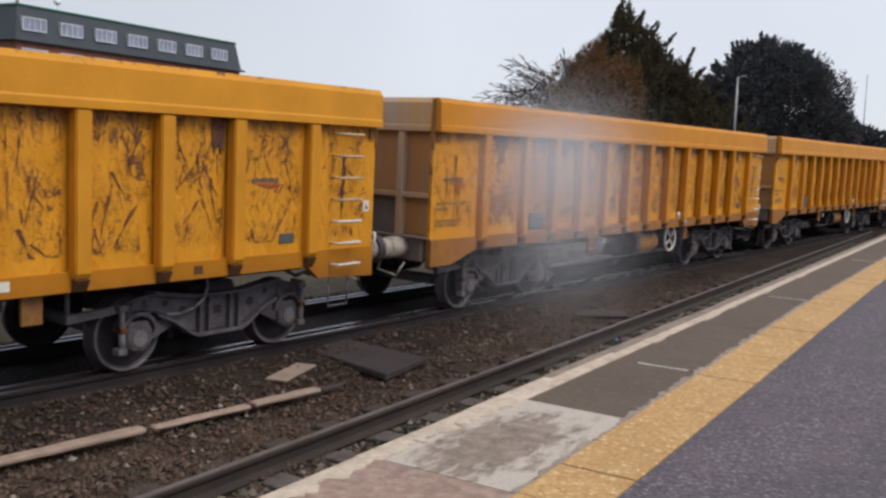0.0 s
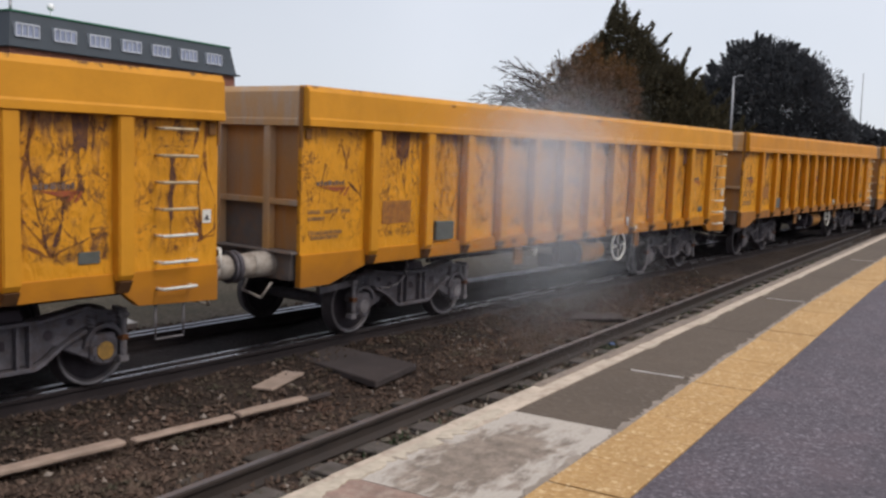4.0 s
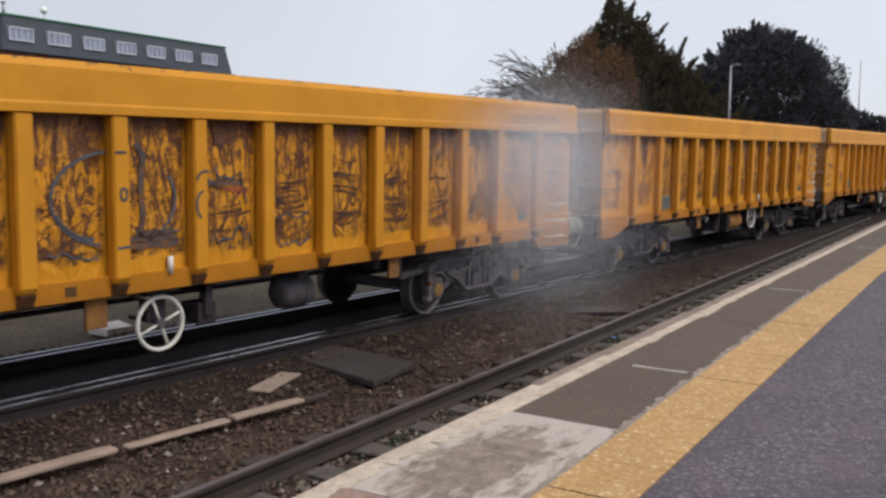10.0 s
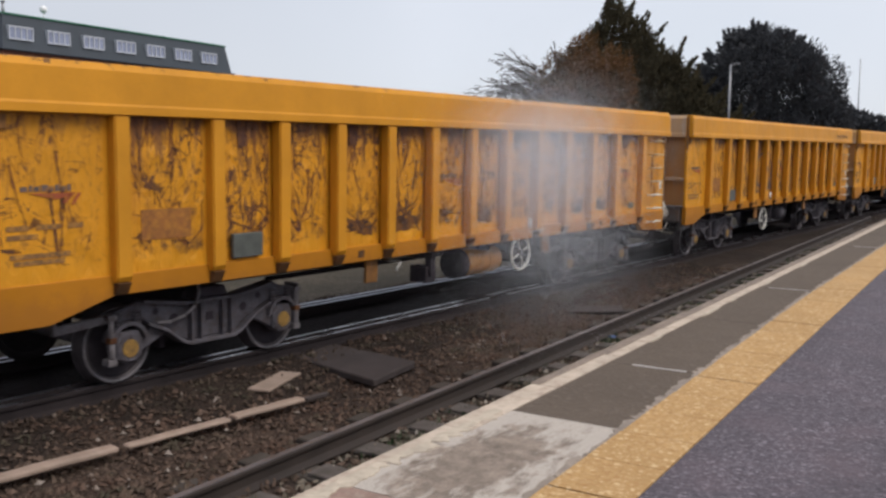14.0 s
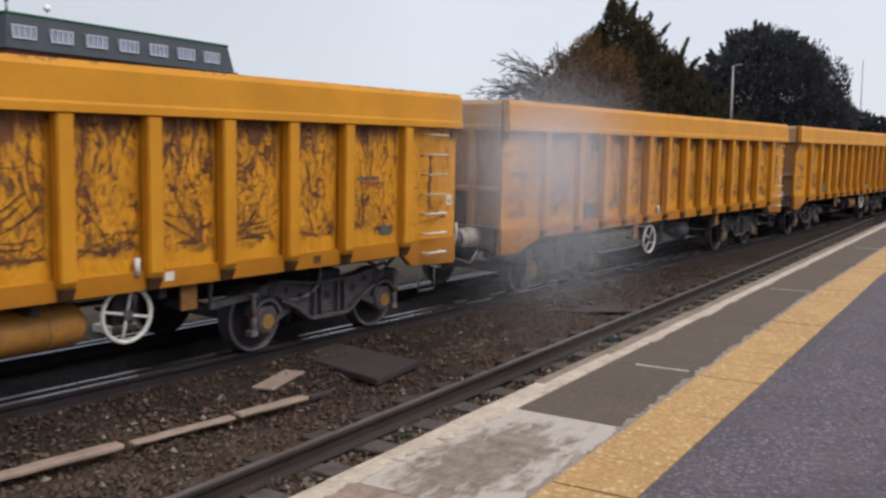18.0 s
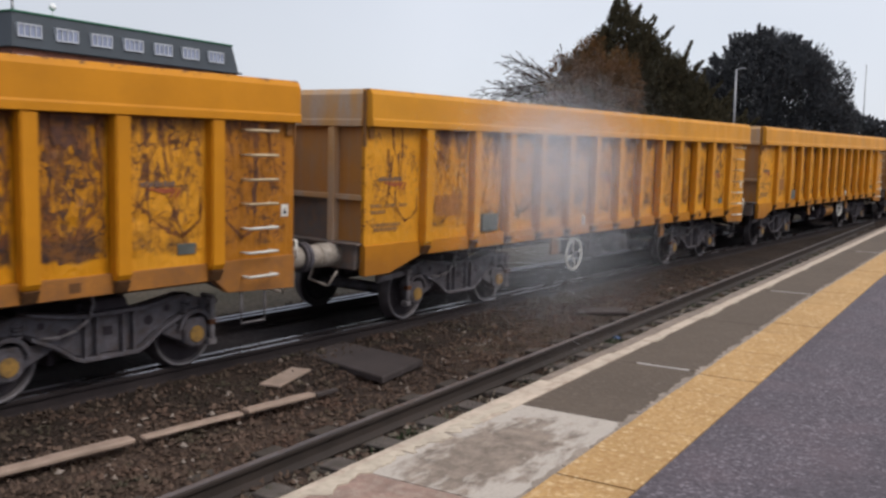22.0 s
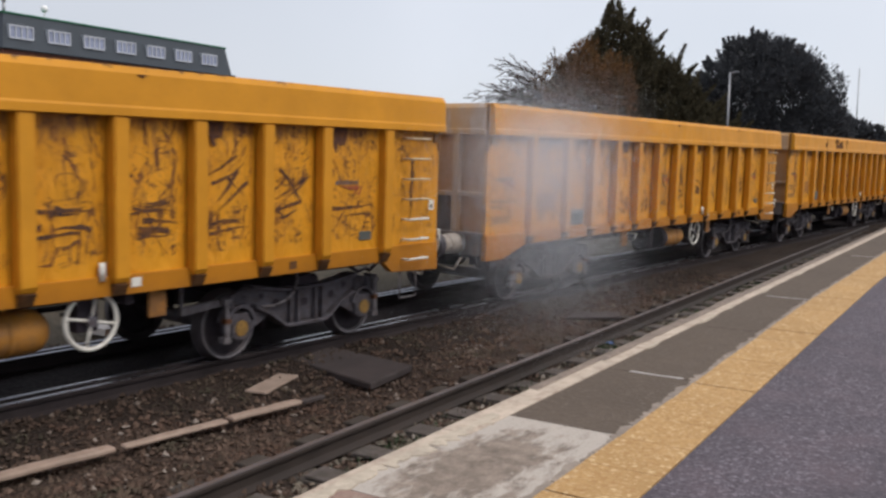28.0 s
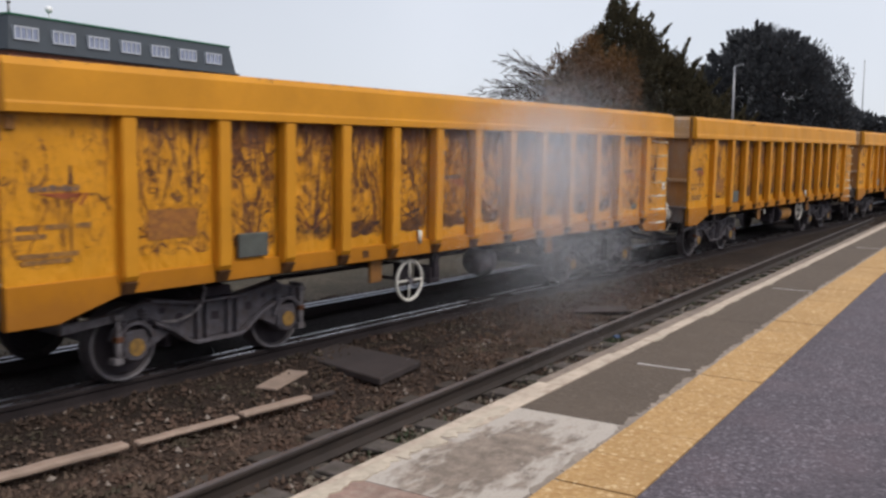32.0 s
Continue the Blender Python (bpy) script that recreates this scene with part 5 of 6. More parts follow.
# long scuffs: wagon: rows of (bay, height at the bay's near edge, rise across it, strokes)
SCUFFS = {1: ((7, 1.78, -0.02, 3), (7, 1.62, 0.0, 2), (8, 1.72, 0.0, 3), (8, 1.9, 0.4, 2), (9, 1.4, 0.0, 3), (10, 1.4, 0.1, 3), (5, 1.7, -0.2, 2), (3, 1.5, 0.2, 2), (11, 1.36, 0.0, 3), (4, 1.36, 0, 3)),
          2: ((6, 1.83, 0.0, 3), (6, 1.55, 0.03, 3), (7, 1.84, 0.02, 3), (8, 1.52, 0.0, 4), (8, 1.92, -0.04, 3), (9, 1.82, 0.0, 3), (10, 1.75, 0.0, 3), (8, 1.72, -0.05, 3), (9, 1.62, -0.04, 4), (9, 1.4, 0.0, 2), (10, 1.52, 0.03, 4), (10, 1.35, 0.06, 2), (11, 1.6, -0.05, 3), (11, 1.4, 0.0, 3), (7, 1.5, 0.0, 3), (7, 1.68, 0.03, 3)),
          3: ((7, 1.82, -0.01, 3), (8, 1.76, 0.0, 3), (5, 1.35, 0.16, 3), (5, 1.5, -0.25, 2), (9, 1.6, 0.05, 2), (6, 1.36, 0.0, 3)),
          4: ((4, 1.5, 0.2, 2), (7, 1.7, 0.05, 2), (9, 1.4, 0.05, 3), (10, 1.4, 0.0, 3)),
          5: ((6, 1.7, -0.2, 2), (6, 1.3, 0.35, 2), (7, 1.52, 0.22, 3), (7, 1.36, 0.0, 3), (10, 1.37, 0.02, 3), (9, 1.36, 0.0, 2)),
          6: ((3, 1.35, 0.1, 3), (4, 1.33, 0.16, 3), (5, 1.36, 0.1, 2), (8, 1.38, 0.02, 3), (10, 1.4, 0.25, 2), (11, 1.38, 0.04, 3)),
          7: ((8, 1.4, 0.0, 3), (9, 1.4, 0.0, 3)),
          8: ((7, 1.7, -0.03, 4), (7, 1.52, -0.03, 3), (8, 1.66, 0.0, 4), (8, 1.54, 0.02, 3), (10, 1.64, -0.03, 3), (10, 1.38, 0.0, 4), (3, 1.3, 0.12, 2), (4, 1.28, 0.14, 2), (6, 1.5, -0.05, 2), (9, 1.55, 0.05, 2)),
          9: ((6, 1.9, -0.3, 3), (7, 2.0, -0.4, 2), (7, 1.6, 0.03, 4), (7, 1.4, 0.1, 2), (8, 1.7, -0.1, 4), (8, 1.56, -0.02, 4), (10, 1.8, -0.35, 3), (11, 1.5, 0.1, 3), (4, 1.42, -0.1, 2), (5, 1.36, 0.0, 3), (6, 1.4, 0.0, 3)),
          10: ((4, 1.5, 0.1, 2), (7, 1.6, -0.1, 2), (9, 1.42, 0.0, 3), (9, 1.66, 0.02, 4), (9, 1.54, -0.04, 4), (10, 1.62, 0.3, 3), (10, 1.9, 0.2, 2), (10, 1.45, 0.05, 3), (11, 1.95, -0.35, 2), (11, 1.7, 0.25, 3), (11, 1.5, 0.1, 2), (12, 1.5, 0.03, 2), (8, 1.6, 0.0, 4), (8, 1.42, 0.03, 3)),
          11: ((7, 1.36, 0.06, 4), (8, 1.4, -0.04, 4), (9, 1.36, 0.0, 5), (10, 1.38, 0.0, 5), (11, 1.36, 0.0, 4), (5, 1.35, 0.0, 2), (12, 1.75, -0.2, 2), (4, 1.45, 0.0, 2), (6, 1.34, 0.0, 3)),
          12: ((5, 1.36, 0.1, 3), (8, 1.4, 0.0, 3), (10, 1.4, 0.1, 3))}


FOOTED = (3, 7, 11, 12)     # wagons whose bays have a dark foot
SPOTTED = (7, 11)


def scrape_bays(k, wagon, wear):
    """Branching scrapes on the near plates: runs from the top, fans from the foot."""
    rng = random.Random(500 + k)
    bays = [0.0] + POSTS + [LEN]
    amount = {"light": 0.75, "mid": 0.85, "heavy": 1.1, "soot": 1.1}[wear]
    reach = {"light": 0.5, "mid": 0.85}.get(wear, 1.0)
    y = -(PLATE + 0.0035)
    verts, faces = [], []
    for i in range(len(bays) - 1):
        x0 = 0.06 if i == 0 else bays[i] + PW + 0.03
        x1 = LEN - 0.03 if i == len(bays) - 2 else bays[i + 1] - 0.06
        dense = amount * rng.uniform(0.8, 1.7) * (0.35 if i in (0, 13) else 0.75 if i in (1, 12) else 1.0)

        def run(x, z, ang, length, width, bend):
            length, width = length * reach, width * (0.4 + 0.6 * reach)
            pts, step = [(x, z)], length / 6
            for _ in range(6):
                ang += rng.uniform(-bend, bend)
                x, z = x + math.cos(ang) * step, z + math.sin(ang) * step
                x, z = min(x1, max(x0, x)), min(PANEL - 0.01, max(SEAM + 0.13, z))
                pts.append((x, z))
            taper(verts, faces, pts, width, y)
            return pts

        for _ in range(int(6.5 * dense + rng.random())):
            run(rng.uniform(x0, x1), PANEL - rng.choice((0.01, rng.uniform(0.05, 0.5))), -1.57 + rng.uniform(-0.25, 0.25), rng.uniform(0.2, 0.9), rng.uniform(0.02, 0.07), 0.2)
        if i == 0 and rng.random() < 0.7:
            for dx in (0.0, 0.05, -0.06):
                run(0.52 + dx, rng.uniform(1.75, 2.2), -1.57, rng.uniform(0.5, 1.0) / reach, rng.uniform(0.03, 0.07), 0.08)
        if wear == "light":
            for _ in range(int(9 * dense)):
                run(rng.uniform(x0, x1), rng.uniform(1.3, 2.35), -1.57 + rng.choice((-0.5, 0.0, 0.5)) + rng.uniform(-0.35, 0.35), rng.uniform(0.4, 1.1), rng.uniform(0.03, 0.075), 0.16)
            continue
        fx, fz = rng.uniform(x0 + 0.12, x1 - 0.12), SEAM + rng.uniform(0.14, 0.3)
        for _ in range(int(5 * dense + rng.random())):
            pts = run(fx + rng.uniform(-0.05, 0.05), fz, rng.uniform(0.15, 2.99), rng.uniform(0.3, 0.95), rng.uniform(0.025, 0.06), 0.22)
            if rng.random() < 0.6:
                q = pts[rng.choice((2, 3))]
                run(q[0], q[1], rng.uniform(0.4, 2.7), rng.uniform(0.12, 0.4), rng.uniform(0.01, 0.025), 0.3)
        for _ in range(int(2.5 * dense + rng.random())):
            run(rng.uniform(x0, x1), rng.uniform(1.25, 2.1), rng.choice((0.2, 2.9, -0.3, 3.5)) + rng.uniform(-0.4, 0.4), rng.uniform(0.12, 0.4), rng.uniform(0.01, 0.03), 0.3)
    soft = len(faces)
    for i in range(2, 12):
        # a flat dark bed along the foot of the bulge with fans rising out of it, and beaten spots above
        x0, x1 = bays[i] + PW + 0.02, bays[i + 1] - 0.07
        if k in FOOTED and rng.random() < 0.7:
            z = SEAM + 0.15
            for _ in range(4):
                p, q = x0 + rng.uniform(0, 0.25), x1 - rng.uniform(0, 0.15)
                pts = [(p + (q - p) * j / 7, z + 0.012 * math.sin(j * 1.9 + p * 9)) for j in range(8)]
                taper(verts, faces, pts if rng.random() < 0.5 else pts[::-1], rng.uniform(0.06, 0.1), y - 0.0015, 0.12)
                z += 0.032
            for _ in range(5):
                p, ang, size = rng.uniform(x0, x1 - 0.1), rng.choice((0.35, 0.55, 2.6)) + rng.uniform(-0.15, 0.15), rng.uniform(0.25, 0.5)
                pts = [(min(x1, max(x0, p + size * j / 6 * math.cos(ang))), SEAM + 0.2 + size * j / 6 * math.sin(ang) + 0.01 * math.sin(j * 2.1 + p)) for j in range(7)]
                taper(verts, faces, pts, rng.uniform(0.035, 0.075), y - 0.0025, 0.3)
        if k in SPOTTED:
            for col in range(7):
                cx, z = x0 + (x1 - x0) * (col + 0.5) / 7, PANEL - rng.uniform(0.03, 0.2)
                while z > 1.55:
                    size, lean = rng.uniform(0.07, 0.17), rng.uniform(-0.04, 0.04)
                    p = min(x1 - 0.03, max(x0 + 0.03, cx + rng.uniform(-0.035, 0.035)))
                    taper(verts, faces, [(p, z - 0.01 * size), (p + lean * 0.3, z - 0.3 * size), (p + lean * 0.6, z - 0.7 * size), (p + lean, z - size)], rng.uniform(0.035, 0.065), y - 0.002, 0.2)
                    z -= size + rng.uniform(0.03, 0.16)
    for bay, z, rise, count in SCUFFS.get(k, ()):
        a, b = bays[bay] + PW + 0.03, bays[bay + 1] - 0.08
        for _ in range(count):
            p, q = a + (b - a) * rng.uniform(0, 0.3), b - (b - a) * rng.uniform(0, 0.35)
            dz, wave, sag = rng.uniform(-0.08, 0.08), rng.uniform(0, 6), rng.uniform(-0.035, 0.035)
            pts = [(p + (q - p) * j / 7, z + dz + rise * j / 7 + sag * (j / 3.5 - 1) ** 2 + 0.004 * math.sin(wave + j * 1.7)) for j in range(8)]
            taper(verts, faces, pts if rng.random() < 0.5 else pts[::-1], rng.uniform(0.022, 0.055), y - 0.002, 0.15)
    me = bpy.data.meshes.new("scraping")
    me.from_pydata(verts, [], faces)
    me.materials.append(M["scrape"])
    me.materials.append(M["scuff"])
    me.polygons.foreach_set("material_index", [0 if j < soft else 1 for j in range(len(faces))])
    part("scraping", me, None, wagon, "dark branching scraped paint")["kind"] = "stuff"


def mark_wagons(made):
    """Marks that tell single wagons apart."""
    on_plate, on_post, on_top = PLATE + 0.006, HALF + 0.006, HALF + 0.006
    w = made[2]
    glyphs = []
    for x0, x1, tall, turns in ((10.42, 10.98, 0.035, 7), (11.06, 11.62, 0.055, 6)):
        glyphs.append([(x0 + (x1 - x0) * i / 60 + 0.03 * math.sin(turns * 6.283 * i / 60), 2.6 + tall * math.cos(turns * 6.283 * i / 60) * (0.6 + 0.4 * math.sin(i * 0.37))) for i in range(61)])
    glyphs.append([(10.4 + 0.12 * i, 2.535 + 0.008 * math.sin(i * 2.0)) for i in range(6)])
    scrawl(w, glyphs, 0.014, on_top, M["grey_ink"], "illegible grey spray scrawl")
    scrawl(w, [arc(4.5, 1.74, 0.57, 0.39, 98, 256), arc(4.54, 1.72, 0.56, 0.4, 30, -62), arc(4.36, 1.75, 0.42, 0.34, 200, 262)], 0.028, on_plate, M["spray"], "dark blue spray-painted loop")
    scrawl(w, [arc(4.52, 1.78, 0.03, 0.05, 0, 350), squiggle(4.44, 4.57, 2.12, 0.01, 3, 5), squiggle(4.44, 4.57, 1.34, 0.02, 3, 6), arc(5.36, 1.86, 0.1, 0.1, 170, 70), arc(5.33, 1.66, 0.07, 0.12, 90, 250)], 0.022, on_post, M["spray"], "dark blue spray-painted loop")
    scrawl(w, [squiggle(4.6, 5.14, 1.33, 0.03, 7, 31), squiggle(4.62, 5.12, 1.38, 0.05, 6, 32), squiggle(4.72, 5.08, 1.43, 0.05, 5, 33), [(4.74, 1.4), (4.77, 1.6), (4.75, 1.85), (4.78, 2.1), (4.7, 2.2)], [(5.44, 1.3), (5.45, 1.5), (5.43, 1.62)], squiggle(5.4, 5.55, 1.85, 0.06, 4, 34)], 0.055, on_plate, M["smudge"], "smeared dark paint")
    scrawl(w, [squiggle(3.05, 3.5, 1.22, 0.14, 8, 20), squiggle(3.9, 4.35, 1.3, 0.12, 8, 21), squiggle(5.48, 5.95, 1.36, 0.16, 9, 22), squiggle(6.3, 6.75, 1.24, 0.12, 8, 23), squiggle(5.5, 5.9, 1.8, 0.4, 7, 24), squiggle(4.7, 5.15, 1.42, 0.1, 6, 25), squiggle(6.3, 6.75, 1.5, 0.08, 5, 26)], 0.018, on_plate, M["spray"], "dark blue spray scribble")
    for k, pieces in {8: ((3.95, 0.3),), 0: ((6.2, 0.16), (2.4, 0.1)), 11: ((8.3, 0.14), (3.1, 0.12)), 10: ((7.9, 0.1),), 5: ((2.2, 0.1),), 9: ((6.0, 0.13), (9.2, 0.1))}.items():
        rng = random.Random(k)
        for x, wd in pieces:
            deep = wd * 0.3
            n = 9
            low = [(x + wd * i / n, TOP - 0.06 - deep * math.sin(math.pi * (i + 0.5) / (n + 1)) * rng.uniform(0.5, 1.1)) for i in range(n + 1)]
            bm = bmesh.new()
            prism(bm, low + [(x + wd, TOP - 0.062), (x, TOP - 0.062)], "y", -(HALF + 0.004), -(HALF - 0.01))
            part("rust_patch", bm, M["rust"], made[k], "bare brown rust patch")
    # a welded-in length of top rail with a ragged bare patch between its seams
    w = made[8]
    rng = random.Random(80)
    for x0, wd, z0, z1 in ((4.02, 0.72, 2.5, 2.645), (3.88, 0.34, 2.66, 2.74), (4.4, 0.3, 2.63, 2.7), (5.14, 0.1, 2.67, 2.76), (2.9, 0.12, 2.52, 2.64)):
        n = 11
        low = [(x0 + wd * (i / n), z0 + 0.028 * rng.random()) for i in range(n + 1)]
        high = [(x0 - 0.03 + (wd + 0.05) * i / n, z1 + 0.05 * rng.uniform(-1, 1) * min(1, wd * 2)) for i in range(n, -1, -1)]
        bm = bmesh.new()
        prism(bm, low + high, "y", -(HALF + 0.004), -(HALF - 0.02))
        part("rust_patch", bm, M["rust"], w, "bare brown rust patch")
    for x in (3.05, 5.12):
        boxed("weld_seam", (x, x + 0.014, -(HALF + 0.005), -(HALF - 0.02), 2.5, TOP - 0.065), M["rust"], w, "rusty weld seam", 0)
    # scabs of bare rust high in some bays, ragged with runs below
    for k in made:
        rng = random.Random(100 + k)
        spots = [(bay, POSTS[bay - 1] + PW + rng.uniform(0.04, 0.22), rng.uniform(0.12, 0.3), rng.uniform(0.1, 0.3)) for bay in rng.sample(range(1, 13), 4)]
        if k == 0:
            spots = [(1, 1.5, 0.24, 0.36), (7, 7.1, 0.12, 0.14), (11, 10.0, 0.16, 0.3)]
        elif k == 1:
            spots += [(1, 1.45, 0.2, 0.46), (9, 8.72, 0.34, 0.3), (11, 9.55, 0.3, 0.42), (12, 10.74, 0.14, 0.34), (7, 6.95, 0.16, 0.5)]
        for bay, x0, wd, hh in spots:
            n = 13
            x0 = min(x0, (POSTS[bay] if bay < 13 else LEN) - wd - 0.04)
            low = []
            for i in range(n + 1):
                deep = hh * (0.75 + 0.25 * rng.random()) + (rng.uniform(0.05, 0.3) * hh * 1.6 if rng.random() < 0.3 else 0.0)
                low.append((x0 + wd * i / n, PANEL - deep * (0.5 if i in (0, n) else 1.0)))
            bm = bmesh.new()
            prism(bm, low + [(x0 + wd + 0.01, PANEL - 0.004), (x0 - 0.01, PANEL - 0.004)], "y", -(PLATE + 0.002), -(PLATE - 0.04))
            part("rust_patch", bm, M["scab"], made[k], "brown scab of bare rust")


def wagon_rear(k, t):
    return REAR - k * PITCH + travelled(t)


def wagon_pose(k, t):
    x, y, h = line_at(wagon_rear(k, t) + LEN / 2)
    return pose(x, y, RAIL + 0.009, CANT, 0, math.degrees(h)) @ pose(-LEN / 2, 0, 0)


def build_train():
    proto = {q: build_wagon(q) for q in "AB"}
    words = {"soot": "sooty, heavily scraped", "light": "lightly scuffed", "mid": "scraped", "heavy": "heavily scraped and rust-streaked"}
    first = {}
    for k, (kind, wear) in FLEET.items():
        if kind in first:
            w = copy_thing(proto[kind], Matrix())
        else:
            w = first[kind] = proto[kind]
        WAGONS.append((k, w))
    for k, w in WAGONS:
        kind, wear = FLEET[k]
        tagged(w, words[wear] + " yellow open box wagon rolling on the rails", "railway wagon", "wagons of the train")
        turn = random.Random(k * 7 + 1).uniform(0, 1.57)
        for c in list(w.children):
            kind_of = c.name.split(".")[0]
            if kind_of == "bay_plate":
                c.material_slots[0].link = "OBJECT"
                x = sum(v.co.x for v in c.data.vertices) / len(c.data.vertices)
                y = c.data.vertices[0].co.y
                x = x if y < 0 else LEN - x
                ends = x < 1.2 or x > 11.3
                near_end = x < 2.2 or x > 10.4
                c.material_slots[0].material = M["worn_brown" if k == 7 and x > 11.3 else "worn_end" if ends else "worn_mid" if near_end and wear in ("heavy", "soot") else "worn_" + wear]
            elif kind_of == "bogie" and k <= 0:
                for cap in [c3 for c2 in c.children for c3 in c2.children if c3.name.startswith("axle_cap")]:
                    cap.material_slots[0].link = "OBJECT"
                    cap.material_slots[0].material = M["link"]
                    cap["label"] = "dusty grey axle end cap"
            elif kind_of == "hand_wheel":
                c.matrix_basis = c.matrix_basis @ Matrix.Rotation(turn, 4, "Y")
            elif k in DULL and kind_of in ("post", "top_rail", "sill_plate"):
                c.material_slots[0].link = "OBJECT"
                c.material_slots[0].material = M["sill_dull" if kind_of == "sill_plate" else "top_dull"]
        scrape_bays(k, w, wear)
    mark_wagons(dict(WAGONS))


# ---------------------------------------------------------------- beyond the line
def build_building():
    b = tagged(empty("office_building"), "long brick office building with green mansard roof storey", "building")
    ax, ay, bx, by = 37.4, 56.2, 60.3, 58.2
    L = math.hypot(bx - ax, by - ay)
    h = math.degrees(math.atan2(by - ay, bx - ax))
    b.matrix_basis = pose(ax, ay, -1.25, 0, 0, h)
    D = 12.0
    Z0, Z1 = 9.1, 11.35
    bm = bmesh.new()
    box(bm, 0, L, 0, D, 0, Z0)
    part("wall", bm, M["brick"], b)
    bm = bmesh.new()
    for (x0, x1, y0, y1, z), (u0, u1, v0, v1, q) in (((-0.1, L + 0.1, -0.1, D + 0.1, Z0), (0.3, L - 0.3, 0.3, D - 0.3, Z1)),):
        lo = [bm.verts.new(p) for p in ((x0, y0, z), (x1, y0, z), (x1, y1, z), (x0, y1, z))]
        hi = [bm.verts.new(p) for p in ((u0, v0, q), (u1, v0, q), (u1, v1, q), (u0, v1, q))]
        bm.faces.new(lo[::-1])
        bm.faces.new(hi)
        for i in range(4):
            bm.faces.new((lo[i], lo[(i + 1) % 4], hi[(i + 1) % 4], hi[i]))
    part("mansard_roof", bm, M["green"], b)
    boxed("roof_trim", (0.22, L - 0.22, 0.22, D - 0.22, Z1, Z1 + 0.14), M["edge_green"], b, "bright green roof edge", 0.02)
    boxed("cornice", (-0.35, L + 0.35, -0.35, D + 0.35, Z0 - 0.15, Z0), M["green"], b, "", 0.03)
    n = 7
    step = 3.14
    for i in range(n):
        for z0, z1, y, wd in ((Z0 + 0.6, Z0 + 1.52, -0.02, 1.95), (Z0 - 2.0, Z0 - 0.6, -0.06, 2.1), (Z0 - 5.2, Z0 - 3.8, -0.06, 2.1)):
            cx = L - 2.75 - step * i
            win = empty("window")
            win.parent = b
            bm = bmesh.new()
            for u0, u1, v0, v1 in ((-wd / 2, wd / 2, z0, z0 + 0.1), (-wd / 2, wd / 2, z1 - 0.1, z1)):
                box(bm, cx + u0, cx + u1, y - 0.1, y + 0.45, v0, v1)
            for k in range(5):
                u = -wd / 2 + (wd - 0.08) * k / 4
                box(bm, cx + u, cx + u + 0.08, y - 0.1, y + 0.25, z0 + 0.1, z1 - 0.1)
            part("window_frame", bm, M["frame"], win)
            for k in range(4):
                u = -wd / 2 + 0.08 + (wd - 0.08) * k / 4
                bm = bmesh.new()
                box(bm, cx + u, cx + u + (wd - 0.08) / 4 - 0.08, y - 0.03, y + 0.2, z0 + 0.1, z1 - 0.1)
                part("pane", bm, M["pane"], win)
    for yy in (2.2, 5.2):
        boxed("end_window", (-0.06, 0.1, yy, yy + 0.8, Z0 - 2.1, Z0 - 0.8), M["pane"], b, "", 0.01)
    boxed("end_window", (-0.02, 0.4, 2.6, 3.6, Z0 + 0.85, Z0 + 1.9), M["pane"], b, "", 0.01)
    bm = bmesh.new()
    tube(bm, (4.2, 1.0, Z1), (4.2, 1.0, Z1 + 0.7), 0.05, 8)
    turned_at = Matrix.Translation((4.2, 1.0, Z1 + 0.85))
    bmesh.ops.create_uvsphere(bm, u_segments=12, v_segments=8, radius=0.27, matrix=turned_at)
    part("roof_vent", bm, M["vent"], b, "small white roof vent")
    bm = bmesh.new()
    tube(bm, (0.9, 1.0, Z1), (0.9, 1.0, Z1 + 0.9), 0.12, 10, 0.1)
    tube(bm, (0.9, 1.0, Z1 + 0.9), (0.9, 1.0, Z1 + 1.0), 0.17, 10)
    part("vent_pipe", bm, M["pole"], b, "grey vent pipe")


def sprays(points, size, rng, up=0.4, stretch=2.4):
    """Leafy sprays: small bent blades round the given points; returns a mesh's verts and faces."""
    verts, faces = [], []
    for (px, py, pz), (ox, oy, oz) in points:
        d = Vector((ox, oy, oz)) + Vector((rng.uniform(-0.7, 0.7), rng.uniform(-0.7, 0.7), rng.uniform(-0.5, 0.6) + up))
        d.normalize()
        side = d.cross(Vector((rng.uniform(-1, 1), rng.uniform(-1, 1), rng.uniform(-1, 1)))).normalized()
        nrm = d.cross(side)
        r = size * rng.uniform(0.6, 1.5)
        p = Vector((px, py, pz))
        k = len(verts)
        verts += [p - side * r * 0.35, p + side * r * 0.35, p + d * r * stretch * 0.55 + side * r * 0.42 + nrm * r * 0.2, p + d * r * stretch, p + d * r * stretch * 0.5 - side * r * 0.45 + nrm * r * 0.25]
        faces += [(k, k + 1, k + 2, k + 4), (k + 2, k + 3, k + 4)]
    return verts, faces


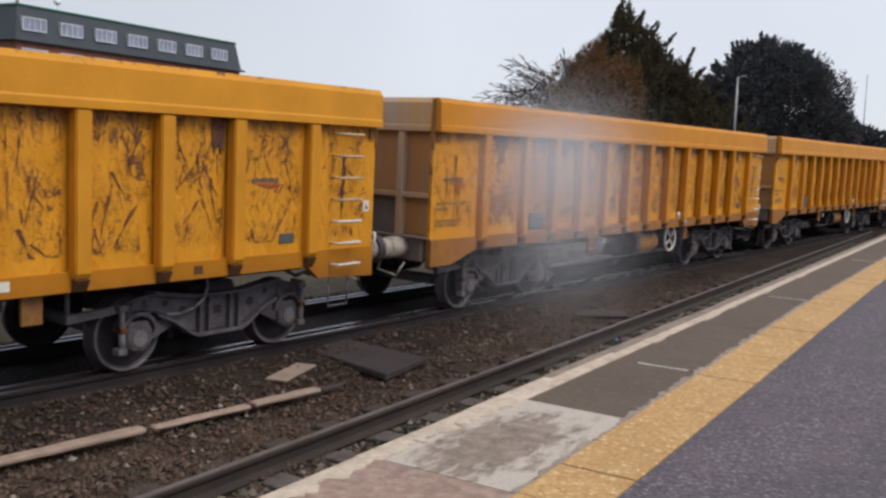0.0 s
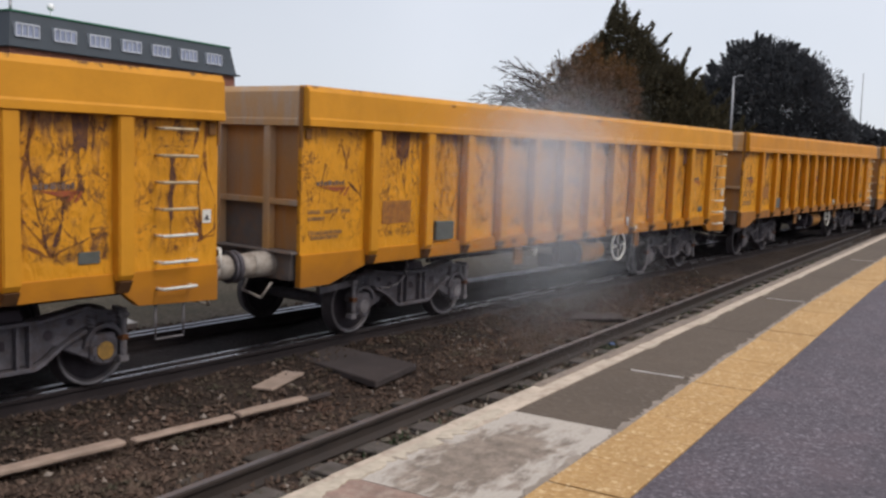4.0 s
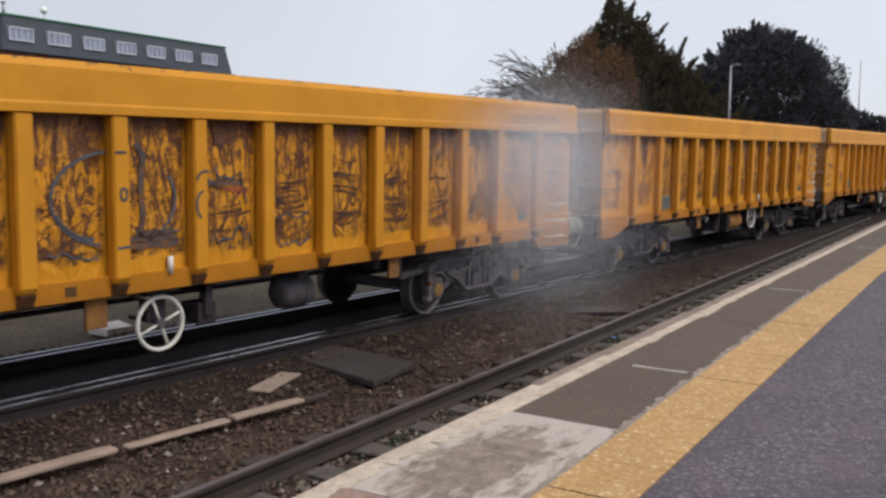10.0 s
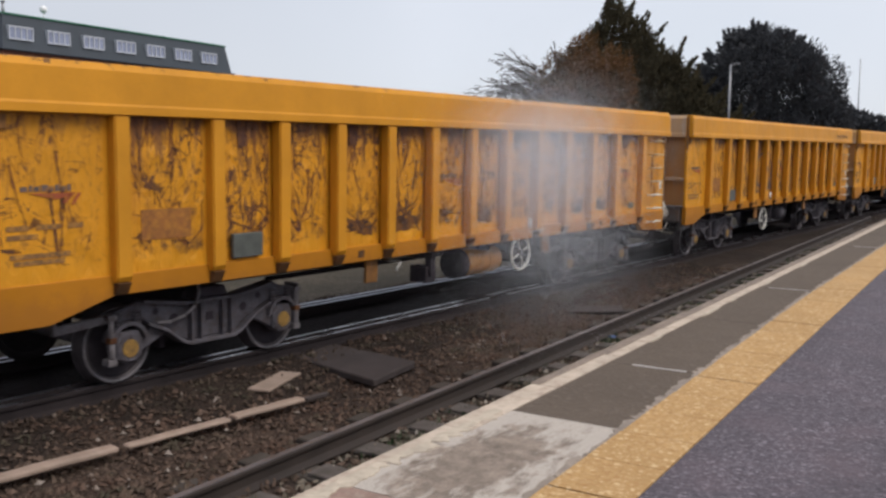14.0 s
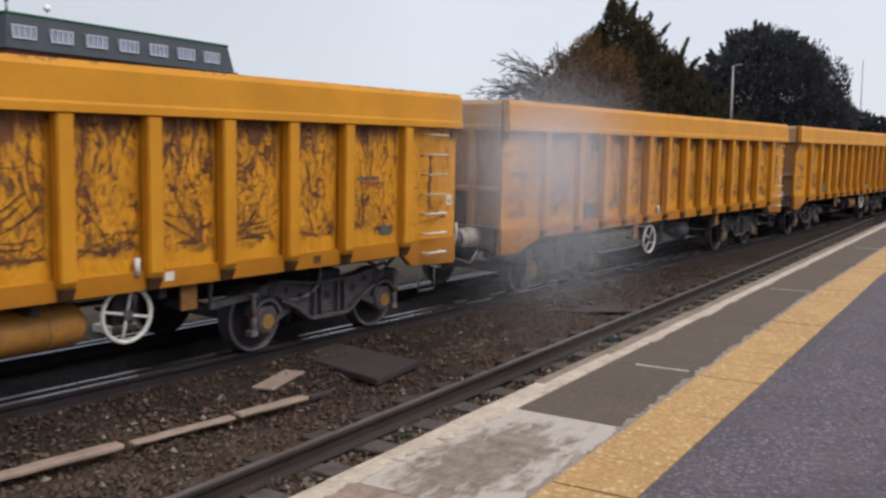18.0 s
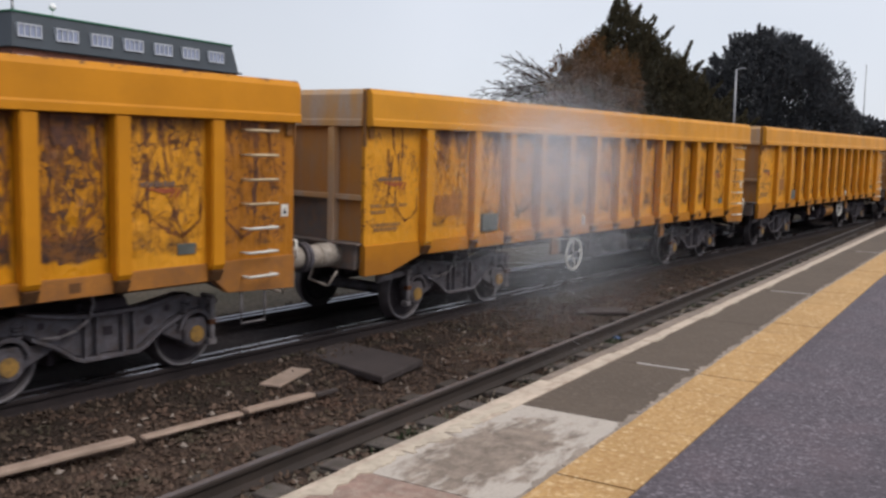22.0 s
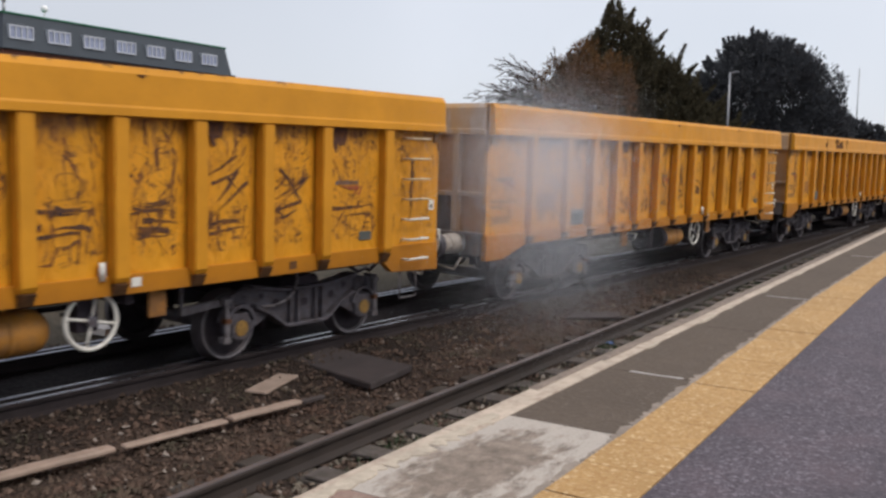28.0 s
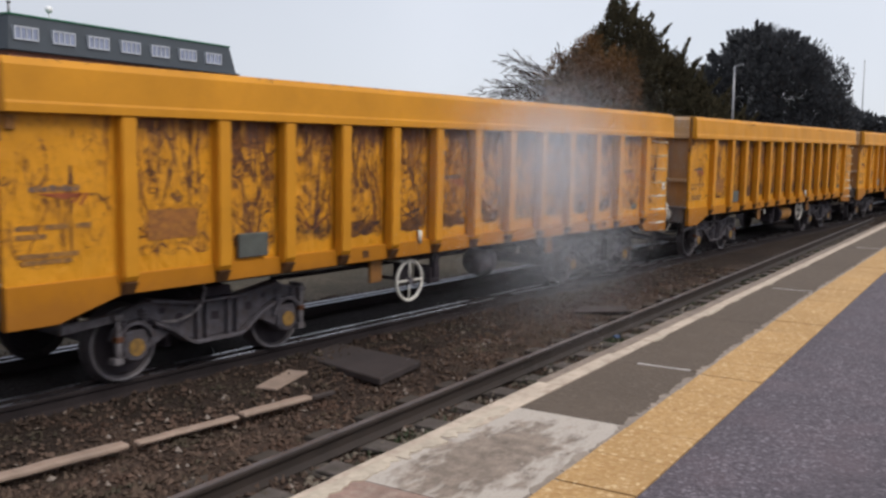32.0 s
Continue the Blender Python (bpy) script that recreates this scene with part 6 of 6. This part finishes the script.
def crown(name, lumps, count, size, material, parent, seed, up=0.4, stretch=2.4, lumpy=0.18, fronds=()):
    """lumps: (x, y, z, rx, rz) rounded masses that together make an uneven crown."""
    rng = random.Random(seed)
    pts = []
    tot = sum(r * r for *_, r, _ in lumps) + sum(q * r for *_, r, q in lumps)
    for x, y, z, rx, rz in lumps:
        for _ in range(int(count * (rx * rx + rx * rz) / tot)):
            a, c = rng.uniform(0, 6.283), rng.uniform(-1, 1)
            s = math.sqrt(1 - c * c)
            n = Vector((s * math.cos(a), s * math.sin(a), c))
            q = 1 + lumpy * noise.noise(n * 2.2 + Vector((x, y, z))) + 0.5 * lumpy * noise.noise(n * 6 + Vector((z, x, y)))
            f = q * rng.uniform(0.72, 1.0)
            pts.append(((x + n.x * rx * f, y + n.y * rx * f, z + n.z * rz * f), n))
    for base, d, length, r in fronds:
        for _ in range(240):
            u = rng.random() ** 0.8
            w = Vector((rng.uniform(-1, 1), rng.uniform(-1, 1), rng.uniform(-0.4, 0.4))) * r * (1.05 - u)
            pts.append((tuple(base + d * length * u + w), d * 1.5 + w.normalized() * 0.6))
    v, f = sprays(pts, size, rng, up, stretch)
    me = bpy.data.meshes.new(name)
    me.from_pydata(v, [], f)
    me.materials.append(material)
    ob = new(name, me)
    ob.parent = parent
    return ob


def trunk(bm, base, top, r0, r1):
    p = Vector(base)
    q = Vector(top)
    n = 5
    last, lr = p, r0
    for i in range(1, n + 1):
        f = i / n
        c = p.lerp(q, f) + Vector((0.08 * math.sin(i * 2.1), 0.08 * math.cos(i * 1.7), 0))
        r = r0 + (r1 - r0) * f
        tube(bm, last, c, lr, 8, r)
        last, lr = c, r


def build_trees():
    # a broad dark conifer of several leaders
    t = tagged(empty("conifer_tree"), "broad dark conifer with ragged pointed leaders", "tree")
    cx, cy, g = 46.4, 16.6, -1.25
    bm = bmesh.new()
    for dx, dy, h in ((0, 0, 9), (1.6, -1.4, 7.5), (-1.3, 1.6, 6.5)):
        trunk(bm, (cx, cy, g), (cx + dx, cy + dy, g + h), 0.3, 0.06)
    part("trunk", bm, M["bark"], t)
    px, py = math.sin(radians(20)), -math.cos(radians(20))   # rightwards as seen from the platform
    def off(a, z, rx, rz, deep=0.0):
        return (cx + px * a + math.cos(radians(20)) * deep, cy + py * a + math.sin(radians(20)) * deep, z, rx, rz)
    lumps = [off(0.1, 8.3, 0.45, 1.2), off(-0.3, 7.6, 0.4, 0.9), off(0.2, 7.0, 1.0, 1.6), off(-0.8, 5.7, 1.1, 1.7), off(1.0, 5.8, 1.1, 1.6), off(0.1, 4.4, 2.3, 2.4), off(1.7, 6.4, 0.4, 1.2), off(-0.9, 6.7, 0.6, 1.1), off(0.9, 7.1, 0.5, 1.2), off(1.5, 6.4, 0.7, 1.3), off(-1.7, 5.2, 1.1, 1.6), off(2.6, 5.2, 0.8, 1.2), off(2.1, 5.2, 0.8, 1.6), off(3.0, 5.4, 0.4, 1.1), off(3.2, 4.4, 0.8, 1.5), off(2.8, 2.9, 1.7, 2.0), off(-2.0, 3.6, 1.7, 2.2), off(4.3, 4.2, 0.4, 1.0), off(4.2, 2.6, 1.2, 2.0), off(-3.2, 1.8, 1.5, 2.0), off(0.5, 1.5, 3.6, 2.6, 0.6), off(5.2, 1.6, 1.3, 2.0)]
    rng = random.Random(31)
    fronds = []
    for a, z in ((0.0, 8.4), (0.5, 8.0), (0.9, 7.0), (-0.7, 6.6), (1.5, 6.6), (-1.4, 5.6), (2.1, 6.0), (-2.2, 4.6), (2.6, 5.4), (3.3, 5.0), (-2.8, 4.6), (3.9, 4.5), (4.6, 3.9), (-3.4, 3.6), (5.3, 3.1), (5.9, 2.4), (1.6, 6.9), (3.0, 5.7)):
        for _ in range(5):
            x, y, z2, _, _ = off(a + rng.uniform(-0.5, 0.4), z - rng.uniform(0.1, 1.4), 0, 0, rng.uniform(-0.9, 0.5))
            lean = (0.12 if a < 0.3 else 0.55) + rng.uniform(-0.35, 0.35)
            lean = -lean if a < -0.8 else lean
            fronds.append((Vector((x, y, z2)), Vector((px * lean, py * lean, 1)).normalized(), rng.uniform(0.9, 1.8), rng.uniform(0.16, 0.28)))
    crown("crown", lumps, 120000, 0.058, M["conifer"], t, 3, 0.55, 2.6, 0.42, fronds)
    # a round dense evergreen
    t = tagged(empty("evergreen_tree"), "large rounded dark evergreen tree", "tree")
    cx, cy = 52.6, 9.68
    bm = bmesh.new()
    trunk(bm, (cx, cy, g), (cx, cy, g + 6.5), 0.4, 0.1)
    for dx, dy, h in ((1.8, -1.8, 5.5), (-1.5, 2.0, 5.5), (0.8, 2.6, 4.5)):
        trunk(bm, (cx, cy, g + 1.5), (cx + dx, cy + dy, g + h), 0.2, 0.05)
    part("trunk", bm, M["bark"], t)
    lumps = [(cx, cy, 3.6, 3.2, 3.6), (cx - 0.5, cy + 2.2, 3.2, 2.0, 3.4), (cx + 0.3, cy - 1.2, 3.0, 2.1, 3.1), (cx, cy + 1.1, 6.2, 1.7, 1.6), (cx, cy + 2.1, 6.0, 0.8, 1.4), (cx, cy - 0.5, 5.9, 1.4, 1.4), (cx, cy - 2.4, 2.2, 1.5, 2.4), (cx, cy + 3.7, 3.6, 1.5, 2.2), (cx, cy + 4.8, 3.2, 1.1, 2.5), (cx, cy + 5.9, 3.0, 0.9, 2.2), (cx - 0.5, cy, 1.0, 3.4, 2.5), (cx, cy - 3.6, 0.8, 1.0, 1.5)]
    lumps = [(x, y, z * 1.02 + 0.05, rx * 1.07, rz * 1.05) for x, y, z, rx, rz in lumps]
    rng = random.Random(17)
    tips = []
    for _ in range(46):
        q = rng.uniform(-0.35, 1.0) * math.pi
        x, y, z = cx + rng.uniform(-1.2, 0.6), cy + 0.9 + 2.9 * math.cos(q), 4.6 + 2.9 * max(-0.4, math.sin(q))
        tips.append((Vector((x, y, z)), Vector((0, 0.7 * math.cos(q), 0.6 + 0.5 * math.sin(q))).normalized(), rng.uniform(0.4, 0.85), rng.uniform(0.1, 0.2)))
    crown("crown", lumps, 150000, 0.061, M["yew"], t, 5, 0.35, 2.4, 0.36, tips)
    # a bare tree at the conifer's side
    t = tagged(empty("bare_tree"), "leafless tree with fine drooping twigs", "tree")
    cx, cy = 42.9, 17.9
    bm = bmesh.new()
    trunk(bm, (cx, cy, g), (cx, cy, 3.6), 0.22, 0.1)
    part("trunk", bm, M["bark"], t)
    rng = random.Random(11)
    bm = bmesh.new()
    left = Vector((-px, -py, 0))

    def limb(p, d, r, length, n, steps):
        """An arching limb that sags towards its tip and sheds finer ones along the outer part."""
        for j in range(steps):
            e = p + d * length / steps
            tube(bm, p, e, r, 4, max(0.016, r * 0.87), caps=False)
            p, r = e, max(0.016, r * 0.87)
            d = (d + Vector((0, 0, -0.075)) + Vector((rng.uniform(-0.1, 0.1), rng.uniform(-0.1, 0.1), rng.uniform(-0.1, 0.1)))).normalized()
            if n and j > steps // 3:
                for _ in range(2):
                    side = (d + Vector((rng.uniform(-0.35, 0.35), rng.uniform(-0.45, 0.45), rng.uniform(-0.3, 0.5)))).normalized()
                    limb(p, side, max(0.02, r * 0.6), length * rng.uniform(0.2, 0.36), n - 1, 4)
    for a in range(32):
        e = radians(rng.uniform(10, 84))
        d = left * math.cos(e) + Vector((0.3 * rng.uniform(-1, 1), 0.1 * rng.uniform(-1, 1), math.sin(e)))
        limb(Vector((cx, cy, 0.9)) + Vector((0, 0, rng.uniform(0.6, 3.6))), d.normalized(), 0.065, rng.uniform(2.6, 4.0) - 0.6 * math.sin(e), 2, 8)
    part("branch_work", bm, M["twig"], t)
    crown("withered_leaves", [(cx + 0.2, cy - 1.2, 3.8, 1.6, 2.2), (cx + 0.4, cy - 2.7, 4.3, 1.1, 1.9), (cx - 0.3, cy - 0.2, 2.7, 1.4, 2.0), (cx + 0.1, cy + 0.2, 4.7, 0.9, 1.4), (cx + 0.4, cy - 1.0, 5.8, 0.8, 1.3), (cx, cy + 1.1, 3.3, 0.9, 1.6)], 26000, 0.044, M["withered"], t, 13, 0.3, 2.6, 0.6)
    # low growth that closes the view
    t = tagged(empty("hedge"), "low dark evergreen hedge behind the line", "hedge")
    lumps = []
    rng = random.Random(2)
    for i in range(26):
        u = i / 25
        x, y = 40 + 55 * u + rng.uniform(-1, 1), 26 - 18.5 * u + rng.uniform(-1, 1)
        lumps.append((x, y, 0.2 + rng.uniform(0, 1.0), 2.2, 1.9 + rng.uniform(0, 0.8)))
    crown("foliage", lumps, 16000, 0.24, M["hedge"], t, 8, 0.4, 2.0, 0.25)
    t = tagged(empty("small_tree"), "small dark evergreen beside the lamp masts", "tree")
    bm = bmesh.new()
    trunk(bm, (70, 8, g), (70, 8, 3), 0.2, 0.05)
    part("trunk", bm, M["bark"], t)
    crown("crown", [(70, 8.4, 2.4, 1.7, 1.9), (70, 9.6, 4.6, 0.5, 0.9), (70, 9.0, 3.6, 0.8, 1.2), (70, 6.9, 3.0, 0.9, 0.7), (70, 6.4, 1.6, 1.6, 1.6), (72, 4.6, 1.6, 1.6, 2.2)], 9000, 0.13, M["yew"], t, 9, 0.4, 2.2, 0.3)


def build_masts():
    for x, y, z, label in ((43.07, 9.5, 5.2, "tall slim galvanised lamp post with short head"), (82.7, 9.73, 8.83, "slender grey radio mast")):
        m = tagged(empty("lamp_post"), label, "lamp post", "masts beyond the line")
        bm = bmesh.new()
        tube(bm, (x, y, -1.25), (x, y, 1.0), 0.075, 12, 0.07)
        tube(bm, (x, y, 1.0), (x, y, z), 0.06, 12, 0.04)
        part("pole", bm, M["pole"], m)
        if z < 6:
            bm = bmesh.new()
            tube(bm, (x, y, z - 0.03), (x + 0.06, y - 0.2, z + 0.03), 0.03, 8)
            box(bm, x - 0.05, x + 0.1, y - 0.4, y - 0.18, z + 0.01, z + 0.06)
            part("lamp_head", bm, M["pole"], m, bevel=0.02)


def build_debris():
    # planks laid end to end in the six-foot way, a chip of board, a cover board
    d = tagged(empty("timber_planks"), "row of pale weathered planks laid on the ballast", "planks")
    a, b = Vector((4.3, 3.5, -1.02)), Vector((6.09, 3.25, -1.02))
    u = (b - a).normalized()
    v = Vector((-u.y, u.x, 0))
    rng = random.Random(41)
    for s0, s1, w, dz, thick in ((-3.9, -1.9, 0.14, 0.03, 0.045), (-1.86, -0.06, 0.14, 0.03, 0.045), (0.02, 0.98, 0.11, 0.025, 0.035), (1.02, 1.8, 0.13, 0.03, 0.04)):
        bm = bmesh.new()
        n = 9
        near = [(s0 + (s1 - s0) * i / n, -w * 0.44 + rng.uniform(-0.008, 0.008)) for i in range(n + 1)]
        far = [(s0 + (s1 - s0) * i / n, w * 0.44 + rng.uniform(-0.008, 0.008)) for i in range(n, -1, -1)]
        prism(bm, near + far, "z", 0, thick)
        m = Matrix((( u.x, v.x, 0, a.x), (u.y, v.y, 0, a.y), (0, 0, 1, -1.06 + dz), (0, 0, 0, 1)))
        part("plank", bm, M["timber"], d, bevel=0.012, at=m)
    boxed("plank", (1.83, 2.1, -0.03, 0.03, 0, 0.035), M["board"], d, "dark wet stub of plank", 0.006, Matrix(((u.x, v.x, 0, a.x), (u.y, v.y, 0, a.y), (0, 0, 1, -1.04), (0, 0, 0, 1))))
    bm = bmesh.new()
    prism(bm, [(6.09, 3.94), (6.8, 4.15), (6.86, 3.93), (6.15, 3.72)], "z", -1.04, -1.012)
    tagged(part("wood_offcut", bm, M["timber"], None, bevel=0.008), "pale split offcut of board on the ballast", "offcut")
    bm = bmesh.new()
    prism(bm, [(7.3, 4.4), (8.08, 4.5), (7.86, 3.2), (6.95, 3.08)], "z", -1.07, -0.995)
    tagged(part("cover_board", bm, M["board"], None, bevel=0.012), "dark wet cover board lying on the ballast", "board")
    bm = bmesh.new()
    prism(bm, [(11.8, 3.2), (12.3, 3.3), (12.7, 2.75), (12.3, 2.57)], "z", -1.06, -1.025)
    tagged(part("cover_board", bm, M["board"], None, bevel=0.012), "small dark board on the ballast by the rails", "board")
    bm = bmesh.new()
    prism(bm, [(7.6, 8.3), (8.15, 8.36), (7.98, 7.86), (7.6, 7.9)], "z", -1.22, -1.12)
    tagged(part("wood_offcut", bm, M["cement"], None, bevel=0.008), "pale board scrap beyond the running line", "offcut")
    bm = bmesh.new()
    prism(bm, [(10.46, 2.02), (10.5, 2.08), (10.57, 2.05), (10.54, 1.98)], "z", -1.07, -1.035)
    tagged(part("litter", bm, M["wrapper"], None, bevel=0.008), "crumpled blue wrapper beside the rail", "litter")


def build_cabinet():
    c = tagged(empty("equipment_cabinet"), "grey steel lineside equipment cabinet on a brick plinth", "cabinet")
    c.matrix_basis = pose(8.35, 12.2, -1.25, 0, 0, -5)
    boxed("plinth", (-0.9, 0.75, -0.05, 0.9, 0, 0.85), M["brick"], c, "low red brick plinth", 0.01)
    boxed("cabinet_body", (-0.8, 0.65, 0.05, 0.8, 0.85, 2.46), M["cabinet"], c, "", 0.02)
    for x in (-0.76, -0.06):
        boxed("cabinet_door", (x, x + 0.67, 0.02, 0.05, 0.93, 2.38), M["cabinet"], c, "", 0.008)
    boxed("cabinet_roof", (-0.86, 0.71, 0.0, 0.86, 2.46, 2.52), M["cabinet"], c, "", 0.015)
    s = tagged(empty("blue_sign"), "plain blue enamel sign on two short legs", "sign")
    s.matrix_basis = pose(8.35, 12.2, -1.25, 0, 0, -5)
    boxed("sign_plate", (-0.75, 0.62, 0.3, 0.33, 2.56, 2.9), M["blue"], s, "", 0.006)
    for x in (-0.6, 0.45):
        boxed("sign_leg", (x, x + 0.04, 0.33, 0.36, 2.52, 2.85), M["fence"], s, "", 0.004)


def build_sleeper_tops(track):
    """Sleeper tops that stand clear of the rubble inside the platform line's far rail."""
    rng = random.Random(33)
    s = 2.15
    while s < 32:
        bm = bmesh.new()
        y0, y1 = rng.uniform(1.1, 1.3), rng.uniform(1.98, 2.04)
        prism(bm, [(-0.11, y0), (0.1, y0 + 0.03), (0.12, y1), (-0.12, y1 - 0.02)], "z", RAIL - 0.16, RAIL - 0.125 + rng.uniform(-0.01, 0.006))
        part("timber_packing", bm, M["packing"], track, "weathered grey sleeper top", bevel=0.008, at=pose(s, 0, 0, 0, 0, rng.uniform(-1, 1)))
        s += 0.65


def build_weeds():
    """Thin weeds between the rail and the platform face."""
    rng = random.Random(21)
    v, f = [], []
    for _ in range(2200):
        x = rng.uniform(2, 26)
        y = rng.choice((rng.uniform(1.2, 2.05), rng.uniform(1.5, 2.05), rng.uniform(0.9, 1.9)))
        if noise.noise((x * 1.3, y * 2, 5)) < 0.12:
            continue
        for _ in range(5):
            a, h = rng.uniform(0, 6.28), rng.uniform(0.03, 0.09)
            dx, dy = math.cos(a), math.sin(a)
            px, py = x + rng.uniform(-0.03, 0.03), y + rng.uniform(-0.03, 0.03)
            k = len(v)
            z = -1.075
            v += [(px - dy * 0.006, py + dx * 0.006, z), (px + dy * 0.006, py - dx * 0.006, z), (px + dx * h * 0.5, py + dy * h * 0.5, z + h)]
            f.append((k, k + 1, k + 2))
    me = bpy.data.meshes.new("weeds")
    me.from_pydata(v, [], f)
    me.materials.append(M["weed"])
    tagged(new("weeds", me), "sparse dull green weeds in the ballast", "weeds", kind="stuff")


def build_smudge_haze():
    """Made-up drift of very fine pale flecks between the platform and the train, imitating haze from a smudged lens."""
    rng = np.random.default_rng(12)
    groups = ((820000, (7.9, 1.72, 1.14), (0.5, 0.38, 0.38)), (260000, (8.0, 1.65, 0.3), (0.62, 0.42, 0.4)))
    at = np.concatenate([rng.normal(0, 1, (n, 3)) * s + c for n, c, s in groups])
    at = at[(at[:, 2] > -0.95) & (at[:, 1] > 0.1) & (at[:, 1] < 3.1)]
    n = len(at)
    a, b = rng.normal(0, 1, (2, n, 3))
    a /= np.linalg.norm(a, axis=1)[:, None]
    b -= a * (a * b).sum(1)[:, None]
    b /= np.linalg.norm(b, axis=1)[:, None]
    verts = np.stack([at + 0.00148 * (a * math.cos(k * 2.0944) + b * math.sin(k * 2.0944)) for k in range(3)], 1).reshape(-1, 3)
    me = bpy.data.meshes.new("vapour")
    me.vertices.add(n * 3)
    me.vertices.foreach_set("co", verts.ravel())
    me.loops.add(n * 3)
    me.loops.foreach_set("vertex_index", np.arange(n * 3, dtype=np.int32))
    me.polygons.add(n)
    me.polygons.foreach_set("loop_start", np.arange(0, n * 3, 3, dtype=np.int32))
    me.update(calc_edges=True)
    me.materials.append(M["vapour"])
    # flecks added for a smudge's haze; no real vapour hangs here
    tagged(new("vapour", me), "added cloud of pale flecks imitating a smudged lens", "vapour", kind="stuff")


def motions():
    times_of = [32.0 * i / 64 for i in range(65)]
    wheel_rows = [(0.0, 0.0)]
    k = 0
    while wheel_rows[-1][0] < 32.0:
        k += 2 if wheel_rows[-1][0] > 12 else 3
        t = min(32.0, k / FPS)
        wheel_rows.append((t, travelled(t) / WHEEL))
    for k, w in WAGONS:
        walk(w, [(t, wagon_pose(k, t)) for t in times_of])
        for c in w.children:
            if c.name.split(".")[0] == "wheelset":
                x = c.matrix_basis.translation.x
                walk(c, [(t, Matrix.Translation((x, 0, AXLE_Z)) @ Matrix.Rotation(a, 4, "Y")) for t, a in wheel_rows])


build_ground()
build_track("running_line", "running line with polished rails under the train", line_at, [-60 + 2.0 * i for i in range(75)], ((-0.75, 0.028), (-0.55, 0.022), (0.75, 0.04), (0.95, 0.03)), "rusty rail with bright head", M["rail_head"], 0.65, "shaded_sleeper", "rail_black")
build_sleeper_tops(build_track("platform_line", "rusty track beside the platform edge", lambda s: (s, 1.395, 0.0), [-30 + 2.0 * i for i in range(33)], ((-0.75, 0.0), (0.75, 0.0)), "dull brown rail", M["rail_dull"], 0.65))
build_train()
build_building()
build_trees()
build_masts()
build_debris()
build_cabinet()
build_stones()
build_weeds()
build_smudge_haze()
build_platform()
motions()
